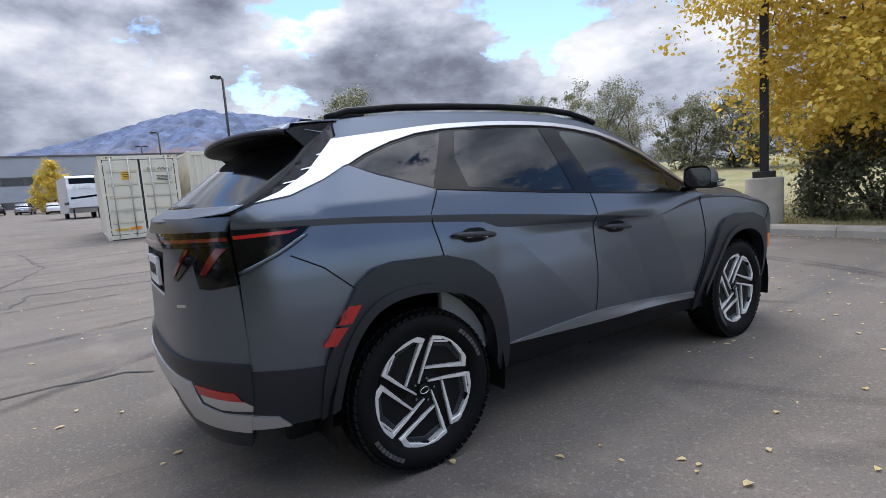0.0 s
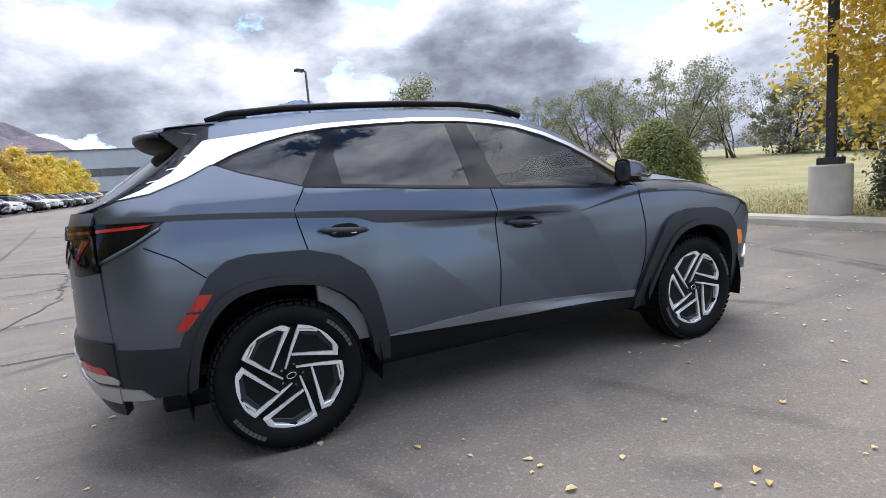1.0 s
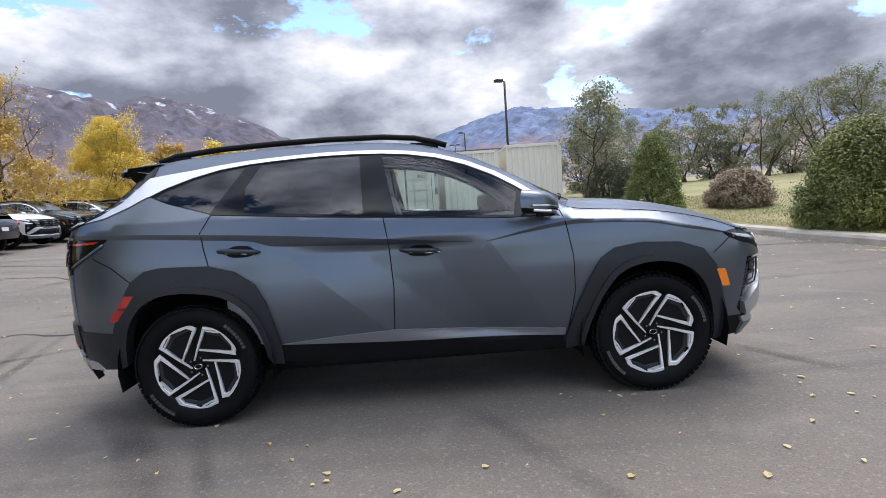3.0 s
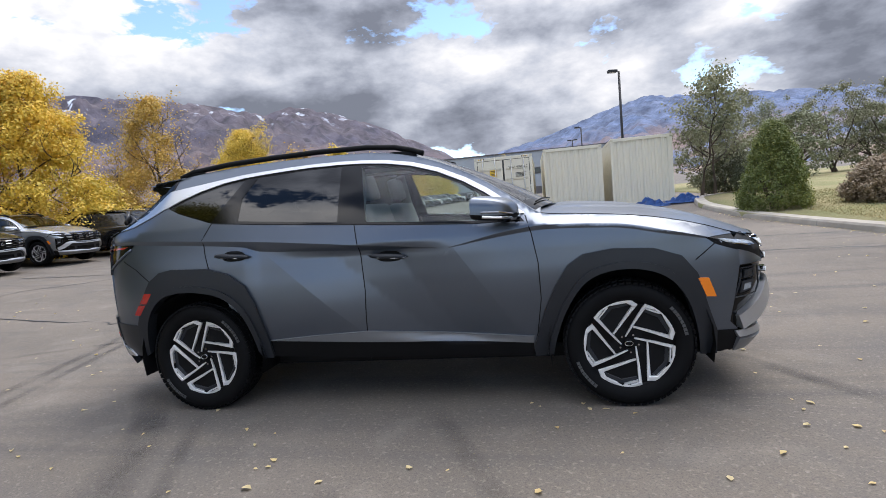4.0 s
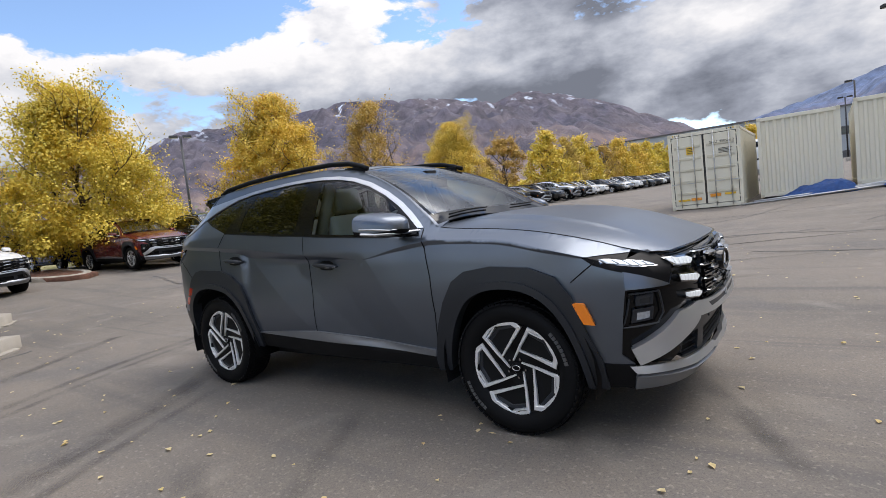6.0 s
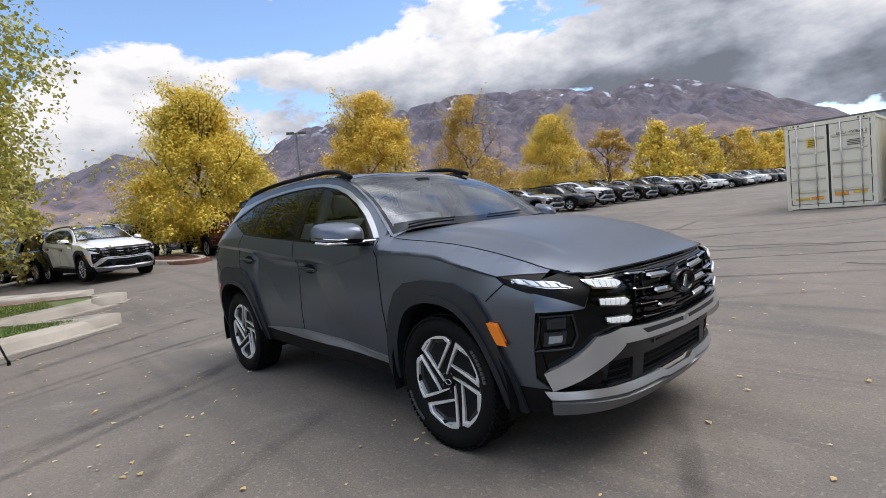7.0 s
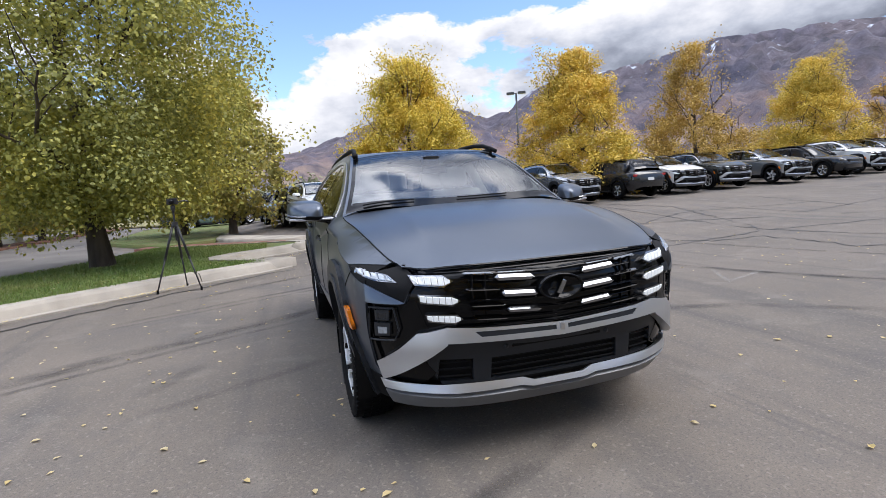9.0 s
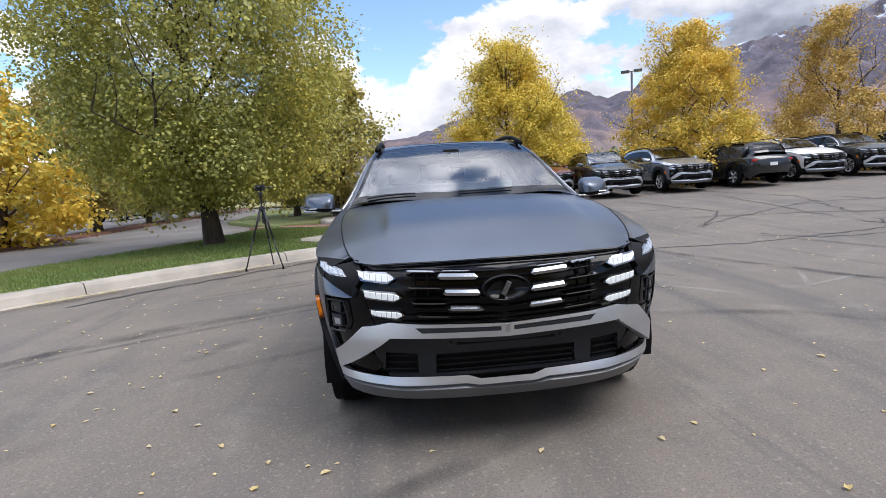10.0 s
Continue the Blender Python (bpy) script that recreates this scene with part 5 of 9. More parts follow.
def flank(car, s):
    """One side of the car: s = -1 the right, +1 the left."""
    regions = [("open", OPEN_F), ("open", OPEN_R), ("lip_front", LIP_F), ("lip_rear", LIP_R), ("flare_front", FLARE_F), ("flare_rear", FLARE_R), ("trim", TRIM), ("sill", SILLS),
               ("g1", G_QUARTER), ("g2", G_REAR), ("g3", G_FRONT), ("pillar", DLO), ("chrome", CHROME), ("tail", TAIL_SIDE), ("head", HEAD_SIDE), ("pillar_back", PILLAR_BACK), ("fog", FOG_SIDE), ("chin", CHIN_F), ("skid", SKID_SIDE), ("bumper", BUMP_R),
               ("door_front", DOOR_FRONT), ("door_rear", DOOR_REAR), ("wing", [(0.7, 0.2), (2.1, 0.2), (2.1, 1.3), (0.7, 1.3)])]
    guides = []
    for k, dz in ((0, 0.012), (0, 0.0025), (0, -0.0015), (1, 0.0015), (1, -0.0025), (1, -0.012)):
        guides.append([(float(x), crease_z(float(x)) + dz - k * band_h(float(x))) for x in np.linspace(-2.08, 0.295, 70)])
    for k, dz in ((0, 0.012), (0, 0.0025), (0, -0.0015), (1, 0.0015), (1, -0.0025), (1, -0.012)):
        guides.append([(float(x), fender_z(float(x)) + dz - k * wing_h(float(x))) for x in np.linspace(0.38, 1.88, 56)])
    for d in (-0.012, -0.002, 0.002, 0.012, 0.05, 0.13):
        guides.append([(-0.86 + d * 0.66, 1.05 + d * 0.75), (-0.25 + d * 0.66, 0.52 + d * 0.75)])
        guides.append([(0.40 - d * 0.82, 1.0 - d * 0.57), (0.66 - d * 0.82, 0.62 - d * 0.57)])
    pts, out = cut_sheet(SIDE_OUT, regions, 0.03, guides)
    side = {}

    def panel(key, name, mat, parent=car, off=0.0, label="", turn=0.014):
        if key in out:
            side[key] = shell(name, pts, out[key], lift_side, mat, parent, off, s, turn, label)
        return side.get(key)

    panel("rest", "rear_wing", M_PAINT)
    panel("wing", "front_wing", M_PAINT)
    df = panel("door_front", "front_door", M_PAINT)
    dr = panel("door_rear", "rear_door", M_PAINT)
    panel("flare_front", "wheel_arch_trim", M_CLAD, off=0.024, turn=0.07, label="dark satin wheel arch trim")
    panel("flare_rear", "wheel_arch_trim", M_CLAD, off=0.024, turn=0.07, label="dark satin wheel arch trim")
    panel("lip_front", "arch_lip", M_CLAD, side["flare_front"], 0.036, "", 0.08)
    panel("lip_rear", "arch_lip", M_CLAD, side["flare_rear"], 0.036, "", 0.08)
    panel("trim", "sill_trim", M_TRIM, off=0.012, turn=0.02, label="satin silver sill trim")
    panel("sill", "sill", M_SILL, off=0.004, turn=0.03, label="black plastic sill")
    panel("bumper", "bumper_side", M_CLAD, off=0.006, turn=0.03, label="dark satin bumper side")
    panel("skid", "skid_plate_end", M_SATIN, off=0.016, turn=0.03, label="satin silver end of the rear skid plate")
    panel("chin", "bumper_side", M_SILL, off=0.004, turn=0.03, label="dark satin bumper side")
    panel("fog", "fog_lamp_surround", M_GLOSS, off=-0.012, turn=0.02)
    panel("chrome", "window_trim", M_BRIGHT, off=0.006, turn=0.012, label="satin chrome window trim widening at the rear pillar")
    panel("pillar_back", "rear_pillar_trim", M_GLOSS, off=0.003, turn=0.012, label="gloss black trim beside the rear window")
    panel("pillar", "pillar_trim", M_GLOSS, off=-0.003, turn=0.01, label="gloss black pillar trim")
    panel("g1", "quarter_window", M_TINT, off=-0.005, turn=0.004, label="dark tinted quarter window")
    panel("g2", "rear_window", M_TINT, dr, -0.005, "dark tinted door window", 0.004)
    panel("g3", "front_window", M_CLEAR, df, -0.005, "clear door window", 0.004)
    panel("tail", "tail_lamp", M_GLOSS, off=0.008, turn=0.02, label="smoked black tail lamp")
    panel("head", "headlamp_side", M_SILL, off=-0.003, turn=0.02)
    # shut lines
    gaps = [(DOOR_REAR[1:6], df), (DOOR_FRONT[1:6], df), (DOOR_FRONT[6:12], df),
            ([(-1.69, 0.895), (-1.80, 0.99), (-1.915, 1.05)], car), ([(1.745, 0.835), (1.86, 0.925)], car),
            ([(-1.216, 1.258), (-0.58, 1.204), (0.08, 1.155), (0.53, 1.126), (0.81, 1.128)], df)]
    for g, owner in gaps:
        path = []
        for x, z in dense(g, 0.03):
            (px, py, pz), n = lift_side(x, z)
            q = Vector((px, py, pz)) + Vector(n).normalized() * 0.0005
            path.append((q.x, q.y * s, q.z))
        part("shut_line", tube(path, 0.0032, 5), M_SILL, owner)
    for x0, owner, zz in ((-1.06, dr, 1.036), (-0.01, df, 0.968)):
        door_handle(owner, x0, zz, s)
    # reflectors let into the arch trims
    for poly, mat, nm in (([(-1.727, 0.828), (-1.672, 0.824), (-1.722, 0.756), (-1.777, 0.760)], M_REDLENS, "side_reflector"),
                          ([(-1.785, 0.750), (-1.733, 0.746), (-1.788, 0.680), (-1.836, 0.684)], M_REDLENS, "side_reflector"),
                          ([(1.747, 0.737), (1.803, 0.733), (1.842, 0.628), (1.79, 0.632)], M_ORANGELENS, "side_marker")):
        p2, o2 = cut_sheet(poly, [], 0.02)
        shell(nm, p2, o2["rest"], lift_side, mat, car, 0.024, s, 0.02, "red reflector" if mat is M_REDLENS else "orange side marker")
    # red blade in the tail lamp
    p2, o2 = cut_sheet([(-2.085, 1.138), (-1.87, 1.145), (-1.905, 1.132), (-2.085, 1.124)], [], 0.02)
    shell("lamp_blade", p2, o2["rest"], lift_side, M_REDLENS, side["tail"], 0.011, s, 0.008, "red lens")
    part("lamp_ledge", tube([(x, s * (side_y(x, z) + 0.004), z) for x, z in dense([(-1.845, 1.128), (-1.95, 1.066), (-2.06, 1.012), (-2.09, 0.998)], 0.03)], 0.009, 6), M_PAINT, side["tail"], "painted ledge below the lamp", True)
    # gills pressed into the silver rear pillar
    for gx, gz in ((-1.655, 1.448), (-1.735, 1.388), (-1.82, 1.335)):
        p2, o2 = cut_sheet([(gx, gz), (gx - 0.05, gz - 0.010), (gx - 0.058, gz - 0.016), (gx - 0.008, gz - 0.007)], [], 0.02)
        shell("gill", p2, o2["rest"], lift_side, M_SATIN, side["chrome"], 0.0066, s, 0.001)
    # strips pressed into the front arch trim
    for a in ((0.965, 0.60), (1.03, 0.715)):
        p2, o2 = cut_sheet([a, (a[0] + 0.055, a[1] + 0.105), (a[0] + 0.075, a[1] + 0.11), (a[0] + 0.02, a[1])], [], 0.02)
        shell("arch_rib", p2, o2["rest"], lift_side, M_CLAD, side["flare_front"], 0.022, s, 0.01)
    mirror(car, s)
    # roof rail on two feet
    rail = [(-1.60, 1.605), (-1.50, 1.64), (-1.22, 1.668), (-0.89, 1.682), (-0.55, 1.688), (-0.2, 1.682), (0.0, 1.662), (0.13, 1.628), (0.2, 1.60)]
    bm = bmesh.new()
    path = [(x, s * (edge_y(x) - 0.035), z) for x, z in dense(rail, 0.05)]
    add_tube(bm, path, 0.0185, 8)
    for x in (-1.5, 0.06):
        add_box(bm, (x - 0.09, -0.014, edge_z(x) - 0.02), (x + 0.09, 0.014, edge_z(x) + 0.024), Matrix.Translation((0, s * (edge_y(x) - 0.035), 0)), 0.006)
    part("roof_rail", bm, M_SILL, car, "black roof rail", True)


def door_handle(owner, x, z, s):
    bm = bmesh.new()
    y0 = side_y(x, z)
    n = 15
    rings = []
    for i in range(n):
        t = -1 + 2 * i / (n - 1)
        w = 0.017 * math.sqrt(max(0.02, 1 - t ** 4))
        yy = y0 + 0.012 + 0.028 * math.sqrt(max(0, 1 - t * t))
        dz = -0.010 * t
        rings.append([bm.verts.new((x + 0.125 * t, s * (yy + a), z + dz + b * w)) for a, b in ((-0.012, -1), (0.004, -0.8), (0.010, 0), (0.004, 0.8), (-0.012, 1))])
    for a, b in zip(rings, rings[1:]):
        for k in range(4):
            bm.faces.new((a[k], a[k + 1], b[k + 1], b[k]))
        bm.faces.new((a[4], a[0], b[0], b[4]))
    bm.faces.new(rings[0])
    bm.faces.new(rings[-1])
    bmesh.ops.recalc_face_normals(bm, faces=bm.faces)
    h = part("door_handle", bm, M_CLAD, owner, "dark door handle with a bright lower edge", True)
    # flat black patch on the door, painting the shade of a hollow behind the handle
    p2, o2 = cut_sheet(rounded([(x - 0.10, z + 0.004), (x - 0.03, z + 0.034), (x + 0.06, z + 0.030), (x + 0.105, z - 0.01), (x + 0.06, z - 0.036), (x - 0.05, z - 0.034)], 2), [], 0.02)
    shell("handle_hollow", p2, o2["rest"], lift_side, M_SILL, h, 0.002, s, 0.0)
    part("handle_edge", tube([(x - 0.118, s * (side_y(x - 0.118, z) + 0.020), z + 0.004), (x - 0.06, s * (y0 + 0.040), z - 0.004), (x + 0.05, s * (y0 + 0.042), z - 0.014), (x + 0.118, s * (side_y(x + 0.118, z) + 0.020), z - 0.012)], 0.004, 6), M_DARKCHROME, h, "bright edge")


def mirror(car, s):
    """Door mirror: painted cap, dark body, bright strip and arm, mirror glass on its rear face."""
    hub = empty("door_mirror")
    hub.parent = car
    cx, cy, cz = 0.66, 1.05, 1.20
    rings_cap, rings_low = [], []
    bm, bl = bmesh.new(), bmesh.new()
    n, k = 12, 12
    for i in range(n + 1):
        u = i / n                                  # from the rear rim to the front nose
        x = cx - 0.055 + 0.185 * u
        r = math.sqrt(max(0.0, 1 - u ** 3.6))
        for bmx, rings, lo, hi in ((bm, rings_cap, -0.12, math.pi + 0.12), (bl, rings_low, math.pi + 0.12, 2 * math.pi - 0.12)):
            row = []
            for j in range(k + 1):
                a = lo + (hi - lo) * j / k
                ca, sa = math.cos(a), math.sin(a)
                yy = cy + 0.128 * r * math.copysign(abs(ca) ** 0.5, ca) - 0.02 * u
                zz = cz + (0.082 if sa > 0 else 0.05) * r * math.copysign(abs(sa) ** 0.55, sa) - 0.025 * u
                row.append(bmx.verts.new((x - 0.40 * (yy - cy), s * (cy + 0.92 * (yy - cy)), zz)))
            rings.append(row)
    for bmx, rings in ((bm, rings_cap), (bl, rings_low)):
        for a, b in zip(rings, rings[1:]):
            for j in range(k):
                bmx.faces.new((a[j], a[j + 1], b[j + 1], b[j]))
        bmesh.ops.remove_doubles(bmx, verts=bmx.verts, dist=1e-4)
        bmesh.ops.recalc_face_normals(bmx, faces=bmx.faces)
    part("cap", bm, M_PAINT, hub, "matte grey mirror cap", True)
    part("housing", bl, M_SILL, hub, "black mirror housing", True)
    g = bmesh.new()
    ring = [g.verts.new((cx - 0.05 - 0.048 * math.copysign(abs(math.cos(a)) ** 0.6, math.cos(a)), s * (cy + 0.110 * math.copysign(abs(math.cos(a)) ** 0.6, math.cos(a))), cz + 0.012 + 0.058 * math.copysign(abs(math.sin(a)) ** 0.6, math.sin(a)))) for a in np.linspace(0, 2 * math.pi, 28)[:-1]]
    g.faces.new(ring)
    part("mirror_glass", g, M_DARKCHROME, hub)
    part("signal_strip", tube([(cx - 0.045, s * (cy + 0.128), cz - 0.008), (cx + 0.05, s * (cy + 0.118), cz - 0.014), (cx + 0.115, s * (cy + 0.05), cz - 0.028), (cx + 0.125, s * (cy - 0.04), cz - 0.03)], 0.006, 6), M_DARKCHROME, hub, "bright signal strip")
    b = bmesh.new()
    add_tube(b, [(cx + 0.03, s * (cy - 0.06), cz - 0.038), (cx + 0.05, s * 0.93, cz - 0.055), (cx + 0.09, s * 0.855, cz - 0.062)], [0.026, 0.024, 0.03], 10)
    part("arm", b, M_GLOSS, hub, "", True)
    part("arm_strip", tube([(cx - 0.04, s * (cy + 0.125), cz - 0.034), (cx + 0.06, s * (cy + 0.10), cz - 0.045), (cx + 0.105, s * (cy + 0.02), cz - 0.050), (cx + 0.12, s * 0.93, cz - 0.050), (cx + 0.15, s * 0.87, cz - 0.050)], 0.009, 6), M_BRIGHT, hub, "bright strip")


def top_panels(car):
    """Bonnet, windscreen, roof and rear hatch."""
    xs = np.linspace(0.93, 2.02, 40)
    edge = [(float(x), edge_y(float(x)) - 0.006) for x in xs]
    front = [(nose(y, 0.935) - 0.012, y) for y in np.linspace(0.70, -0.70, 30)]
    cowl = [(1.0 - 0.10 * (y / 0.8) ** 2, y) for y in np.linspace(-0.80, 0.80, 24)]
    out = [(a, b) for a, b in edge] + [(float(a), float(b)) for a, b in front] + [(a, -b) for a, b in edge][::-1] + [(float(a), float(b)) for a, b in cowl][1:-1]
    pts, reg = cut_sheet(out, [], 0.045)
    shell("bonnet", pts, reg["rest"], lift_top(hood_height), M_PAINT, car, 0.0, 1, 0.02)
    for s in (-1, 1):
        path = [(x, s * (edge_y(x) - 0.002), edge_z(x) + 0.0005) for x in np.linspace(0.93, 2.0, 30)]
        part("shut_line", tube([tuple(map(float, p)) for p in path], 0.0035, 5), M_SILL, car)
    part("shut_line", tube([(nose(float(y), 0.935) - 0.004, float(y), hood_height(nose(float(y), 0.935) - 0.012, float(y)) - 0.004) for y in np.linspace(-0.7, 0.7, 40)], 0.005, 5), M_GLOSS, car)
    # windscreen with its black border
    top = [(0.155 + 0.05 * (1 - (y / 0.62) ** 2) * -1, y) for y in np.linspace(0.622, -0.622, 24)]
    low = [(1.06 - 0.16 * (y / 0.8) ** 2, y) for y in np.linspace(-0.795, 0.795, 24)]
    rim_r = [(float(x), edge_y(float(x)) - 0.018) for x in np.linspace(0.90, 0.17, 24)]
    out = [(float(a), float(b)) for a, b in low] + rim_r + [(float(a), float(b)) for a, b in top] + [(a, -b) for a, b in rim_r][::-1]
    inner = [(0.97 - 0.13 * (y / 0.7) ** 2, y) for y in np.linspace(-0.735, 0.735, 16)] + [(float(x), edge_y(float(x)) - 0.045) for x in np.linspace(0.84, 0.26, 16)] + \
            [(0.215 - 0.045 * (1 - (y / 0.6) ** 2), y) for y in np.linspace(0.60, -0.60, 16)] + [(float(x), -edge_y(float(x)) + 0.045) for x in np.linspace(0.26, 0.84, 16)]
    inner = [(float(a), float(b)) for a, b in inner]
    pts, reg = cut_sheet(out, [("glass", inner)], 0.05)
    ws = shell("windscreen", pts, reg["glass"], lift_top(roof_height), M_SCREEN, car, -0.002, 1, 0.004, "clear windscreen mirroring the clouds")
    shell("windscreen_border", pts, reg["rest"], lift_top(roof_height), M_GLOSS, ws, -0.002, 1, 0.006, "black glass border")
    b = bmesh.new()
    add_box(b, (0.19, -0.07, 1.50), (0.31, 0.07, 1.575), None, 0.02)
    part("sensor_box", b, M_SILL, ws)
    # A-pillars and roof
    out = [(float(x), edge_y(float(x)) + 0.001) for x in np.linspace(0.93, -1.60, 60)] + [(float(x), -edge_y(float(x)) - 0.001) for x in np.linspace(-1.60, 0.93, 60)]
    hole = [(float(a), float(b)) for a, b in low] + rim_r + [(float(a), float(b)) for a, b in top] + [(a, -b) for a, b in rim_r][::-1]
    sunroof = rounded([(0.02, -0.46), (0.02, 0.46), (-1.2, 0.46), (-1.2, -0.46)], 2)
    front_cut = [(0.93, -0.9), (1.3, -0.9), (1.3, 0.9), (0.93, 0.9)]
    pts, reg = cut_sheet(out, [("hole", hole), ("sunroof", sunroof), ("cut", front_cut)], 0.05)
    shell("roof", pts, reg["rest"], lift_top(roof_height), M_PAINT, car, 0.0, 1, 0.015)
    shell("glass_roof", pts, reg["sunroof"], lift_top(roof_height), M_ROOFGLASS, car, 0.003, 1, 0.01, "dark glass roof panel")
    # wipers and the cowl
    b = bmesh.new()
    rows = []
    for y in np.linspace(-0.80, 0.80, 24):
        y = float(y)
        x1, x0 = 1.01 - 0.10 * (y / 0.8) ** 2, 0.93 - 0.13 * (y / 0.8) ** 2
        rows.append([b.verts.new((x1, y, hood_height(x1, y) - 0.02)), b.verts.new((x0, y, roof_height(x0, y) - 0.012))])
    for p, q in zip(rows, rows[1:]):
        b.faces.new((p[0], q[0], q[1], p[1]))
    part("cowl", b, M_SILL, car, "black cowl below the windscreen", True)
    for y0, y1 in ((-0.68, -0.34), (-0.04, 0.34)):
        arm = [(0.992 - 0.125 * (y / 0.8) ** 2, y) for y in np.linspace(y0, y1, 10)]
        part("wiper", tube([(float(x), float(y), roof_height(float(x), float(y)) + 0.010) for x, y in arm], 0.005, 6), M_SILL, car, "black wiper", True)
    # rear spoiler: painted blade, its lip, and a black hollow beneath
    def blade(name, profile, mat, owner, lab=""):
        bb = bmesh.new()
        rws = []
        for v in map(float, np.linspace(-1, 1, 33)):
            y = 0.645 * v
            xe = -1.885 - 0.075 * (1 - v * v) + 0.075 * abs(v) ** 7
            za, zt = roof_height(-1.58, y) + 0.002, 1.572 - 0.016 * v * v
            rws.append([bb.verts.new(q) for q in profile(y, xe, za, zt)])
        for p, q in zip(rws, rws[1:]):
            for k in range(len(p) - 1):
                bb.faces.new((p[k], q[k], q[k + 1], p[k + 1]))
        bmesh.ops.recalc_face_normals(bb, faces=bb.faces)
        bmesh.ops.solidify(bb, geom=bb.faces[:], thickness=0.002)
        return part(name, bb, mat, owner, lab, True)
    sp = blade("roof_spoiler", lambda y, xe, za, zt: ((-1.565, y, za), (-1.66, y, za - 0.004), (-1.78, y, (za + zt) / 2 + 0.004), (xe + 0.02, y, zt + 0.002), (xe, y, zt)), M_PAINT, car, "matte grey roof spoiler")
    blade("spoiler_lip", lambda y, xe, za, zt: ((xe, y, zt - 0.001), (xe - 0.002, y, zt - 0.016), (xe + 0.006, y, zt - 0.024)), M_CLAD, sp)
    blade("spoiler_hollow", lambda y, xe, za, zt: ((xe + 0.006, y, zt - 0.024), (xe + 0.05, y * 0.97, zt - 0.034), (-1.80 + 0.10 * abs(y), y * 0.94, 1.520), (-1.775 + 0.10 * abs(y), y * 0.93, 1.475)), M_SILL, sp, "black hollow beneath the spoiler")
    for s in (-1, 1):
        bb = bmesh.new()
        poly = [(-1.57, 0.640, 1.592), (-1.81, 0.640, 1.557), (-1.80, 0.625, 1.532), (-1.72, 0.655, 1.470), (-1.655, 0.665, 1.53)]
        bb.faces.new([bb.verts.new((x, s * y, z)) for x, y, z in poly])
        bmesh.ops.solidify(bb, geom=bb.faces[:], thickness=0.004)
        part("spoiler_side", bb, M_GLOSS, sp)
        bb = bmesh.new()
        bb.faces.new([bb.verts.new((x, s * y, z)) for x, y, z in ((-1.545, 0.622, 1.604), (-1.70, 0.612, 1.594), (-1.87, 0.598, 1.568), (-1.72, 0.650, 1.552), (-1.57, 0.676, 1.524))])
        bmesh.ops.solidify(bb, geom=bb.faces[:], thickness=0.006)
        part("spoiler_cheek", bb, M_PAINT, sp)
    fin = bmesh.new()
    prof = [(-1.30, 0.0), (-1.36, 0.035), (-1.44, 0.062), (-1.50, 0.060), (-1.515, 0.0)]
    l, r = [fin.verts.new((x, -0.022 if z < 0.01 else -0.008, 1.630 + z)) for x, z in prof], [fin.verts.new((x, 0.022 if z < 0.01 else 0.008, 1.630 + z)) for x, z in prof]
    fin.faces.new(l)
    fin.faces.new(r[::-1])
    for i in range(5):
        fin.faces.new((l[i], r[i], r[(i + 1) % 5], l[(i + 1) % 5]))
    bmesh.ops.recalc_face_normals(fin, faces=fin.faces)
    part("antenna_fin", fin, M_GLOSS, car, "black shark-fin antenna")
    # rear window and hatch upper
    def hatch(s0, s1, name, mat, narrow, off, lab):
        bb = bmesh.new()
        rows2 = []
        for i in range(13):
            t = s0 + (s1 - s0) * i / 12
            xc, zc = -1.80 + t * (-2.25 + 1.80), 1.53 + t * (1.205 - 1.53)
            xe = -1.66 + t * (-2.085 + 1.66)
            ye, ze = edge_y(xe) * narrow, edge_z(xe)
            rows2.append([bb.verts.new((xc + (xe - xc) * v * v - off, v * ye, zc + (ze - zc) * v * v + off * 0.6)) for v in map(float, np.linspace(-1, 1, 21))])
        for p, q in zip(rows2, rows2[1:]):
            for k in range(20):
                bb.faces.new((p[k], p[k + 1], q[k + 1], q[k]))
        bmesh.ops.recalc_face_normals(bb, faces=bb.faces)
        bmesh.ops.solidify(bb, geom=bb.faces[:], thickness=0.004)
        return part(name, bb, mat, car, lab, True)
    hatch(0.0, 1.02, "tailgate_frame", M_GLOSS, 1.0, 0.0, "gloss black tailgate frame")
    hatch(0.10, 0.86, "rear_screen", M_DARKGLASS, 0.86, 0.006, "dark rear window")
    hatch(0.87, 1.03, "tailgate_lip", M_PAINT, 1.0, 0.008, "painted lip under the rear window")


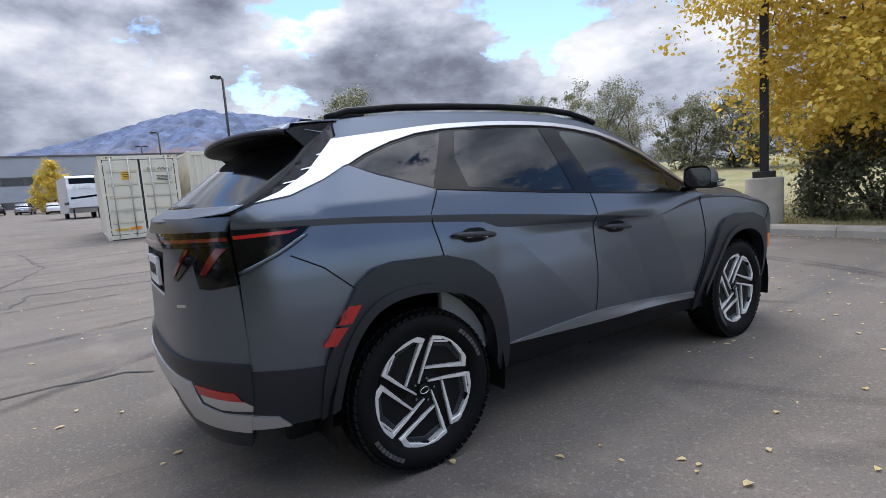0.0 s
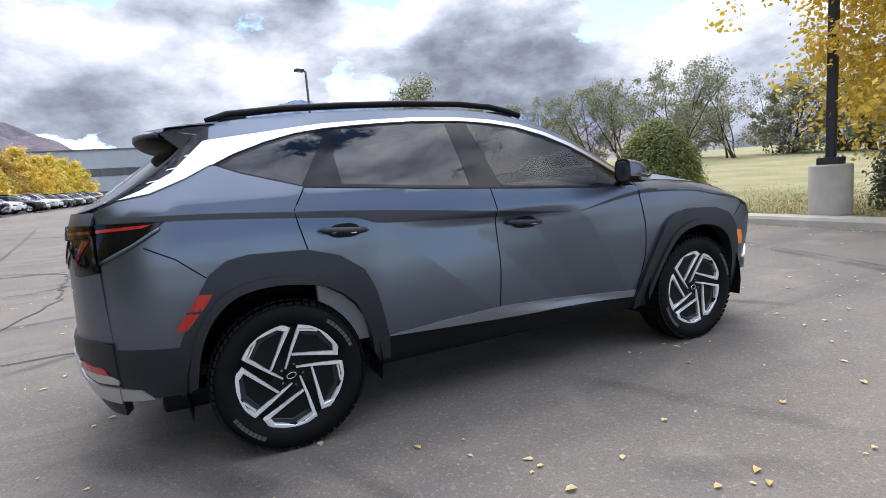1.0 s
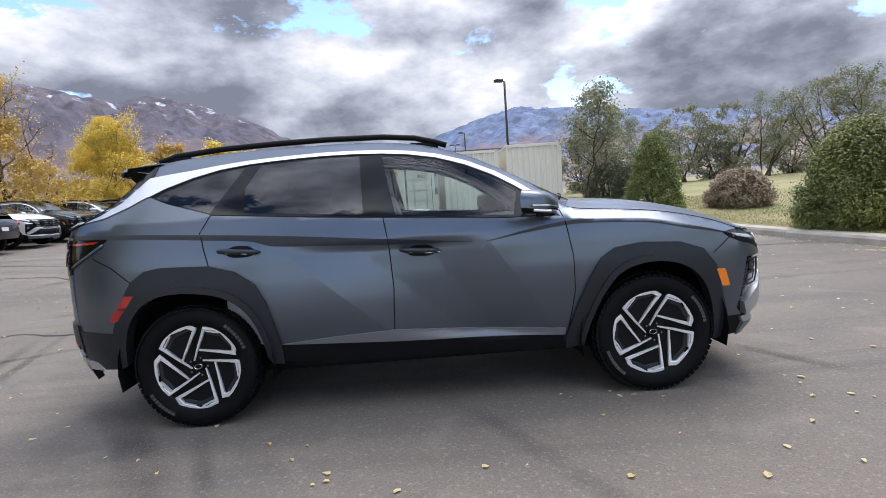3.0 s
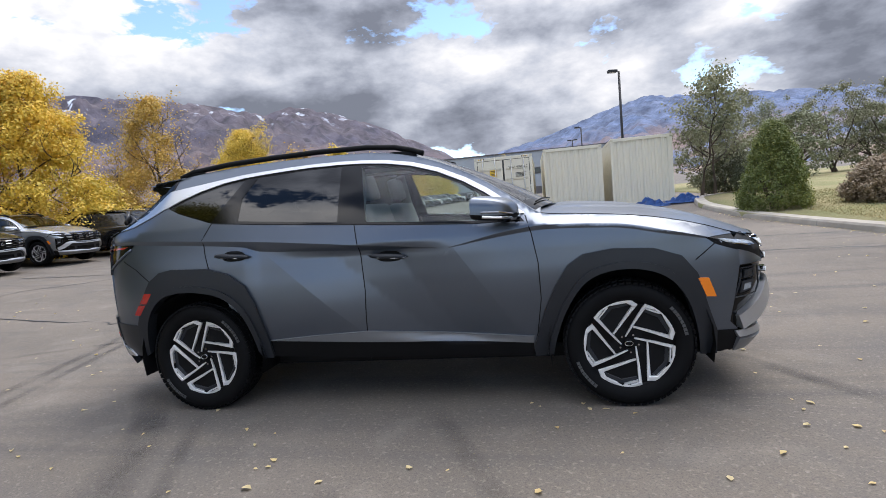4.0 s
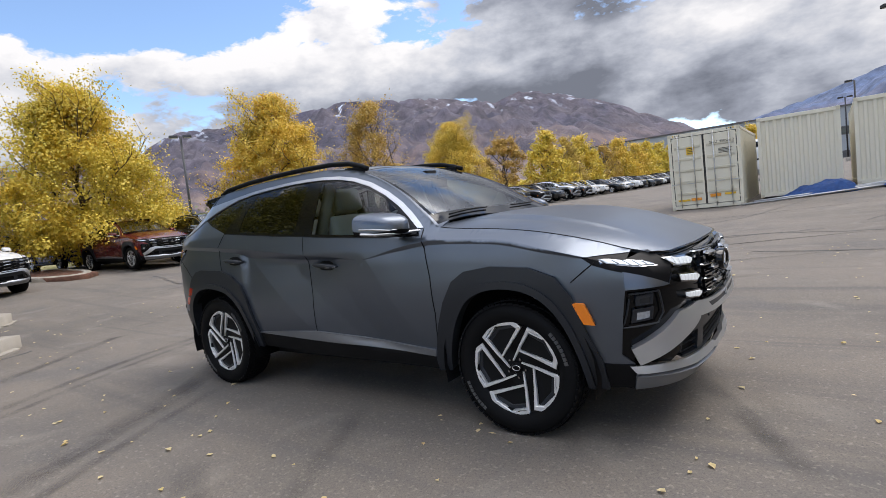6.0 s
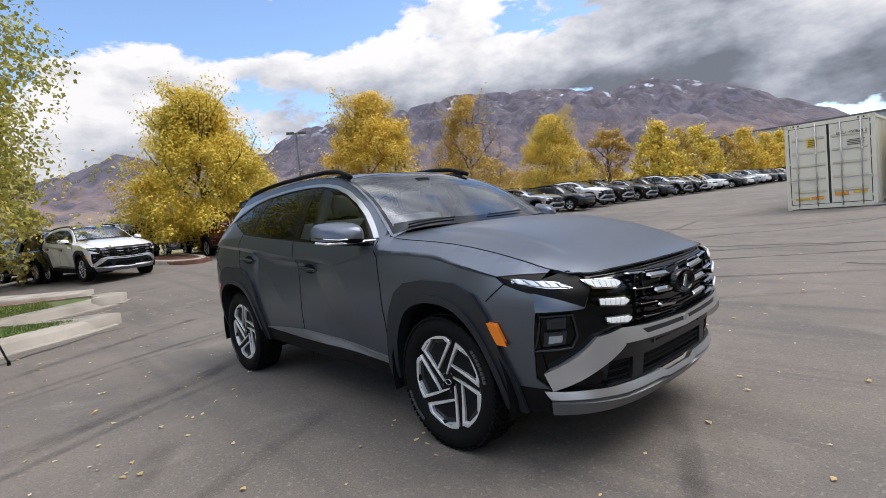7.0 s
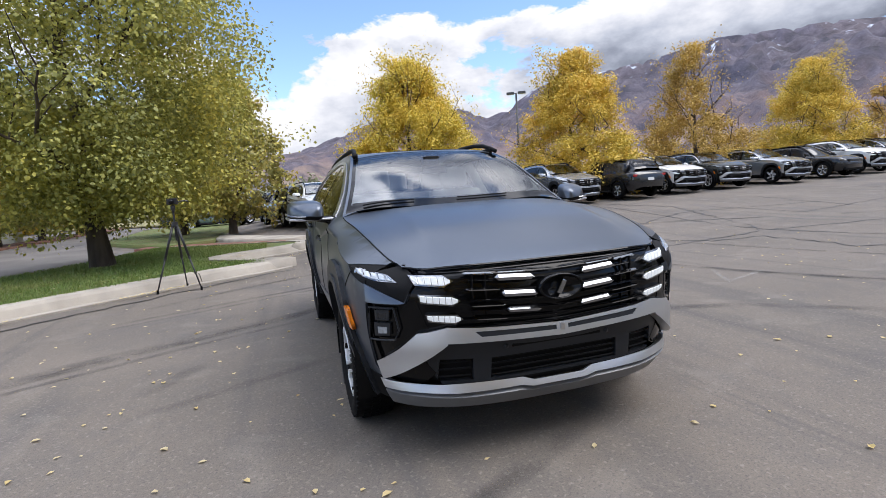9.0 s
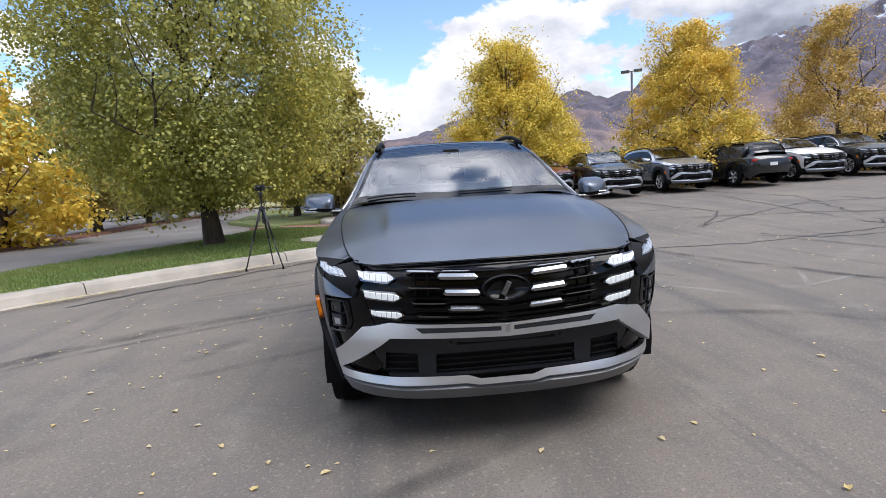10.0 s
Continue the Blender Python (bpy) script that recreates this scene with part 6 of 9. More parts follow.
def rear_face(car):
    """Tailgate, lamp band, plate and rear bumper."""
    ys = X_R

    def half(z):
        return side_y(ys, z) + 0.003
    zs = [float(z) for z in np.linspace(0.28, 1.215, 36)]
    out = [(-half(z), z) for z in zs] + [(half(z), z) for z in zs[::-1]]

    def both(poly):
        return [poly, [(-a, b) for a, b in poly]]
    reg = []
    for nm, poly in (("lens", [(0.772, 1.095), (0.735, 1.098), (0.672, 0.998), (0.704, 1.0)]), ("lens", [(0.610, 1.095), (0.590, 1.095), (0.466, 0.990), (0.495, 0.988)]),
                     ("lamp", [(0.95, 1.12), (0.62, 1.10), (0.575, 1.10), (0.455, 0.97), (0.50, 0.965), (0.63, 1.045), (0.665, 0.945), (0.72, 0.942), (0.95, 0.985)]),
                     ("fog", [(0.584, 0.558), (0.751, 0.536), (0.765, 0.50), (0.60, 0.52)]), ("clear", [(0.60, 0.52), (0.765, 0.50), (0.80, 0.455), (0.68, 0.462), (0.612, 0.488)])):
        reg += [(nm, p) for p in both(poly)]
    reg += [("strip", [(-1, 1.139), (-0.7, 1.136), (0, 1.118), (0.7, 1.136), (1, 1.139), (1, 1.124), (0.7, 1.122), (0, 1.104), (-0.7, 1.122), (-1, 1.124)]), ("bar", [(-1, 1.162), (-0.7, 1.160), (0, 1.148), (0.7, 1.160), (1, 1.162), (1, 1.105), (0.7, 1.10), (0, 1.085), (-0.7, 1.10), (-1, 1.105)]), ("plate", [(-0.3, 1.075), (0.3, 1.075), (0.27, 0.895), (-0.27, 0.895)]),
            ]
    reg += [("skid", [(-0.95, 0.45), (-0.80, 0.44), (-0.68, 0.448), (-0.59, 0.475), (-0.56, 0.566), (-0.3, 0.575), (0.3, 0.575), (0.56, 0.566), (0.59, 0.475), (0.68, 0.448), (0.80, 0.44), (0.95, 0.45), (0.95, 0.34), (0.6, 0.37), (0.45, 0.38), (0.40, 0.50), (-0.40, 0.50), (-0.45, 0.38), (-0.6, 0.37), (-0.95, 0.34)]),
            ("lower", [(-1, 0.635), (-0.7, 0.655), (-0.5, 0.645), (0.5, 0.645), (0.7, 0.655), (1, 0.635), (1, 0.2), (-1, 0.2)])]
    pts, o = cut_sheet(out, reg, 0.045)
    gate = shell("tailgate", pts, o["rest"], lift_rear, M_PAINT, car)
    shell("rear_bumper", pts, o["lower"], lift_rear, M_CLAD, car, 0.012, 1, 0.04, "satin dark grey lower rear bumper")
    sk = shell("rear_skid_plate", pts, o["skid"], lift_rear, M_SATIN, car, 0.02, 1, 0.03, "satin silver skid plate")
    lb = shell("lamp_band", pts, o["bar"], lift_rear, M_GLOSS, gate, 0.012, 1, 0.02, "black lamp band across the tailgate")
    shell("lamp_strip", pts, o["strip"], lift_rear, M_DARKRED, lb, 0.014, 1, 0.01, "red lens strip")
    def by_side(name, key, mat, owner, off, turn, lab=""):
        return {s: shell(name, pts, [f for f in o[key] if sum(pts[i].x for i in f) * s > 0], lift_rear, mat, owner[s] if isinstance(owner, dict) else owner, off, 1, turn, lab) for s in (-1, 1)}
    lc = by_side("rear_lamp", "lamp", M_GLOSS, gate, 0.006, 0.02, "smoked rear lamp cluster")
    by_side("lamp_blade", "lens", M_DARKRED, lc, 0.010, 0.008, "dark red slanted lens")
    fl = by_side("rear_fog_lamp", "fog", M_REDLENS, car, 0.016, 0.02, "red reflector above the skid plate")
    by_side("reversing_lens", "clear", M_SATIN, fl, 0.014, 0.02, "clear lower lens")
    shell("plate_recess", pts, o["plate"], lift_rear, M_SILL, gate, -0.016, 1, 0.02)
    b = box((-2.296, -0.15, 0.915), (-2.280, 0.15, 1.045), None, 0.003)
    pl = part("number_plate", b, M_PLATE, gate, "white number plate in a dark frame")
    for k in range(5):
        part("plate_bar", box((-2.299, -0.11 + 0.046 * k, 0.96), (-2.2955, -0.085 + 0.046 * k, 1.01)), M_BLACK, pl)
    part("plate_ledge", box((-2.297, -0.26, 0.880), (-2.280, 0.26, 0.894), None, 0.005), M_SATIN, gate, "pale ledge below the plate")
    p2, o2 = cut_sheet([(-0.549, 0.874), (-0.469, 0.866), (-0.469, 0.854), (-0.549, 0.862)], [], 0.02)
    shell("model_badge", p2, o2["rest"], lift_rear, M_BRIGHT, gate, 0.003, 1, 0.004, "small bright badge")
    return sk


def front_face(car):
    """Grille with its lamps, fog lamp pods, silver bar, intake and skid plate."""
    def half(z):
        return side_y(X_F, z) + 0.003
    zs = [float(z) for z in np.linspace(0.24, 0.93, 28)]
    tops = [(y, 0.955 - 0.022 * (1 - (y / 0.75) ** 2)) for y in map(float, np.linspace(0.70, -0.70, 15))]
    out = [(-half(z), z) for z in zs] + tops[::-1] + [(half(z), z) for z in zs[::-1]]

    def both(poly):
        return [poly, [(-a, b) for a, b in poly]]
    reg = []
    LAMPS = [[(0.902, 0.951), (0.879, 0.943), (0.77, 0.915), (0.742, 0.884), (0.829, 0.890), (0.902, 0.915)],
             [(0.690, 0.912), (0.548, 0.904), (0.505, 0.876), (0.548, 0.852), (0.672, 0.868)],
             [(0.665, 0.828), (0.515, 0.814), (0.482, 0.787), (0.520, 0.766), (0.655, 0.786)],
             [(0.640, 0.735), (0.503, 0.727), (0.476, 0.704), (0.512, 0.684), (0.628, 0.701)]]
    for p in LAMPS:
        reg += [("lamp", q) for q in both(p)]
    for nm, poly in (("arm", [(0.547, 0.668), (0.63, 0.651), (0.675, 0.645), (0.845, 0.475), (0.805, 0.410), (0.765, 0.442), (0.553, 0.592)]),
                     ("fog", [(0.98, 0.783), (0.744, 0.785), (0.722, 0.789), (0.68, 0.80), (0.63, 0.651), (0.675, 0.645), (0.845, 0.475), (0.805, 0.410), (0.98, 0.405)]),
                     ("tip", [(0.805, 0.410), (0.765, 0.442), (0.66, 0.51), (0.60, 0.44), (0.66, 0.385)]),
                     ("lens", [(0.98, 0.99), (0.715, 0.99), (0.66, 0.90), (0.70, 0.84), (0.722, 0.791), (0.829, 0.849), (0.875, 0.875), (0.98, 0.90)])):
        reg += [(nm, p) for p in both(poly)]
    reg += [("inset", [(0.03, 0.622), (0.43, 0.640), (0.40, 0.615), (0.03, 0.602)]), ("inset", [(-0.03, 0.622), (-0.43, 0.640), (-0.40, 0.615), (-0.03, 0.602)]),
            ("bar", [(-0.548, 0.668), (-0.41, 0.655), (0, 0.634), (0.41, 0.655), (0.548, 0.668), (0.553, 0.598), (0, 0.576), (-0.553, 0.598)]),
            ]
    reg += [("skid", [(-0.95, 0.425), (-0.81, 0.400), (-0.75, 0.392), (-0.57, 0.378), (-0.19, 0.370), (-0.13, 0.352), (0.13, 0.352), (0.19, 0.370), (0.57, 0.378), (0.75, 0.392), (0.81, 0.400), (0.95, 0.425), (0.95, 0.385), (0.765, 0.358), (0.50, 0.338), (0.20, 0.338), (0.14, 0.326), (-0.14, 0.326), (-0.20, 0.338), (-0.50, 0.338), (-0.765, 0.358), (-0.95, 0.385)]),
            ("keel", [(-0.95, 0.39), (-0.765, 0.361), (-0.50, 0.340), (0, 0.342), (0.50, 0.340), (0.765, 0.361), (0.95, 0.39), (0.95, 0.30), (0.81, 0.288), (0.62, 0.281), (0.45, 0.276), (0.15, 0.268), (-0.15, 0.268), (-0.45, 0.276), (-0.62, 0.281), (-0.81, 0.288), (-0.95, 0.30)]),
            ]
    reg += [("intake", [(-0.34, 0.492), (0.34, 0.492), (0.345, 0.388), (-0.345, 0.388)]), ("intake", [(0.43, 0.498), (0.585, 0.505), (0.60, 0.395), (0.43, 0.390)]), ("intake", [(-0.43, 0.498), (-0.585, 0.505), (-0.60, 0.395), (-0.43, 0.390)]),
            ("panel", [(-0.56, 0.60), (0, 0.577), (0.56, 0.60), (0.655, 0.535), (0.62, 0.44), (0.57, 0.372), (-0.57, 0.372), (-0.62, 0.44), (-0.655, 0.535)])]
    reg += [("intake", [(-0.56, 0.60), (0, 0.577), (0.56, 0.60), (0.72, 0.50), (0.82, 0.40), (0.57, 0.372), (-0.57, 0.372), (-0.82, 0.40), (-0.72, 0.50)]),
            ("grille", [(-0.72, 0.99), (-0.66, 0.90), (-0.70, 0.84), (-0.722, 0.789), (-0.68, 0.80), (-0.63, 0.651), (-0.548, 0.668), (-0.41, 0.655), (0, 0.634), (0.41, 0.655), (0.548, 0.668), (0.63, 0.651), (0.68, 0.80), (0.722, 0.789), (0.70, 0.84), (0.66, 0.90), (0.72, 0.99)]),
            ("chin", [(-1, 0.40), (1, 0.40), (1, 0.2), (-1, 0.2)])]
    pts, o = cut_sheet(out, reg, 0.04)
    gr = shell("grille", pts, o["grille"], lift_front, M_GLOSS, car, -0.028, 1, 0.02, "gloss black grille")
    brow = curve_fn([(0.0, 0.61), (0.55, 0.63), (0.63, 0.615), (0.72, 0.57), (0.86, 0.45)])
    br = shell("bumper_bar", pts, o["bar"] + o["arm"], tilted(-0.28, brow), M_SATIN, car, 0.016, 1, 0.05, "satin silver bumper bar with slanting arms")
    shell("bar_inset", pts, o["inset"], tilted(-0.28, brow), M_CLAD, br, 0.012, 1, 0.01, "dark inset strip")
    part("bar_centre", box((2.262, -0.012, 0.60), (2.290, 0.012, 0.634), None, 0.003), M_BRIGHT, br, "small bright strip")
    fold = curve_fn([(0.0, 0.334), (0.45, 0.338), (0.765, 0.358), (0.95, 0.388)])
    sk = shell("skid_plate", pts, o["skid"], tilted(-0.75, fold), M_SATIN, car, 0.026, 1, 0.03, "satin silver front skid plate")
    # a darker silver than the upper face paints in the shade of this one
    shell("skid_keel", pts, o["keel"], tilted(0.38, fold), M_TRIM, sk, 0.026, 1, 0.03, "lower face of the skid plate, its shade put in as darker silver")
    shell("front_chin", pts, o["chin"], lift_front, M_SILL, car, -0.03, 1, 0.02, "black lower edge")
    it = shell("lower_intake", pts, o["intake"], lift_front, M_SILL, car, -0.05, 1, 0.01, "black lower intake")
    shell("intake_panel", pts, o["panel"], lift_front, M_CLAD, it, -0.022, 1, 0.03, "satin dark panel round the intake")
    def sides(name, key, mat, owner, off, turn, lab=""):
        return {s: shell(name, pts, [f for f in o[key] if sum(pts[i].x for i in f) * s > 0], lift_front, mat, owner, off, 1, turn, lab) for s in (-1, 1)}
    pods = sides("fog_lamp_pod", "fog", M_GLOSS, car, -0.025, 0.03, "gloss black fog lamp pod")
    heads = sides("headlamp", "lens", M_SILL, car, -0.006, 0.03, "slim gloss black headlamp")
    sides("intake_corner", "tip", M_GLOSS, it, -0.02, 0.02)
    def brow_lift(y, z):
        place, (nx, ny, nz) = lift_front(y, z)
        return place, (nx, ny, nz + 0.55 * ease(0.77, 0.80, z))
    for s in (-1, 1):
        for i, piece in enumerate(islands([f for f in o["rest"] if sum(pts[k].x for k in f) * s > 0])):
            shell("bumper_fillet" if i else "front_bumper", pts, piece, brow_lift, M_PAINT, car, 0.0, 1, 0.03)
    # running lamps: lit blocks with dark ribs
    for s in (-1, 1):
        fg = pods[s]
        for i, p in enumerate(LAMPS):
            poly = [(s * a, b) for a, b in p]
            p2, o2 = cut_sheet(poly, [], 0.025)
            owner = heads[s] if i == 0 else gr
            base = -0.004 if i == 0 else 0.0
            lamp = shell("running_lamp", p2, o2["rest"], lift_front, M_DARKCHROME, owner, base, 1, 0.03, "clear running lamp with lit white blocks")
            # lit blocks, each a blunt wedge behind its own dark joint
            lo, hi = min(q[0] for q in p) + 0.012, max(q[0] for q in p) - 0.008
            count = 5 if i == 0 else 6

            def span(y):
                zs2 = []
                for (ya, za), (yb, zb) in zip(p, p[1:] + p[:1]):
                    if min(ya, yb) <= y <= max(ya, yb) and abs(ya - yb) > 1e-6:
                        zs2.append(za + (zb - za) * (y - ya) / (yb - ya))
                return (min(zs2), max(zs2)) if len(zs2) > 1 else (p[0][1], p[0][1])
            for k in range(count):
                y0, y1 = lo + (hi - lo) * (k + 0.04) / count, lo + (hi - lo) * (k + 0.96) / count
                b = bmesh.new()
                ring = []
                for yy, top in ((y0, 0), (y1, 0), (y1, 1), (y0, 1)):
                    z0, z1 = span(yy)
                    zz = z0 + (z1 - z0) * (0.84 if top else 0.14)
                    (px, py, pz), nn = lift_front(s * yy, zz)
                    ring.append((Vector((px, py, pz)), Vector(nn).normalized()))
                mid = sum((q for q, _ in ring), Vector()) / 4
                outer = [b.verts.new(q + n * (base + 0.0015)) for q, n in ring]
                inner = [b.verts.new(mid + (q - mid) * 0.78 + n * (base + (0.007 if j > 1 else 0.004))) for j, (q, n) in enumerate(ring)]
                b.faces.new(inner)
                for j in range(4):
                    b.faces.new((outer[j], outer[(j + 1) % 4], inner[(j + 1) % 4], inner[j]))
                bmesh.ops.recalc_face_normals(b, faces=b.faces)
                part("lit_block", b, M_DRL if i else M_POSITION, lamp)
        # two bright units, one over the other, in the fog lamp pod
        for low, rim in enumerate(([(0.846, 0.748), (0.790, 0.756), (0.793, 0.704), (0.845, 0.702)], [(0.851, 0.686), (0.790, 0.692), (0.791, 0.631), (0.849, 0.618)])):
            poly = [(s * a, b) for a, b in rim]
            cy, cz = sum(q[0] for q in poly) / 4, sum(q[1] for q in poly) / 4
            p2, o2 = cut_sheet(poly, [("in", [(cy + (a - cy) * 0.62, cz - 0.004 + (b - cz) * 0.55) for a, b in poly])], 0.014)
            unit = shell("fog_lamp_unit", p2, o2["rest"], lift_front, M_CLAD, fg, -0.010, 1, 0.02, "fog lamp unit in a dark frame")
            shell("fog_lamp_lens", p2, o2["in"], lift_front, M_POSITION if low else M_DARKGLASS, unit, -0.012, 1, 0.004)
        part("pod_frame", tube([(nose(s * a, b) - 0.010, s * a, b) for a, b in dense([(0.765, 0.765), (0.858, 0.762), (0.860, 0.60), (0.765, 0.612), (0.748, 0.66), (0.765, 0.765)], 0.03)], 0.005, 5), M_CLAD, fg)
        part("parking_sensor", lathe([(0.0, 0.008), (0.012, 0.007), (0.013, 0.0)], 14, pose(nose(0.27, 0.55) - 0.024, s * 0.27, 0.545, 0, 90, 0)), M_CLAD, it, "", True)
    # grille bars: thin dark chrome lines and wider bright blades
    def bar(name, y0, y1, z0, z1, h, d, mat, lab=""):
        b = bmesh.new()
        rows = []
        for i in range(13):
            t = i / 12
            y, z = y0 + (y1 - y0) * t, z0 + (z1 - z0) * t
            x = nose(y, z) - 0.012
            taper = min(1.0, min(t, 1 - t) / 0.09 + 0.15)
            rows.append([b.verts.new((x + dx * d, y, z + dz * h * taper)) for dx, dz in ((0, -0.5), (1, -0.35), (1.15, 0.1), (0.6, 0.5), (0, 0.5))])
        for p, q in zip(rows, rows[1:]):
            for k in range(5):
                b.faces.new((p[k], p[(k + 1) % 5], q[(k + 1) % 5], q[k]))
        b.faces.new(rows[0])
        b.faces.new(rows[-1][::-1])
        bmesh.ops.recalc_face_normals(b, faces=b.faces)
        part(name, b, mat, gr, lab)
    for z in (0.905, 0.865, 0.82, 0.775, 0.73, 0.69, 0.66):
        w = 0.44 if z > 0.7 else 0.5
        bar("grille_bar", -w, -0.01, z + 0.008, z - 0.014, 0.008, 0.014, M_GLOSS)
        bar("grille_bar", 0.01, w, z - 0.014, z + 0.008, 0.008, 0.014, M_GLOSS)
    for s in (-1, 1):
        for y0, y1, z, h in ((0.125, 0.315, 0.862, 0.032), (0.118, 0.295, 0.788, 0.031), (0.105, 0.275, 0.714, 0.028)):
            bar("grille_blade", s * y0, s * y1, z, z + 0.012, h, 0.026, M_DARKCHROME, "bright grille blade")
        for y0, y1, z in ((0.30, 0.455, 0.825), (0.28, 0.44, 0.752), (0.27, 0.42, 0.690), (0.32, 0.46, 0.895)):
            bar("grille_blade", s * y0, s * y1, z, z + 0.010, 0.013, 0.024, M_DARKCHROME, "bright grille blade")
        for y0, y1, z in ((0.16, 0.30, 0.892),):
            bar("grille_blade", s * y0, s * y1, z, z + 0.006, 0.008, 0.018, M_DARKCHROME, "bright grille blade")
        for y in (0.36, 0.42):
            part("grille_post", box((nose(y, 0.8) - 0.03, s * y - 0.003, 0.66), (nose(y, 0.8) - 0.014, s * y + 0.003, 0.90)), M_GLOSS, gr)
    # plain oval badge with a slanting bar
    m = pose(2.283, 0, 0.806, 0, 90, 0)
    b = bmesh.new()
    add_lathe(b, [(0.0, 0.0), (0.85, 0.0), (0.86, 0.09), (0.94, 0.14), (1.0, 0.1), (1.0, -0.25)], 40, m @ Matrix.Diagonal((0.061, 0.116, 0.10, 1)))
    bd = part("badge", b, M_GLOSS, gr, "dark oval badge", True)
    b = bmesh.new()
    add_box(b, (-0.035, -0.013, 0.0), (0.035, 0.013, 0.008), m @ pose(0, 0, 0.004, 0, 0, -28), 0.004)
    part("badge_bar", b, M_DARKCHROME, bd)
    # slats of the lower grille
    for z in (0.49, 0.462, 0.434, 0.406):
        part("intake_slat", tube([(nose(y, z) - 0.034, y, z) for y in map(float, np.linspace(-0.335, 0.335, 13))], 0.005, 6), M_SILL, it)
    for s in (-1, 1):
        for z in (0.49, 0.455, 0.42):
            part("intake_slat", tube([(nose(y, z) - 0.034, s * y, z) for y in map(float, np.linspace(0.435, 0.585, 5))], 0.005, 6), M_SILL, it)
    part("plate_holder", box((2.21, -0.24, 0.535), (2.232, 0.24, 0.572), None, 0.006), M_SILL, it)


def wheel(name="wheel"):
    """Tyre with tread blocks, dark rim with five pairs of machined spokes, brake and hub."""
    w = empty(name)
    R = 0.366
    # axis along y; outer face towards -y
    prof = [(0.250, 0.086), (0.262, 0.100), (0.300, 0.113), (0.336, 0.108), (0.355, 0.090), (R - 0.004, 0.07), (R, 0.0), (R - 0.004, -0.07), (0.355, -0.090), (0.336, -0.108), (0.318, -0.1125), (0.316, -0.1155), (0.300, -0.1155), (0.298, -0.113), (0.275, -0.108), (0.266, -0.101), (0.256, -0.090)]
    tyre = part("tyre", lathe(prof, 72, pose(0, 0, 0, -90, 0, 0) @ Matrix.Diagonal((1, 1, -1, 1))), M_RUBBER, w, "black road tyre", True)
    b = bmesh.new()
    for k in range(60):
        a = 2 * math.pi * k / 60
        for y0, y1, sk in ((-0.107, -0.066, 0.0), (-0.060, -0.022, 0.5), (-0.017, 0.017, 0.0), (0.022, 0.060, 0.5), (0.066, 0.107, 0.0)):
            rr = R - (0.012 if abs(y0 + y1) > 0.12 else 0.001)
            add_box(b, (-0.0145, y0, -0.006), (0.0145, y1, 0.005), Matrix.Rotation(a + sk * 0.1, 4, "Y") @ Matrix.Translation((0, 0, rr)) @ Matrix.Rotation(0.25 if y0 < 0 else -0.25, 4, "Z"))
    part("tread", b, M_RUBBER, tyre)
    # raised plain bars on the side wall
    b = bmesh.new()
    for base in (0.9, 3.9):
        for k in range(8):
            add_box(b, (-0.009, -0.1175, -0.009), (0.009, -0.110, 0.009), Matrix.Rotation(base + 0.075 * k, 4, "Y") @ Matrix.Translation((0, 0, 0.309)))
    tagged(part("sidewall_marking", b, material("tyre_marking", (0.07, 0.07, 0.07), 0.6), tyre), kind="stuff")
    rim = part("rim", lathe([(0.250, 0.09), (0.240, 0.085), (0.242, -0.06), (0.250, -0.082), (0.260, -0.092), (0.2645, -0.098), (0.261, -0.101), (0.254, -0.097)], 60, pose(0, 0, 0, -90, 0, 0) @ Matrix.Diagonal((1, 1, -1, 1))), M_WHEEL, w, "black alloy rim", True)
    part("brake_disc", lathe([(0.0, 0.0), (0.155, 0.0), (0.155, 0.02), (0.0, 0.02)], 40, pose(0, -0.02, 0, -90, 0, 0)), M_DISC, w, "steel brake disc")
    b = bmesh.new()
    add_box(b, (-0.06, -0.055, 0.07), (0.06, 0.0, 0.15), Matrix.Rotation(1.9, 4, "Y"), 0.01)
    part("brake_caliper", b, M_DARKSTEEL, w)
    part("wheel_back", lathe([(0.0, 0.055), (0.235, 0.055), (0.235, 0.065), (0.0, 0.065)], 40, pose(0, 0, 0, -90, 0, 0) @ Matrix.Diagonal((1, 1, -1, 1))), M_SILL, w)

    def strip(bm, pts, width, y_out, y_in):
        """A bar along points in the wheel's plane, bevelled at the front."""
        pts = [Vector((p[0], 0, p[1])) for p in pts]
        rows = []
        for i, p in enumerate(pts):
            d = (pts[min(i + 1, len(pts) - 1)] - pts[max(i - 1, 0)]).normalized()
            nrm = Vector((-d.z, 0, d.x))
            if 0 < i < len(pts) - 1:
                d0 = (pts[i] - pts[i - 1]).normalized()
                nrm = nrm / max(0.5, nrm.dot(Vector((-d0.z, 0, d0.x))))
            wd = width[i] if isinstance(width, (list, tuple)) else width
            r = p.length
            dish = 0.020 * max(0.0, 1 - r / 0.24) 
            rows.append([bm.verts.new(p + nrm * a * wd + Vector((0, y + dish, 0))) for a, y in ((-0.5, y_in), (-0.5, y_out + 0.003), (-0.38, y_out), (0.38, y_out), (0.5, y_out + 0.003), (0.5, y_in))])
        for p, q in zip(rows, rows[1:]):
            for k in range(6):
                bm.faces.new((p[k], p[(k + 1) % 6], q[(k + 1) % 6], q[k]))
        bm.faces.new(rows[0])
        bm.faces.new(rows[-1][::-1])
        bmesh.ops.recalc_face_normals(bm, faces=bm.faces)

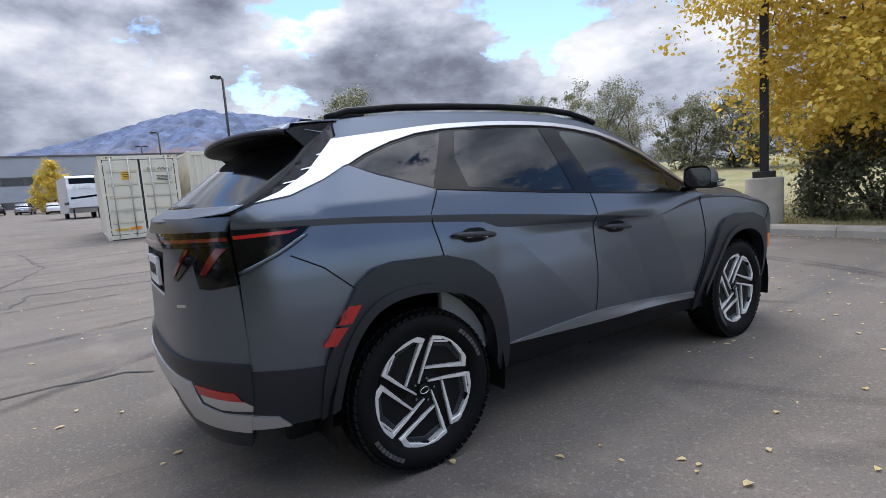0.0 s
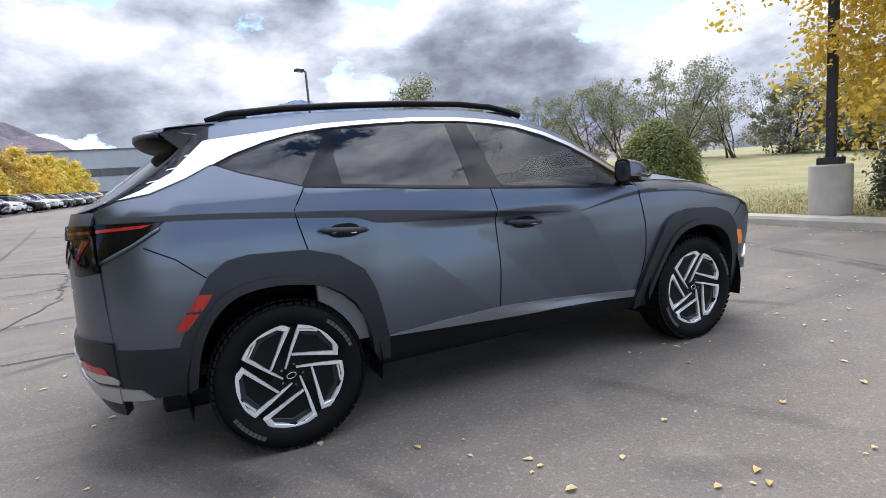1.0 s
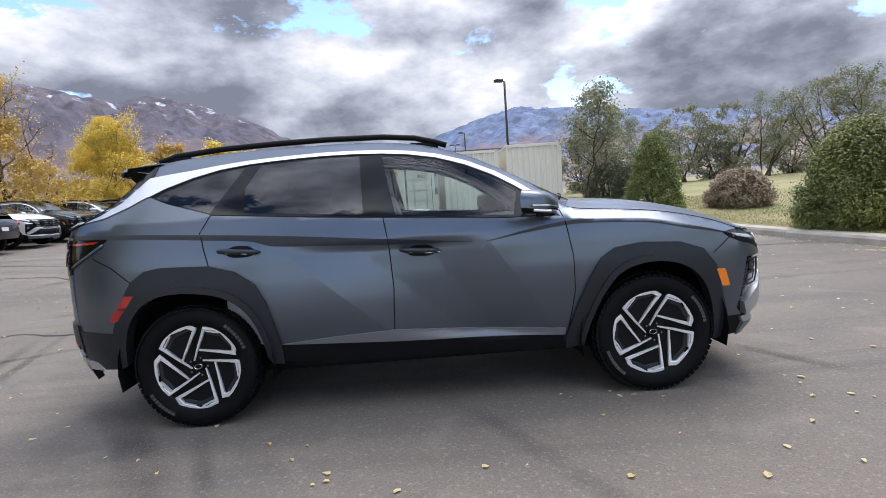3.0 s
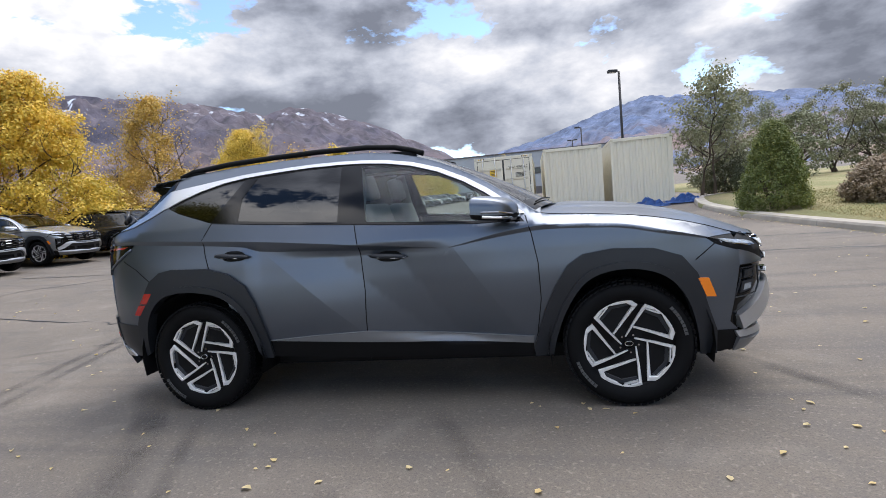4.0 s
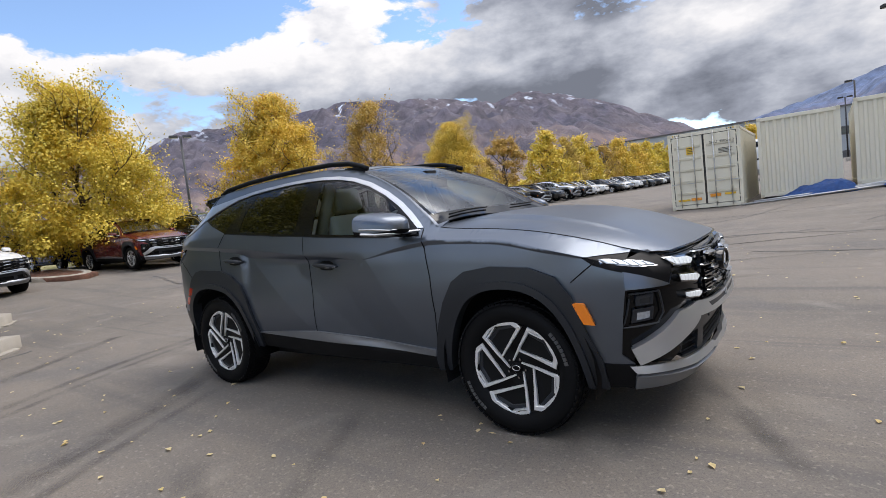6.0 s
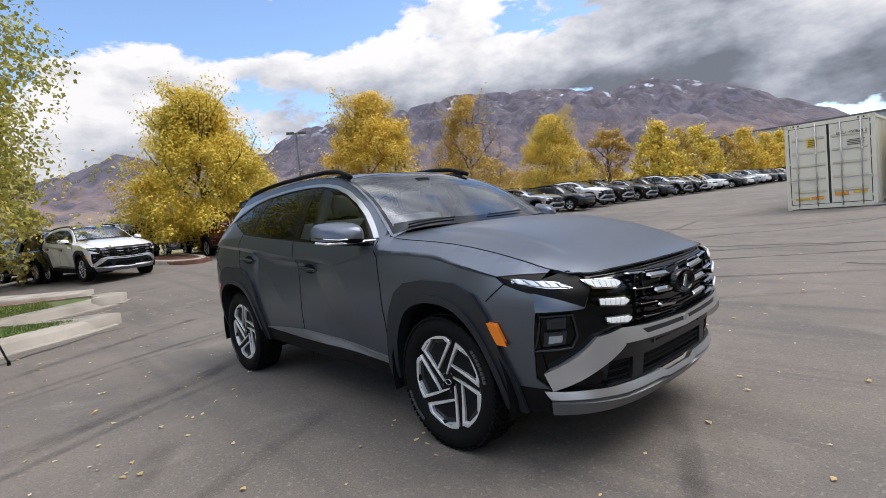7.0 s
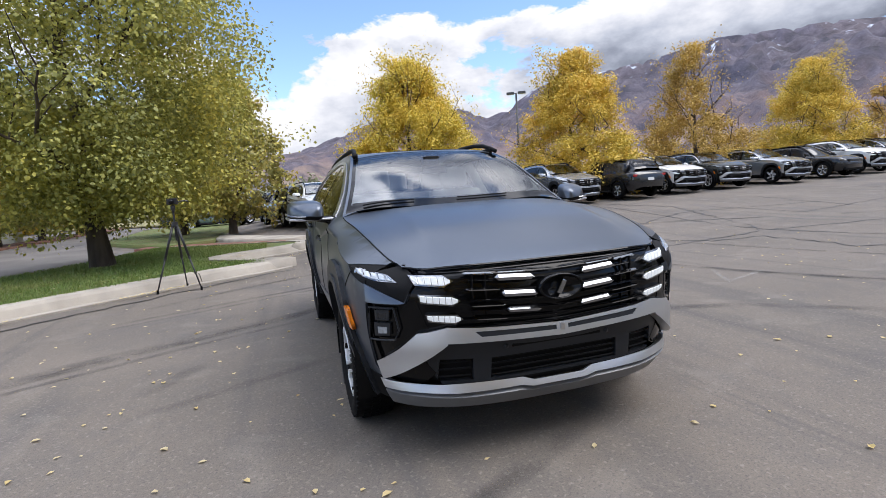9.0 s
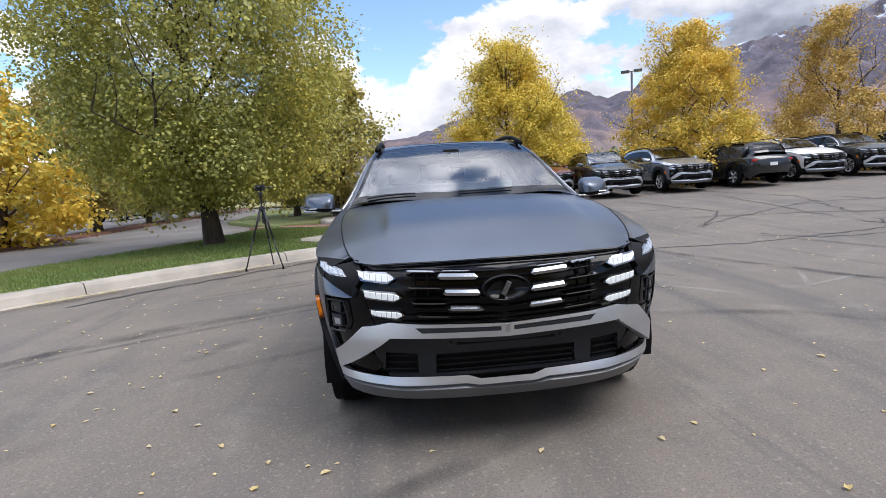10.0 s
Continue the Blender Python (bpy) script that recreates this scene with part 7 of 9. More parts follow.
    for k in range(5):
        rot = Matrix.Rotation(2 * math.pi * k / 5, 4, "Y")

        def turned(pts):
            return [((rot @ Vector((x, 0, z))).x, (rot @ Vector((x, 0, z))).z) for x, z in pts]
        # a dark spoke; the opening beside it is edged with machined metal
        b = bmesh.new()
        strip(b, turned([(0.040, -0.02), (0.066, -0.10), (0.068, -0.250)]), [0.05, 0.058, 0.062], -0.078, -0.040)
        sp = part("spoke", b, M_WHEEL, rim, "black spoke with machined edges")
        for line, width, y0 in (([(0.036, -0.022), (0.040, -0.12), (0.040, -0.244)], [0.009, 0.014, 0.020], -0.090),
                                ([(0.046, -0.236), (-0.010, -0.247)], [0.020, 0.018], -0.0915), ([(0.030, -0.222), (-0.050, -0.238)], [0.009, 0.009], -0.089),
                                ([(-0.004, -0.250), (-0.066, -0.248), (-0.166, -0.192)], [0.016, 0.021, 0.027], -0.0905),
                                ([(-0.157, -0.206), (-0.172, -0.150)], [0.034, 0.024], -0.092),
                                ([(-0.184, -0.153), (-0.08, -0.126), (0.030, -0.096)], [0.022, 0.016, 0.011], -0.089)):
            b = bmesh.new()
            strip(b, turned(line), width, y0, -0.070)
            part("machined_edge", b, M_MACHINED, sp, "bright machined edge")
        b = bmesh.new()
        strip(b, turned([(-0.155, -0.178), (-0.062, -0.226), (0.028, -0.212)]), [0.03, 0.03, 0.03], -0.070, -0.045)
        part("inner_ledge", b, M_CLAD, sp)
        b = bmesh.new()
        a = rot @ Vector((0.027, 0, 0.047))
        add_lathe(b, [(0.0, 0.012), (0.006, 0.012), (0.008, 0.0)], 10, Matrix.Translation((a.x, -0.064, a.z)) @ pose(0, 0, 0, 90, 0, 0))
        part("wheel_nut", b, M_DARKCHROME, rim)
    hub = part("hub_cap", lathe([(0.0, 0.010), (0.026, 0.009), (0.031, 0.003), (0.034, -0.02), (0.055, -0.028), (0.06, -0.04)], 28, pose(0, -0.070, 0, 90, 0, 0)), M_WHEEL, rim, "dark hub cap", True)
    b = bmesh.new()
    add_lathe(b, [(0.020, 0.0), (0.0225, 0.002), (0.025, 0.0)], 24, pose(0, -0.0805, 0, 90, 0, 0) @ Matrix.Diagonal((1, 0.62, 1, 1)))
    part("hub_ring", b, M_BRIGHT, hub)
    return w


def cabin(car):
    """What shows through the glass: seats, dashboard, wheel, floor and lining."""
    part("cabin_floor", box((-1.95, -0.78, 0.42), (1.0, 0.78, 0.47)), M_SILL, car)
    part("underbody", box((-1.95, -0.70, 0.24), (1.95, 0.70, 0.34), None, 0.03), M_SILL, car, "black underbody")
    for s in (-1, 1):
        part("door_lining", box((-1.2, s * 0.80 - 0.02, 0.45), (0.85, s * 0.80 + 0.02, 1.10), None, 0.01), M_DASH, car)
        for x in (-1.3775, 1.3775):
            b = bmesh.new()
            rows = []
            for i in range(17):
                a = math.pi * (-0.08 + 1.16 * i / 16)
                rows.append([b.verts.new((x + 0.455 * math.cos(a), s * y, 0.365 + 0.455 * math.sin(a))) for y in (0.66, 0.925)])
            for p, q in zip(rows, rows[1:]):
                b.faces.new((p[0], p[1], q[1], q[0]))
            b.faces.new([r[0] for r in rows])
            part("wheel_housing", b, M_SILL, car, "", True)

    def seat(x, y, wide, pale=True):
        st = empty("seat")
        st.parent = car
        b = bmesh.new()
        add_box(b, (x - 0.02, y - wide / 2, 0.58), (x + 0.50, y + wide / 2, 0.74), None, 0.05)
        part("cushion", b, M_SEAT, st, "", True)
        b = bmesh.new()
        add_box(b, (-0.07, -wide / 2, 0.0), (0.07, wide / 2, 0.62), Matrix.Translation((x, y, 0.70)) @ Matrix.Rotation(-0.28, 4, "Y"), 0.05)
        part("backrest", b, M_SEAT, st, "", True)
        for hy in ([0.0] if wide < 0.8 else [-0.42, 0.0, 0.42]):
            b = bmesh.new()
            add_box(b, (-0.05, -0.13, 0.65), (0.04, 0.13, 0.83), Matrix.Translation((x, y + hy, 0.70)) @ Matrix.Rotation(-0.24, 4, "Y"), 0.04)
            part("headrest", b, M_SEAT, st, "", True)
    seat(-0.10, -0.37, 0.50)
    seat(-0.10, 0.37, 0.50)
    seat(-0.98, 0.0, 1.25)
    b = bmesh.new()
    rows = []
    for y in map(float, np.linspace(-0.78, 0.78, 17)):
        rows.append([b.verts.new(p) for p in ((0.92, y, 1.10), (0.75, y, 1.115), (0.55, y, 1.10), (0.50, y, 1.06), (0.56, y, 0.90), (0.70, y, 0.70))])
    for p, q in zip(rows, rows[1:]):
        for k in range(5):
            b.faces.new((p[k], q[k], q[k + 1], p[k + 1]))
    part("dashboard", b, M_DASH, car, "grey dashboard", True)
    b = bmesh.new()
    m = pose(0.42, 0.37, 1.0, 0, -62, 0)
    ring = [m @ Vector((0.18 * math.cos(a), 0.18 * math.sin(a), 0)) for a in np.linspace(0, 2 * math.pi, 33)]
    add_tube(b, ring, 0.015, 8, False)
    for a in (0.3, 3.1, 4.7):
        add_tube(b, [m @ Vector((0, 0, -0.02)), m @ Vector((0.18 * math.cos(a), 0.18 * math.sin(a), 0))], 0.014, 6)
    part("steering_wheel", b, M_SILL, car, "", True)
    b = bmesh.new()
    add_box(b, (0.36, -0.10, 1.43), (0.375, 0.10, 1.49), None, 0.006)
    part("cabin_mirror", b, M_SILL, car)
    for s in (-1, 1):
        part("roof_lining", box((-1.6, min(s * 0.47, s * 0.57), 1.580), (0.0, max(s * 0.47, s * 0.57), 1.587)), M_SEAT, car)
    for s in (-1, 1):
        part("pillar_lining", tube([(-0.28, s * 0.52, 1.53), (-0.25, s * 0.72, 1.12)], 0.045, 8), M_SEAT, car, "", True)
        part("pillar_lining", tube([(-1.15, s * 0.52, 1.50), (-1.3, s * 0.68, 1.22)], 0.06, 8), M_SEAT, car, "", True)


def hero_car():
    car = empty("sport_utility_vehicle")
    tagged(car, "dark matte grey sport utility vehicle with lit running lamps", "car")
    for s in (-1, 1):
        flank(car, s)
    top_panels(car)
    front_face(car)
    rear_face(car)
    cabin(car)
    w = wheel()
    w.parent = car
    w.matrix_basis = pose(1.3775, -0.814, 0.366) @ Matrix.Rotation(-0.04, 4, "Y")
    for x, s, a in ((-1.3775, -1, -0.21), (1.3775, 1, 0.2), (-1.3775, 1, 0.6)):
        c = copy_thing(w, Matrix.Translation((x, s * 0.814, 0.366)) @ (Matrix.Rotation(math.pi, 4, "Z") if s > 0 else Matrix()) @ Matrix.Rotation(a, 4, "Y"))
    return car


hero_car()


# ---- shipping containers ----
def corrugated(x0, x1, z0, z1, pitch, depth):
    """A wall of pressed steel in the x-z plane: trapezoid waves."""
    bm = bmesh.new()
    n = max(2, round((x1 - x0) / pitch))
    p = (x1 - x0) / n
    line = []
    for i in range(n):
        a = x0 + i * p
        line += [(a, 0), (a + 0.30 * p, 0), (a + 0.45 * p, depth), (a + 0.85 * p, depth)]
    line.append((x1, 0))
    lo = [bm.verts.new((a, d, z0)) for a, d in line]
    hi = [bm.verts.new((a, d, z1)) for a, d in line]
    for i in range(len(line) - 1):
        bm.faces.new((lo[i], lo[i + 1], hi[i + 1], hi[i]))
    return bm


def text_mark(words, size, mat, parent, m, name="lettering"):
    cu = bpy.data.curves.new(name, "FONT")
    cu.body, cu.size, cu.extrude, cu.align_x, cu.align_y = words, size, 0.001, "CENTER", "CENTER"
    cu.materials.append(mat)
    ob = new(name, cu)
    ob.parent = parent
    ob.matrix_basis = m
    return ob


def shipping_container(label):
    """A twenty-foot high cube: door end towards -y, blank corrugated end towards +y."""
    W, L, H = 2.44, 6.06, 2.90
    c = empty("shipping_container")
    hw = W / 2
    fr = bmesh.new()
    for x in (-hw, hw - 0.11):
        for y in (0, L - 0.11):
            add_box(fr, (x, y, 0.0), (x + 0.11, y + 0.11, H), None, 0.008)
        add_box(fr, (x + 0.015, 0.1, H - 0.10), (x + 0.095, L - 0.1, H - 0.005), None, 0.006)
        add_box(fr, (x + 0.015, 0.1, 0.03), (x + 0.095, L - 0.1, 0.17), None, 0.006)
    for y in (0.0, L - 0.09):
        add_box(fr, (-hw + 0.1, y, H - 0.13), (hw - 0.1, y + 0.09, H - 0.005), None, 0.006)
        add_box(fr, (-hw + 0.1, y, 0.03), (hw - 0.1, y + 0.09, 0.17), None, 0.006)
    part("frame", fr, M_CREAM, c)
    for x in (-hw - 0.004, hw - 0.116):
        for y in (-0.004, L - 0.116):
            for z in (-0.004, H - 0.114):
                part("corner_casting", box((x, y, z), (x + 0.12, y + 0.12, z + 0.118), None, 0.012), M_CREAMDARK, c)
    for s in (-1, 1):
        b = corrugated(0.1, L - 0.1, 0.16, H - 0.10, 0.275, 0.035)
        bmesh.ops.transform(b, matrix=Matrix.Translation((s * (hw - 0.03), 0, 0)) @ (Matrix(((0, -s, 0, 0), (1, 0, 0, 0), (0, 0, 1, 0), (0, 0, 0, 1)))), verts=b.verts)
        part("side_wall", b, M_CREAM, c)
    b = corrugated(-hw + 0.1, hw - 0.1, 0.16, H - 0.12, 0.25, -0.042)
    bmesh.ops.transform(b, matrix=Matrix.Translation((0, L - 0.02, 0)), verts=b.verts)
    part("end_wall", b, M_CREAM, c)
    part("roof_panel", box((-hw + 0.05, 0.05, H - 0.05), (hw - 0.05, L - 0.05, H - 0.02)), M_CREAMDARK, c)
    part("floor_panel", box((-hw + 0.05, 0.05, 0.10), (hw - 0.05, L - 0.05, 0.15)), M_DARKSTEEL, c)
    for s in (-1, 1):
        door = empty("container_door")
        door.parent = c
        x0, x1 = (-hw + 0.115, -0.012) if s < 0 else (0.012, hw - 0.115)
        part("seal", box((x0 - 0.005, 0.030, 0.17), (x1 + 0.005, 0.045, H - 0.13)), M_BLACK, door, "black rubber seal")
        part("leaf", box((x0 + 0.022, 0.012, 0.19), (x1 - 0.022, 0.042, H - 0.15), None, 0.006), M_CREAM, door)
        for k in range(5):
            z = 0.56 + 0.44 * k
            bb = bmesh.new()
            add_box(bb, (x0 + 0.09, -0.010, z), (x1 - 0.09, 0.014, z + 0.09), None, 0.02)
            part("pressed_rib", bb, M_CREAMDARK, door)
        for t in (0.30, 0.78):
            xb = x0 + (x1 - x0) * (t if s > 0 else 1 - t)
            part("locking_bar", tube([(xb, -0.035, 0.10), (xb, -0.035, H - 0.06)], 0.017, 8), M_GALV, door, "galvanised locking bar", True)
            for z in (0.24, 0.75, 1.25, 1.85, 2.45, 2.70):
                part("bar_bracket", box((xb - 0.035, -0.05, z), (xb + 0.035, 0.012, z + 0.05), None, 0.006), M_CREAM, door)
            part("door_handle", box((xb - (0.02 if s > 0 else 0.30), -0.066, 0.98), (xb + (0.30 if s > 0 else 0.02), -0.045, 1.01), None, 0.004), M_GALV, door, "steel door handle")
        for z in (0.35, 0.95, 1.55, 2.15, 2.6):
            xh = -hw + 0.06 if s < 0 else hw - 0.16
            part("hinge", box((xh, -0.012, z), (xh + 0.10, 0.02, z + 0.06), None, 0.005), M_CREAM, door)
        mk = [(x0 + 0.12, 0.33, 0.42, 0.07, M_YELLOWSIGN), (x0 + 0.58, 0.33, 0.36, 0.10, M_ORANGESIGN)] if s < 0 else [(x0 + 0.12, 0.42, 0.36, 0.11, M_ORANGESIGN), (x0 + 0.60, 0.46, 0.36, 0.07, M_YELLOWSIGN)]
        for xa, z, w, h, m in mk:
            part("warning_sticker", box((xa, -0.0125, z), (xa + w, -0.004, z + h)), m, door, "yellow warning sticker")
        if s < 0:
            st = part("notice_sticker", box((x0 + 0.52, -0.013, 2.08), (x0 + 0.80, -0.006, 2.36)), M_YELLOWSIGN, door, "square yellow notice with dark lines of print")
            for k in range(4):
                part("print_line", box((x0 + 0.56, -0.0145, 2.12 + 0.06 * k), (x0 + 0.76, -0.0125, 2.145 + 0.06 * k)), M_BLACK, st)
        else:
            text_mark("SJCU  450525 2", 0.125, M_BLACK, door, pose(0.62, -0.012, 2.42, 90, 0, 0))
            for k in range(4):
                part("print_line", box((0.50, -0.006, 2.16 - 0.05 * k), (0.95 - 0.06 * (k % 2), 0.0125, 2.175 - 0.05 * k)), M_BLACK, door)
        for k in range(4):
            part("hazard_stripe", box((s * (hw - 0.20 - 0.07 * k) - 0.02, -0.004, H - 0.085), (s * (hw - 0.20 - 0.07 * k) + 0.02, -0.001, H - 0.03), None), M_YELLOWSIGN if k % 2 == 0 else M_BLACK, door)
    return tagged(c, label, "container", "shipping containers")


def containers():
    a = shipping_container("cream shipping container with closed doors and yellow stickers")
    a.matrix_basis = pose(-0.66, 18.5, rise(-0.66, 18.5), 0, 0, 0)
    for x, y, t in ((2.25, 19.3, 1.5), (5.05, 19.3, -1)):
        z = rise(x, y + 1)
        c = copy_thing(a, pose(x, y, z, 0, 0, 180 + t) @ Matrix.Translation((0, -6.06, 0)))
        tagged(c, "cream shipping container with its corrugated blank end outwards")


containers()


def tarps():
    """Blue sheeting and aluminium poles dumped before the containers."""
    rng = np.random.default_rng(12)

    def heap(cx, cy, lx, ly, h, seed, label, lean=0.0, turn=0.0):
        bm = bmesh.new()
        n = 22
        vs = []
        for j in range(n + 1):
            row = []
            for i in range(n + 1):
                u, v = i / n * 2 - 1, j / n * 2 - 1
                m = (1 - abs(u) ** 3) * (1 - abs(v) ** 3)
                f = noise.fractal(Vector((u * 2.2 + seed, v * 2.2, 0.7)), 1.0, 2.0, 4)
                row.append(bm.verts.new((u * lx / 2, v * ly / 2, max(0.012, h * m * (0.7 + 0.75 * f) + lean * (u + 1) / 2 * m))))
            vs.append(row)
        for j in range(n):
            for i in range(n):
                bm.faces.new((vs[j][i], vs[j][i + 1], vs[j + 1][i + 1], vs[j + 1][i]))
        bmesh.ops.solidify(bm, geom=bm.faces[:], thickness=-0.012)
        ob = part("blue_tarpaulin", bm, M_TARP, None)
        ob.matrix_basis = pose(cx, cy, rise(cx, cy) + 0.012, 0, 0, turn)
        return tagged(ob, label, "tarpaulin", "tarpaulins by the containers")
    heap(2.75, 18.6, 2.3, 1.1, 0.16, 3, "blue tarpaulin slumped against a container", 0.55)
    heap(5.1, 18.5, 1.5, 1.0, 0.34, 9, "crumpled heap of folded blue tarpaulin", 0.0, 8)
    heap(6.4, 18.6, 1.5, 0.9, 0.34, 15, "crumpled heap of folded blue tarpaulin with dark folds", 0.0, -10)
    bm = bmesh.new()
    for i, (x0, y0, x1, y1, up) in enumerate(((0.5, 17.9, 4.6, 18.5, 0.04), (0.9, 18.0, 4.9, 18.3, 0.09), (1.3, 17.8, 5.3, 18.25, 0.05), (3.2, 18.2, 6.9, 19.0, 0.13), (3.4, 18.0, 7.0, 18.75, 0.06))):
        b = tube([(x0, y0, rise(x0, y0) + up), (x1, y1, rise(x1, y1) + up + 0.02)], 0.035, 8)
        ob = tagged(part("aluminium_pole", b, M_GALV, None, "", True), "long aluminium tent pole lying on the asphalt", "pole", "tent poles")


tarps()


# ---- lamps ----
def street_lamp(x, y, top_z, heads, label, mat=None, turn=0.0):
    mat = mat or M_DARKSTEEL
    la = empty("street_lamp")
    z0 = rise(x, y)
    h = top_z - z0
    b = bmesh.new()
    add_tube(b, [(0, 0, -0.05), (0, 0, h)], [0.11, 0.085], 10)
    part("pole", b, mat, la, "", True)
    part("base", lathe([(0.26, -0.02), (0.26, 0.55), (0.24, 0.6), (0.0, 0.6)], 20), M_CONCRETE, la, "concrete footing")
    for k in range(heads):
        s = 1 if k == 0 else -1
        hd = empty("lamp_head")
        hd.parent = la
        b = bmesh.new()
        add_box(b, (0.18 * s if s > 0 else -0.85, -0.20, h - 0.06), (0.85 if s > 0 else -0.18, 0.20, h + 0.14), None, 0.03)
        part("housing", b, mat, hd)
        part("arm", tube([(0, 0, h + 0.03), (0.25 * s, 0, h + 0.03)], 0.03, 6), mat, hd)
        part("lens", box((0.26 * s if s > 0 else -0.76, -0.14, h - 0.075), (0.76 if s > 0 else -0.26, 0.14, h - 0.058)), M_GALV, hd)
    la.matrix_basis = pose(x, y, z0, 0, 0, turn)
    return tagged(la, label, "street lamp", "car park lamps")


M_POLEGREY = material("grey_lamp_paint", (0.07, 0.07, 0.07), rough=0.5, vary=0.08)
street_lamp(7.0, 37.7, 10.1, 1, "tall dark lamp pole with one box head", turn=200)
street_lamp(6.5, 71.0, 10.4, 1, "tall dark lamp pole far across the car park", turn=180)
street_lamp(6.4, 91.0, 10.8, 2, "tall dark lamp pole with two heads, far off", turn=0)
street_lamp(-39.7, 20.2, 9.7, 2, "dark grey lamp pole with two flat heads behind the trees", M_POLEGREY, 60)


def pedestal_lamp():
    la = empty("street_lamp")
    x, y = 8.16, 1.92
    part("pedestal", lathe([(0.315, -0.1), (0.315, 0.84), (0.30, 0.87), (0.0, 0.875)], 40), M_CONCRETE, la, "round concrete pedestal", True)
    pd = part("base_box", box((-0.165, -0.165, 0.868), (0.165, 0.165, 0.99), None, 0.012), M_DARKSTEEL, la, "dark steel base box")
    b = bmesh.new()
    add_box(b, (-0.066, -0.066, 0.98), (0.066, 0.066, 8.6), None, 0.012)
    part("pole", b, M_DARKSTEEL, la, "square dark steel pole")
    b = bmesh.new()
    add_box(b, (0.1, -0.2, 8.4), (0.9, 0.2, 8.6), None, 0.03)
    part("lamp_head", b, M_DARKSTEEL, la)
    for sx in (-1, 1):
        for sy in (-1, 1):
            part("anchor_bolt", lathe([(0.0, 0.03), (0.018, 0.03), (0.018, -0.01)], 6, Matrix.Translation((sx * 0.13, sy * 0.13, 0.99))), M_GALV, pd)
    la.matrix_basis = pose(x, y, rise(x, y) + 0.13, 0, 0, 12)
    tagged(la, "square dark lamp pole on a round concrete pedestal", "street lamp", "car park lamps")


pedestal_lamp()


def tripod():
    t = empty("tripod")
    feet = ((-4.49, -2.49), (-4.53, -3.12), (-5.06, -2.78))
    cx, cy = sum(f[0] for f in feet) / 3, sum(f[1] for f in feet) / 3
    for fx, fy in feet:
        lg = empty("leg")
        lg.parent = t
        top, foot = Vector((cx + (fx - cx) * 0.08, cy + (fy - cy) * 0.08, 1.05)), Vector((fx, fy, 0.03))
        part("upper_tube", tube([top, top.lerp(foot, 0.5)], [0.020, 0.018], 8), M_BLACK, lg, "", True)
        part("lower_tube", tube([top.lerp(foot, 0.48), foot], [0.013, 0.011], 8), M_BLACK, lg, "", True)
        for f in (0.5, 0.75):
            p = top.lerp(foot, f)
            part("clamp", tube([p, p.lerp(foot, 0.06)], 0.021, 8), M_DARKSTEEL, lg)
        part("rubber_foot", tube([foot + Vector((0, 0, 0.03)), foot + Vector((0, 0, -0.03))], [0.014, 0.02], 8), M_RUBBER, lg)
    part("spider", lathe([(0.0, 1.10), (0.045, 1.09), (0.05, 1.03), (0.0, 1.0)], 12, Matrix.Translation((cx, cy, 0))), M_BLACK, t)
    part("column", tube([(cx, cy, 0.80), (cx, cy, 1.28)], 0.014, 8), M_BLACK, t)
    part("ball_head", lathe([(0.0, 1.36), (0.03, 1.35), (0.035, 1.30), (0.022, 1.27), (0.022, 1.24), (0.0, 1.24)], 12, Matrix.Translation((cx, cy, 0))), M_DARKSTEEL, t, "", True)
    tagged(t, "black tripod standing on the asphalt by the kerb", "tripod")
    c = empty("camera_rig")
    b = bmesh.new()
    add_box(b, (cx - 0.05, cy - 0.075, 1.362), (cx + 0.04, cy + 0.075, 1.46), None, 0.012)
    part("camera_body", b, M_BLACK, c)
    part("lens", lathe([(0.0, 0.09), (0.03, 0.088), (0.034, 0.0)], 18, pose(cx + 0.04, cy, 1.41, 0, 90, 0)), M_GLOSS, c, "", True)
    part("grip_handle", tube([(cx - 0.02, cy + 0.07, 1.40), (cx - 0.05, cy + 0.17, 1.42), (cx - 0.06, cy + 0.22, 1.40)], 0.012, 6), M_BLACK, c)
    tagged(c, "small black camera mounted on a tripod", "camera")


tripod()


# ---- parked cars ----
def paint(name, color, metal=0.3, rough=0.22):
    return material(name, color, rough=rough, metal=metal, vary=0.03, coat=0.6, rough_vary=0.03)


PAINTS = {"white": paint("white_paint", (0.72, 0.72, 0.70), 0.0), "black": paint("black_paint", (0.010, 0.010, 0.011), 0.0), "silver": paint("silver_paint", (0.42, 0.44, 0.46), 0.7),
          "grey": paint("grey_paint", (0.13, 0.135, 0.14), 0.5), "dark green": paint("dark_green_paint", (0.022, 0.026, 0.022), 0.3), "red": paint("red_paint", (0.11, 0.009, 0.010), 0.3),
          "pale blue": paint("pale_blue_paint", (0.26, 0.33, 0.42), 0.6), "blue": paint("blue_paint", (0.03, 0.07, 0.2), 0.4)}


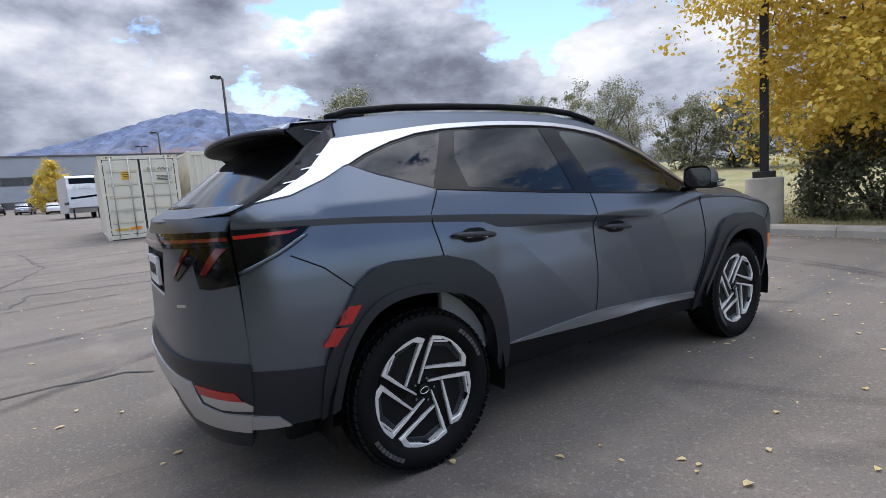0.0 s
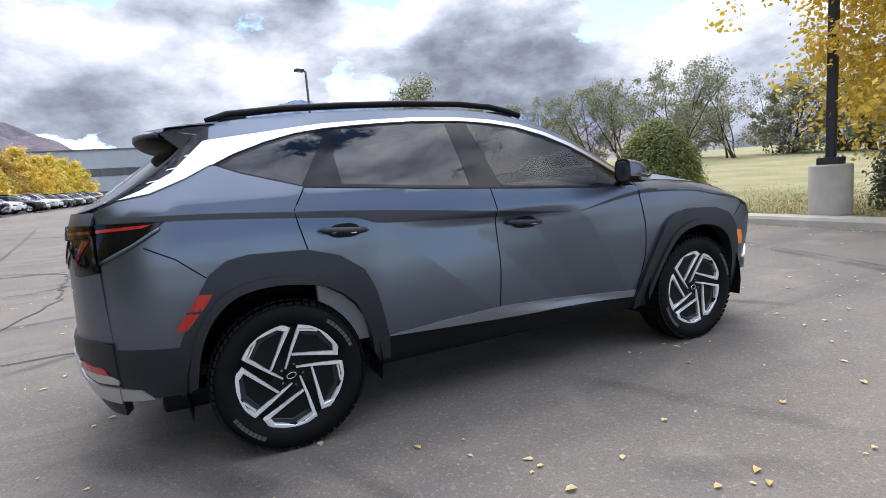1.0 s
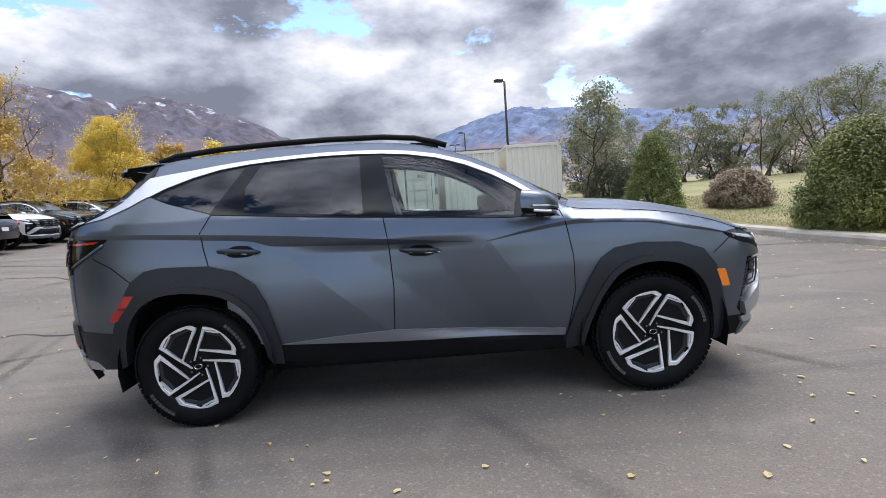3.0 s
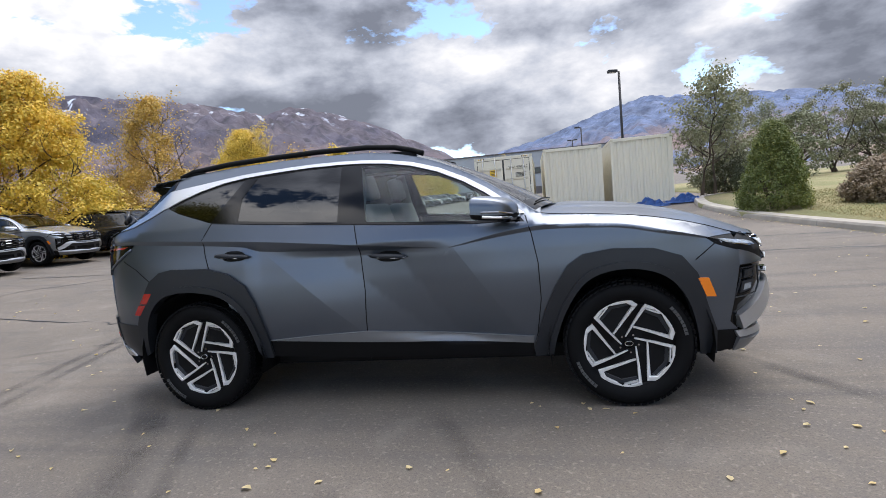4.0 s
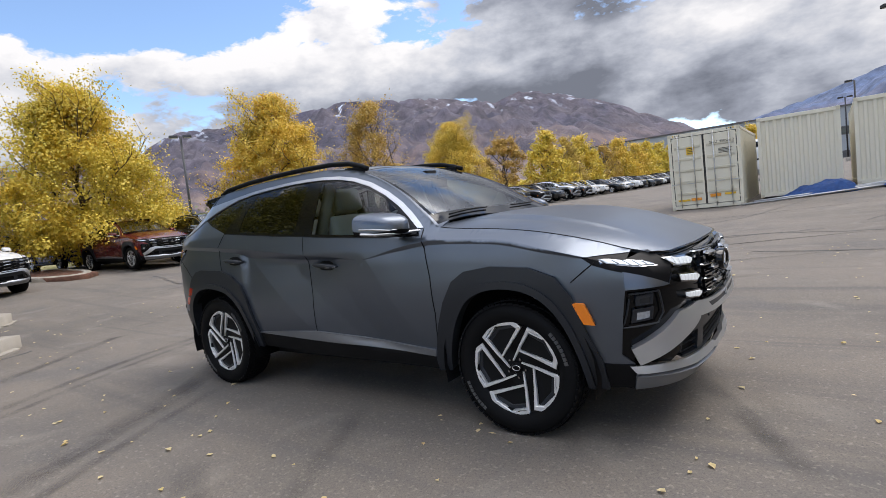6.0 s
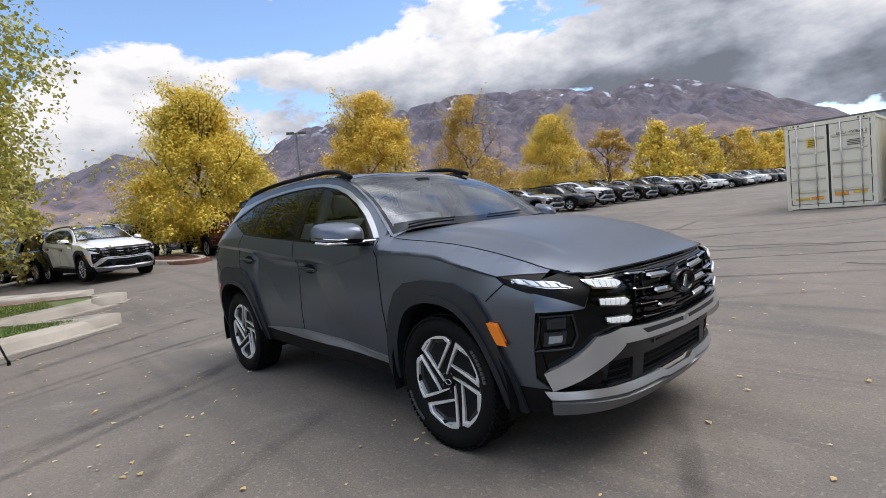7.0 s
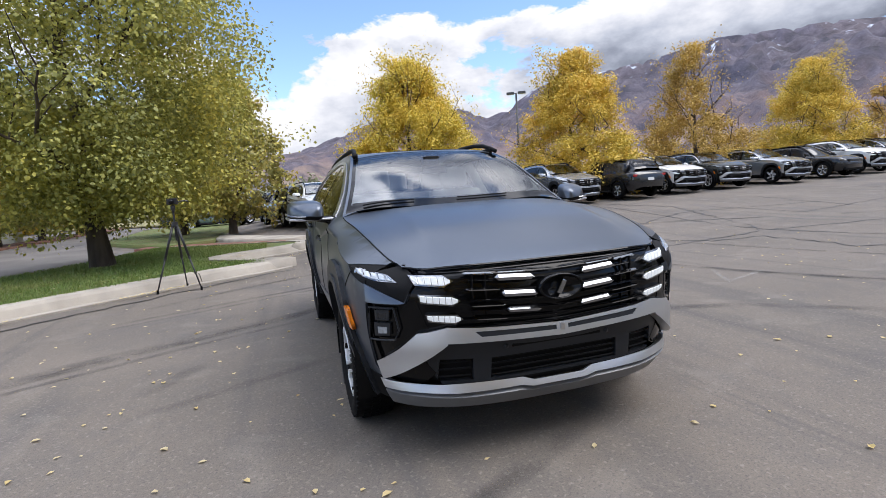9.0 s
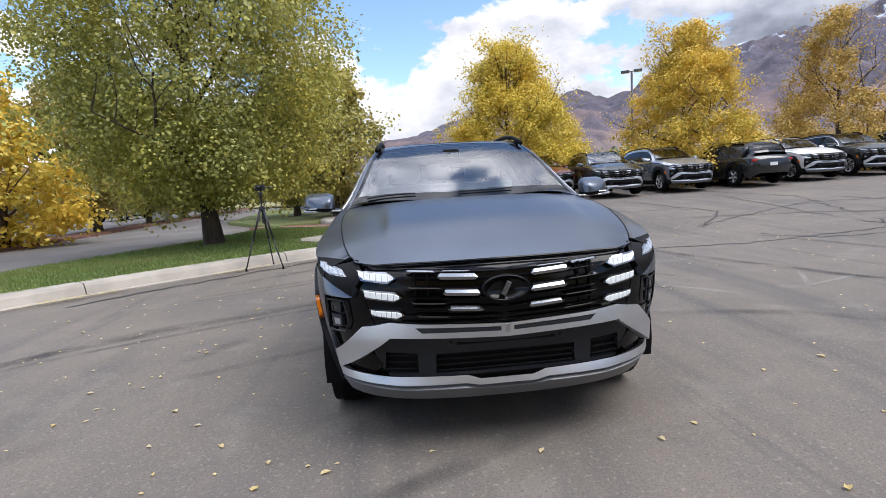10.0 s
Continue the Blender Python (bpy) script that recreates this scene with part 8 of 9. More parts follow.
def simple_car():
    """A parked estate-like car: shaped shell, dark glasshouse, wheels with rims, lamps, grille."""
    car = empty("parked_car")
    top = curve_fn([(-2.3, 0.86), (-2.2, 1.02), (-1.9, 1.06), (0.6, 0.99), (0.95, 0.985), (1.7, 0.93), (2.1, 0.82), (2.28, 0.62)])
    wid = curve_fn([(-2.3, 0.62), (-2.15, 0.84), (-1.7, 0.915), (0, 0.93), (1.5, 0.915), (2.0, 0.84), (2.2, 0.70), (2.3, 0.5)])
    low = curve_fn([(-2.3, 0.42), (-2.1, 0.30), (-1.5, 0.25), (1.5, 0.25), (2.1, 0.26), (2.3, 0.36)])
    b = bmesh.new()
    rows = []
    for x in map(float, np.linspace(-2.3, 2.3, 47)):
        w, zt, zl = wid(x), top(x), low(x)
        sec = [(0.86 * w, zl), (0.97 * w, zl + 0.14), (w, (zl + zt) * 0.52), (0.985 * w, zt - 0.10), (0.93 * w, zt - 0.02), (0.78 * w, zt + 0.008), (0.4 * w, zt + 0.03)]
        arch = []
        for y, z in sec:
            for wx in (-1.36, 1.38):
                d = math.hypot(x - wx, z - 0.345)
                if d < 0.41 and y > 0.8 * w:
                    z = min(zt - 0.15, 0.345 + math.sqrt(max(0.0, 0.41 ** 2 - (x - wx) ** 2)))
            arch.append((y, z))
        rows.append([b.verts.new((x, -y, z)) for y, z in arch] + [b.verts.new((x, 0, zt + 0.035))] + [b.verts.new((x, y, z)) for y, z in arch[::-1]])
    for p, q in zip(rows, rows[1:]):
        for k in range(len(p) - 1):
            b.faces.new((p[k], q[k], q[k + 1], p[k + 1]))
    b.faces.new(rows[0])
    b.faces.new(rows[-1][::-1])
    bmesh.ops.recalc_face_normals(b, faces=b.faces)
    part("body", b, PAINTS["grey"], car, "", True)
    roof = curve_fn([(-2.08, 1.18), (-1.85, 1.45), (-1.5, 1.56), (-0.6, 1.625), (0.0, 1.60), (0.25, 1.52), (0.65, 1.26), (0.98, 1.0)])

    def cage(name, f0, f1, mat, grow, lab=""):
        bb = bmesh.new()
        rr = []
        for x in map(float, np.linspace(-2.1, 1.0, 40)):
            zb, zr = top(x) - 0.03, max(top(x) - 0.01, roof(x))
            wb = wid(x) * 0.9
            h = zr - zb
            sec = []
            for t in np.linspace(f0, f1, 7):
                t = float(t)
                y = wb * (1 - 0.26 * t) if t < 0.85 else wb * (1 - 0.26 * 0.85) * (1 - ((t - 0.85) / 0.15) ** 2 * 0.98)
                sec.append((y + grow, zb + h * (t if t < 0.85 else 0.85 + 0.15 * math.sin((t - 0.85) / 0.15 * math.pi / 2)) + grow))
            rr.append([bb.verts.new((x, -y, z)) for y, z in sec] + [bb.verts.new((x, y, z)) for y, z in sec[::-1]])
        for p, q in zip(rr, rr[1:]):
            for k in range(len(p) - 1):
                if f0 == 0 and k == 6:
                    continue
                bb.faces.new((p[k], q[k], q[k + 1], p[k + 1]))
        bmesh.ops.recalc_face_normals(bb, faces=bb.faces)
        return part(name, bb, mat, car, lab, True)
    cage("glasshouse", 0.0, 1.0, M_DARKGLASS, 0.0, "dark windows")
    # roof skin and pillars over the glass
    bb = bmesh.new()
    rr = []
    for x in map(float, np.linspace(-2.02, 0.12, 26)):
        zr = roof(x)
        wb = wid(x) * 0.9 * 0.775
        rr.append([bb.verts.new((x, y * wb, zr + 0.012 - 0.05 * abs(y) ** 4)) for y in np.linspace(-1, 1, 9)])
    for p, q in zip(rr, rr[1:]):
        for k in range(8):
            bb.faces.new((p[k], p[k + 1], q[k + 1], q[k]))
    bmesh.ops.solidify(bb, geom=bb.faces[:], thickness=0.02)
    part("roof", bb, PAINTS["grey"], car, "", True)
    for s in (-1, 1):
        for pts in ([(0.95, 0.84, 1.0), (0.62, 0.75, 1.27), (0.2, 0.68, 1.53), (0.05, 0.66, 1.57)], [(-1.75, 0.84, 1.05), (-1.85, 0.76, 1.25), (-1.75, 0.68, 1.47)]):
            part("pillar", tube([(x, s * y, z) for x, y, z in pts], 0.035 if pts[0][0] > 0 else 0.08, 6), PAINTS["grey"], car, "", True)
        part("pillar", tube([(-0.25, s * 0.842, 1.02), (-0.28, s * 0.70, 1.52)], 0.03, 6), M_GLOSS, car, "", True)
        hl = bmesh.new()
        add_box(hl, (2.0, s * 0.66 - 0.14, 0.70), (2.16, s * 0.66 + 0.14, 0.80), Matrix.Translation((0, 0, 0)), 0.03)
        part("headlamp", hl, M_DARKCHROME, car, "clear headlamp")
        tl = bmesh.new()
        add_box(tl, (-2.26, s * 0.66 - 0.14, 0.84), (-2.1, s * 0.66 + 0.14, 0.94), None, 0.03)
        part("tail_lamp", tl, M_REDLENS, car, "red tail lamp")
        mi = bmesh.new()
        add_box(mi, (0.62, s * 1.0 - 0.10, 1.03), (0.76, s * 1.0 + 0.08, 1.16), None, 0.04)
        part("door_mirror", mi, PAINTS["grey"], car, "", True)
        part("sill", tube([(-0.95, s * 0.92, 0.30), (0.95, s * 0.92, 0.30)], 0.06, 6), M_SILL, car)
        for wx in (-1.36, 1.38):
            part("wheel_arch_trim", tube([(wx + 0.42 * math.cos(a), s * 0.915, 0.345 + 0.42 * math.sin(a)) for a in np.linspace(0.0, math.pi, 12)], 0.03, 6), M_SILL, car)
            w = empty("wheel")
            w.parent = car
            m = Matrix.Translation((wx, s * 0.82, 0.345)) @ pose(0, 0, 0, 90 * s * -1, 0, 0)
            ty = part("tyre", lathe([(0.22, -0.1), (0.30, -0.11), (0.345, -0.08), (0.345, 0.08), (0.30, 0.105), (0.24, 0.10), (0.225, 0.08)], 28, m), M_RUBBER, w, "", True)
            part("rim", lathe([(0.0, 0.06), (0.05, 0.075), (0.06, 0.065), (0.19, 0.07), (0.235, 0.098)], 20, m), M_DARKCHROME, w, "", True)
            for k in range(5):
                bs = bmesh.new()
                a = k * 2 * math.pi / 5
                add_box(bs, (-0.022, 0.05, 0.070), (0.022, 0.22, 0.088), m @ Matrix.Rotation(a, 4, "Z"))
                part("spoke", bs, M_MACHINED, w)
    gr = bmesh.new()
    add_box(gr, (2.10, -0.50, 0.56), (2.285, 0.50, 0.76), None, 0.03)
    g = part("grille", gr, M_GLOSS, car, "black grille")
    for z in (0.60, 0.65, 0.70):
        part("grille_bar", box((2.28, -0.45, z), (2.292, 0.45, z + 0.012)), M_DARKCHROME, g)
    bu = bmesh.new()
    add_box(bu, (2.05, -0.68, 0.27), (2.25, 0.68, 0.42), None, 0.04)
    part("bumper", bu, M_SILL, car, "black lower bumper")
    part("number_plate", box((-2.31, -0.15, 0.68), (-2.295, 0.15, 0.80)), M_PLATE, car)
    return car


def recolour(car, body, was):
    for o in car.children_recursive:
        if o.type == "MESH" and o.data.materials and o.data.materials[0] in was:
            o.material_slots[0].link = "OBJECT"
            o.material_slots[0].material = was[o.data.materials[0]] if was[o.data.materials[0]] else body


def car_park():
    g = "parked cars"
    proto = simple_car()
    first = True
    hero = [o for o in scene.objects if o.name == "sport_utility_vehicle"][0]
    lampless = {M_PAINT: None, M_DRL: M_DARKCHROME}

    def same_model(x, y, turn, colour):
        c = copy_thing(hero, pose(x, y, rise(x, y), 0, 0, turn))
        recolour(c, PAINTS[colour], lampless)
        tagged(c, f"{colour} sport utility vehicle parked in the car park", "car", g)

    def other(x, y, turn, colour, scale=1.0):
        nonlocal first
        m = pose(x, y, rise(x, y), 0, 0, turn) @ Matrix.Diagonal((1.0, 1.0, scale, 1))
        if first:
            c, first = proto, False
            c.matrix_basis = m
        else:
            c = copy_thing(proto, m)
        recolour(c, PAINTS[colour], {PAINTS["grey"]: None})
        tagged(c, f"{colour} car parked in a row by yellow trees", "car", g)

    SMALL = ("lit_block", "shut_line", "grille_bar", "grille_post", "intake_slat", "machined_edge", "wheel_nut", "inner_ledge", "gill", "arch_rib", "handle_hollow", "handle_edge", "plate_bar", "wiper", "sidewall_marking",
             "tread", "hub_ring", "fog_lamp_lens", "parking_sensor", "brake_caliper", "wheel_back", "cushion", "arch_lip", "pod_frame", "bar_inset", "sensor_box", "steering_wheel", "cabin_mirror", "spoiler_lip", "badge_bar")

    def distant(x, y, turn, colour, tall):
        """The same model farther off, without the parts too small to show there."""
        c = copy_thing(hero, pose(x, y, rise(x, y), 0, 0, turn) @ Matrix.Diagonal((1.0, 1.0, tall, 1)))
        for o in list(c.children_recursive):
            if o.name.split(".")[0] in SMALL:
                bpy.data.objects.remove(o)
        recolour(c, PAINTS[colour], lampless)
        for o in c.children_recursive:
            if o.name.split(".")[0] == "spoke":
                o.material_slots[0].link = "OBJECT"
                o.material_slots[0].material = M_MACHINED
        tagged(c, f"{colour} sport utility vehicle in a row of parked cars", "car", g)

    same_model(-16.3, 0.33, 12, "white")
    same_model(-16.9, 5.35, 4, "red")
    same_model(-15.8, 7.7, -2, "dark green")
    same_model(-15.9, 10.3, 3, "silver")
    other(-15.6, 13.0, 184, "black")
    same_model(-15.9, 15.6, 2, "white")
    same_model(-15.9, 18.2, -3, "dark green")
    distant(-15.4, 21.0, 4, "silver", 0.97)
    row = ["black", "white", "black", "black", "black", "silver", "grey", "white", "white", "black", "white", "silver", "white", "black", "grey", "black", "white", "black", "black", "silver", "black", "white", "black", "grey", "white"]
    rng = np.random.default_rng(7)
    for i, col in enumerate(row):
        spot = (-15.6 + rng.uniform(-0.3, 0.4), 24.2 + 2.85 * i, 2 + rng.uniform(-4, 4), col, rng.uniform(0.88, 1.04))
        if i in (1, 2, 3, 5, 6):
            distant(*spot)
        else:
            other(*spot)
    for i, col in enumerate(("white", "black", "silver", "white", "black", "grey")):
        other(-22.3 + rng.uniform(-0.3, 0.3), 22.0 + 5.6 * i, 178, col, 0.95)
    # behind the planting bed and on the street side
    for x, y, t, col in ((-23.0, 2.6, 176, "silver"), (-23.0, 5.4, 182, "blue"), (-23.0, 8.2, 180, "black"), (-19.6, -0.6, 196, "black"), (-25.5, -1.2, 185, "black"), (-31, -2.2, 120, "black"), (-31.5, -5.0, 90, "pale blue"), (-35, -6.6, 100, "grey"),
                         (-36, -20.5, 172, "white"), (-50, -23.0, 8, "white"), (-62, -22.0, 175, "white"), (-75, -26.0, 175, "grey"), (-5.5, 88, 90, "white"), (-8.8, 90, 85, "silver"), (-12, 91, 95, "black"), (-2.0, 90, 95, "black")):
        other(x, y, t, col)


car_park()


# ---- far things ----
def hall():
    """Long low industrial hall: pale walls with dark bands, flat roof."""
    h = empty("industrial_hall")
    x0, x1, y0, y1, top = -46.0, 26.0, 132.0, 165.0, 13.2
    base = rise(0, 132) - 0.6
    for name, z0, z1, mat, out in (("plinth_wall", base, 4.4, M_WALLDARK, 0.1), ("wall", 4.4, 7.6, M_WALLGREY, 0.0), ("dark_band", 7.6, 9.3, M_WALLDARK, 0.06), ("parapet", 9.3, top, M_WALLGREY, 0.15)):
        part(name, box((x0 - out, y0 - out, z0), (x1 + out, y1 + out, z1)), mat, h)
    part("roof", box((x0 - 0.4, y0 - 0.4, top), (x1 + 0.4, y1 + 0.4, top + 0.3)), M_WALLDARK, h)
    for i in range(17):
        x = x0 + 2 + i * 4.2
        part("window", box((x, y0 - 0.14, 7.8), (x + 3.4, y0 - 0.07, 9.1)), M_DARKGLASS, h)
    for i in range(6):
        x = x0 + 6 + i * 11
        part("roller_door", box((x, y0 - 0.2, base), (x + 3.6, y0 - 0.11, 4.2)), M_POLEGREY, h)
    tagged(h, "long low grey industrial hall with dark bands", "building")
    w = empty("office_block")
    for name, z0, z1, mat, out in (("wall", 0.5, 7.6, M_WALLGREY, 0.0), ("dark_band", 5.0, 6.4, M_WALLDARK, 0.05), ("parapet", 7.6, 8.3, M_WALLGREY, 0.2)):
        part(name, box((-42 - out, 128 - out, z0), (-30 + out, 140 + out, z1)), mat, w)
    tagged(w, "white office block with a dark window band", "building")


hall()


def trailer():
    t = empty("travel_trailer")
    M_SHELL = material("white_fibreglass", (0.62, 0.62, 0.62), rough=0.35, vary=0.04)
    prof = [(0.0, 1.0), (0.0, 1.5), (0.12, 2.6), (0.5, 3.55), (1.0, 3.75), (9.0, 3.75), (9.0, 0.55), (1.2, 0.55), (1.0, 0.9)]
    b = bmesh.new()
    l, r = [b.verts.new((-1.25, y, z)) for y, z in prof], [b.verts.new((1.25, y, z)) for y, z in prof]
    b.faces.new(l)
    b.faces.new(r[::-1])
    for i in range(len(prof)):
        b.faces.new((l[i], r[i], r[(i + 1) % len(prof)], l[(i + 1) % len(prof)]))
    bmesh.ops.recalc_face_normals(b, faces=b.faces)
    part("shell", b, M_SHELL, t)
    b = bmesh.new()
    quad = [(-1.1, -0.012, 1.7), (1.15, -0.012, 1.9), (1.1, 0.45, 3.5), (-1.05, 0.45, 3.5)]
    b.faces.new([b.verts.new((x, 0.02 + (z - 1.5) * 0.11 - 0.04 if z < 2.6 else y - 0.06, z)) for x, y, z in quad])
    part("front_cap", b, M_GLOSS, t, "black front cap with pale marks")
    for k in range(4):
        part("mark_bar", box((-0.85 + 0.36 * k, 0.05, 2.62), (-0.62 + 0.36 * k, 0.10, 2.86)), M_PLATE, t)
    part("front_stripe", box((-1.256, 0.2, 1.25), (1.256, 4.0, 1.5)), M_GLOSS, t)
    for s in (-1, 1):
        for y in (5.0, 6.1):
            part("wheel", lathe([(0.0, 0.1), (0.2, 0.12), (0.36, 0.1), (0.36, -0.1), (0.0, -0.1)], 20, pose(s * 1.05, y, 0.36, 0, 90, 0)), M_RUBBER, t)
        part("landing_leg", box((s * 0.9 - 0.06, 1.0, -0.02), (s * 0.9 + 0.06, 1.12, 1.0)), M_DARKSTEEL, t)
    t.matrix_basis = pose(-2.0, 52, rise(-2, 52), 0, 0, 6)
    tagged(t, "white and black travel trailer parked nose first", "trailer")


trailer()


def far_greens():
    """Distant scrub and groves that close the view at the foot of the hills."""
    rng = np.random.default_rng(5)
    for name, mat, az0, az1, r0, r1, n, h, label in (("far_woods", M_OLIVE, 150, 200, 75, 130, 420, 4.0, "distant green and yellow woods beyond the car park"),
                                                     ("far_woods", M_OLIVE, 200, 236, 55, 120, 380, 3.5, "distant scrub beyond the street"),
                                                     ("far_woods", M_YELLOW, 104, 150, 120, 200, 420, 4.5, "distant yellow groves at the foot of the hills")):
        cs = []
        for _ in range(n):
            a, r = radians(rng.uniform(az0, az1)), rng.uniform(r0, r1)
            x, y = r * math.cos(a), r * math.sin(a)
            k = rng.uniform(0.4, 1.0) * h
            for q in range(5):
                cs.append((x + rng.normal(0, 1.3), y + rng.normal(0, 1.3), rise(x, y) + k * rng.uniform(0.1, 1.0)))
        ob = leaf_part(name, [leaf_cloud(rng, cs, 0.8, 16, 0.75)], mat, None)
        tagged(ob, label, "woods", kind="stuff")


far_greens()

box_ob = tagged(part("utility_box", box((-31.6, -16.2, rise(-31, -16) - 0.02), (-30.6, -15.4, rise(-31, -16) + 1.3), None, 0.04), M_CREAMDARK), "brown utility box beside the driveway", "utility box")


# ---- ground details ----
def crack_seals():
    rng = np.random.default_rng(31)
    lines = [[(-13, 4.0), (-7.5, 2.6), (-2.0, 1.8)], [(1.8, 6.6), (5, 6.0), (9, 4.9)], [(-12, 10.2), (-4, 8.6), (2, 9.2), (7, 8.0)], [(-11, 15.5), (-3, 13.2), (4, 14.4)],
             ]
    lines += [[(-6.2, 6.0), (-8.6, 10.5), (-7.4, 15)], [(-4, 8.6), (-3.4, 12), (-4.2, 17)], [(-2.4, -4.9), (-3.3, -3.97), (-4.23, -2.97), (-4.96, -2.18), (-5.6, -1.4), (-5.95, -0.75)], [(-10, 20), (-2, 17.2)], [(-12.5, 7.2), (-8.2, 7.8), (-5.0, 5.2)],
             [(3.5, 10.5), (5.5, 14)], [(-9.4, 2.6), (-10.2, 5.2), (-9.0, 7.6)], [(-13, 23), (-4, 26), (3, 25)], [(-12, 33), (2, 36)],
             [(-3.9, 2.4), (-3.8, 3.54), (-3.54, 5.06), (-3.98, 8.23), (-5, 9.2), (-10.3, 11.5), (-15.9, 10.3)], [(-4.6, 6.2), (-3.52, 6.6), (-3.38, 7.72), (-1.4, 7.32), (-0.5, 8.3), (3, 9.6)], [(-9.1, 12.1), (-6.05, 12.15), (-7.8, 23.4)], [(-2, 11), (1, 13), (2.5, 17)]]
    for ln in lines:
        pts = []
        for (ax, ay), (bx, by) in zip(ln, ln[1:]):
            k = max(2, int(math.hypot(bx - ax, by - ay) / 0.22))
            for i in range(k):
                pts.append([ax + (bx - ax) * i / k + rng.normal(0, 0.03), ay + (by - ay) * i / k + rng.normal(0, 0.05)])
        bm = bmesh.new()
        rows = []
        for i, (x, y) in enumerate(pts):
            dx, dy = pts[min(i + 1, len(pts) - 1)][0] - pts[max(i - 1, 0)][0], pts[min(i + 1, len(pts) - 1)][1] - pts[max(i - 1, 0)][1]
            q = math.hypot(dx, dy) + 1e-6
            w = rng.uniform(0.008, 0.022)
            rows.append([bm.verts.new((x - dy / q * w, y + dx / q * w, rise(x, y) + 0.006)), bm.verts.new((x, y, rise(x, y) + 0.011)), bm.verts.new((x + dy / q * w, y - dx / q * w, rise(x, y) + 0.006))])
        for p, q in zip(rows, rows[1:]):
            for k in range(2):
                bm.faces.new((p[k], p[k + 1], q[k + 1], q[k]))
        bmesh.ops.recalc_face_normals(bm, faces=bm.faces)
        tagged(part("crack_seal", bm, M_TAR, None, "", True), "dark tar seal along a crack in the asphalt", "crack seal", kind="structure")


crack_seals()


def ground_mark(name, line, width, mat, label):
    """A worn strip on the asphalt along a bending line."""
    pts = [Vector(p) for p in line]
    fine = []
    for a, b in zip(pts, pts[1:]):
        k = max(1, int((b - a).length / 0.3))
        fine += [a.lerp(b, i / k) for i in range(k)]
    fine.append(pts[-1])
    for _ in range(4):
        fine = [fine[0]] + [(fine[i - 1] + 2 * fine[i] + fine[i + 1]) / 4 for i in range(1, len(fine) - 1)] + [fine[-1]]
    verts, faces = [], []
    for i, p in enumerate(fine):
        d = (fine[min(i + 1, len(fine) - 1)] - fine[max(i - 1, 0)]).normalized()
        for k in range(5):
            q = p + Vector((-d.y, d.x)) * width * (k / 4 - 0.5)
            verts.append((q.x, q.y, rise(q.x, q.y) + 0.0045))
    for i in range(len(fine) - 1):
        for k in range(4):
            faces.append((i * 5 + k, i * 5 + k + 1, i * 5 + k + 6, i * 5 + k + 5))
    ob = pydata_part(name, verts, faces, mat)
    layer = ob.data.uv_layers.new(name="UVMap")
    for lp in ob.data.loops:
        v = lp.vertex_index
        layer.data[lp.index].uv = ((v % 5) / 4, (v // 5) / (len(fine) - 1))
    tagged(ob, label, "ground mark", kind="structure")


def ground_marks():
    tracks = [[(-2.2, -3.6), (-2.73, -2.38), (-3.04, -1.82), (-3.44, -1.09), (-3.9, 0.6), (-4.6, 2.6)], [(0.6, -4.6), (-0.3, -3.5), (-0.75, -2.7), (-1.2, -1.95), (-1.6, -1.0)],
              [(0.9, -4.9), (0.1, -3.9), (-0.73, -3.17), (-1.2, -1.93)], [(2.7, -0.9), (2.48, -0.4), (2.0, 0.35)], [(0.45, -2.3), (0.14, -2.0), (-0.2, -1.9)],
              [(-2.5, -0.3), (-1.92, -0.7), (-1.4, -1.5), (-1.2, -2.4)], [(0.2, -0.9), (0.4, -1.4), (0.9, -2.3)], [(0.1, 1.5), (0.2, 2.55), (0.9, 3.5), (2.2, 4.4)],
              ]
    tracks += [[(-6, 3.2), (-3.5, 3.6), (-0.5, 4.6), (3, 6.4)], [(-5, 6.0), (-1, 6.6), (4, 9)], [(3.4, -2.6), (4.6, -0.4), (5.6, 2.4)], [(-8, 5), (-7, 9), (-4, 14)], [(-5.2, 0.4), (-3.4, 1.4), (-1, 3.2)],
              [(-6.4, 1.2), (-5.0, -0.6), (-3.9, -2.2), (-3.0, -3.2)], [(1.6, -2.4), (2.6, -3.4), (4.2, -4.2)]]
    for i, line in enumerate(tracks):
        ground_mark("tyre_mark", line, 0.16 + 0.05 * (i % 3), M_SKID, "dark rubber tyre mark on the asphalt")
        if i in (0, 1, 8, 9, 10, 11):
            ground_mark("tyre_mark", [(x + 0.20, y + 0.10) for x, y in line], 0.12, M_SKID, "dark rubber tyre mark on the asphalt")
    for line in ([(-1.15, 2.35), (-0.2, 3.05)], [(-0.4, 3.7), (-0.8, 4.8)], [(-1.2, 4.3), (-0.3, 3.7)]):
        ground_mark("painted_line", line, 0.09, M_OLDPAINT, "worn remnant of a white painted line")


ground_marks()

M_FALLEN = leaf_material("fallen_leaf", [(0.50, 0.38, 0.17), (0.62, 0.52, 0.30), (0.62, 0.48, 0.20), (0.40, 0.24, 0.10)], 0.0)


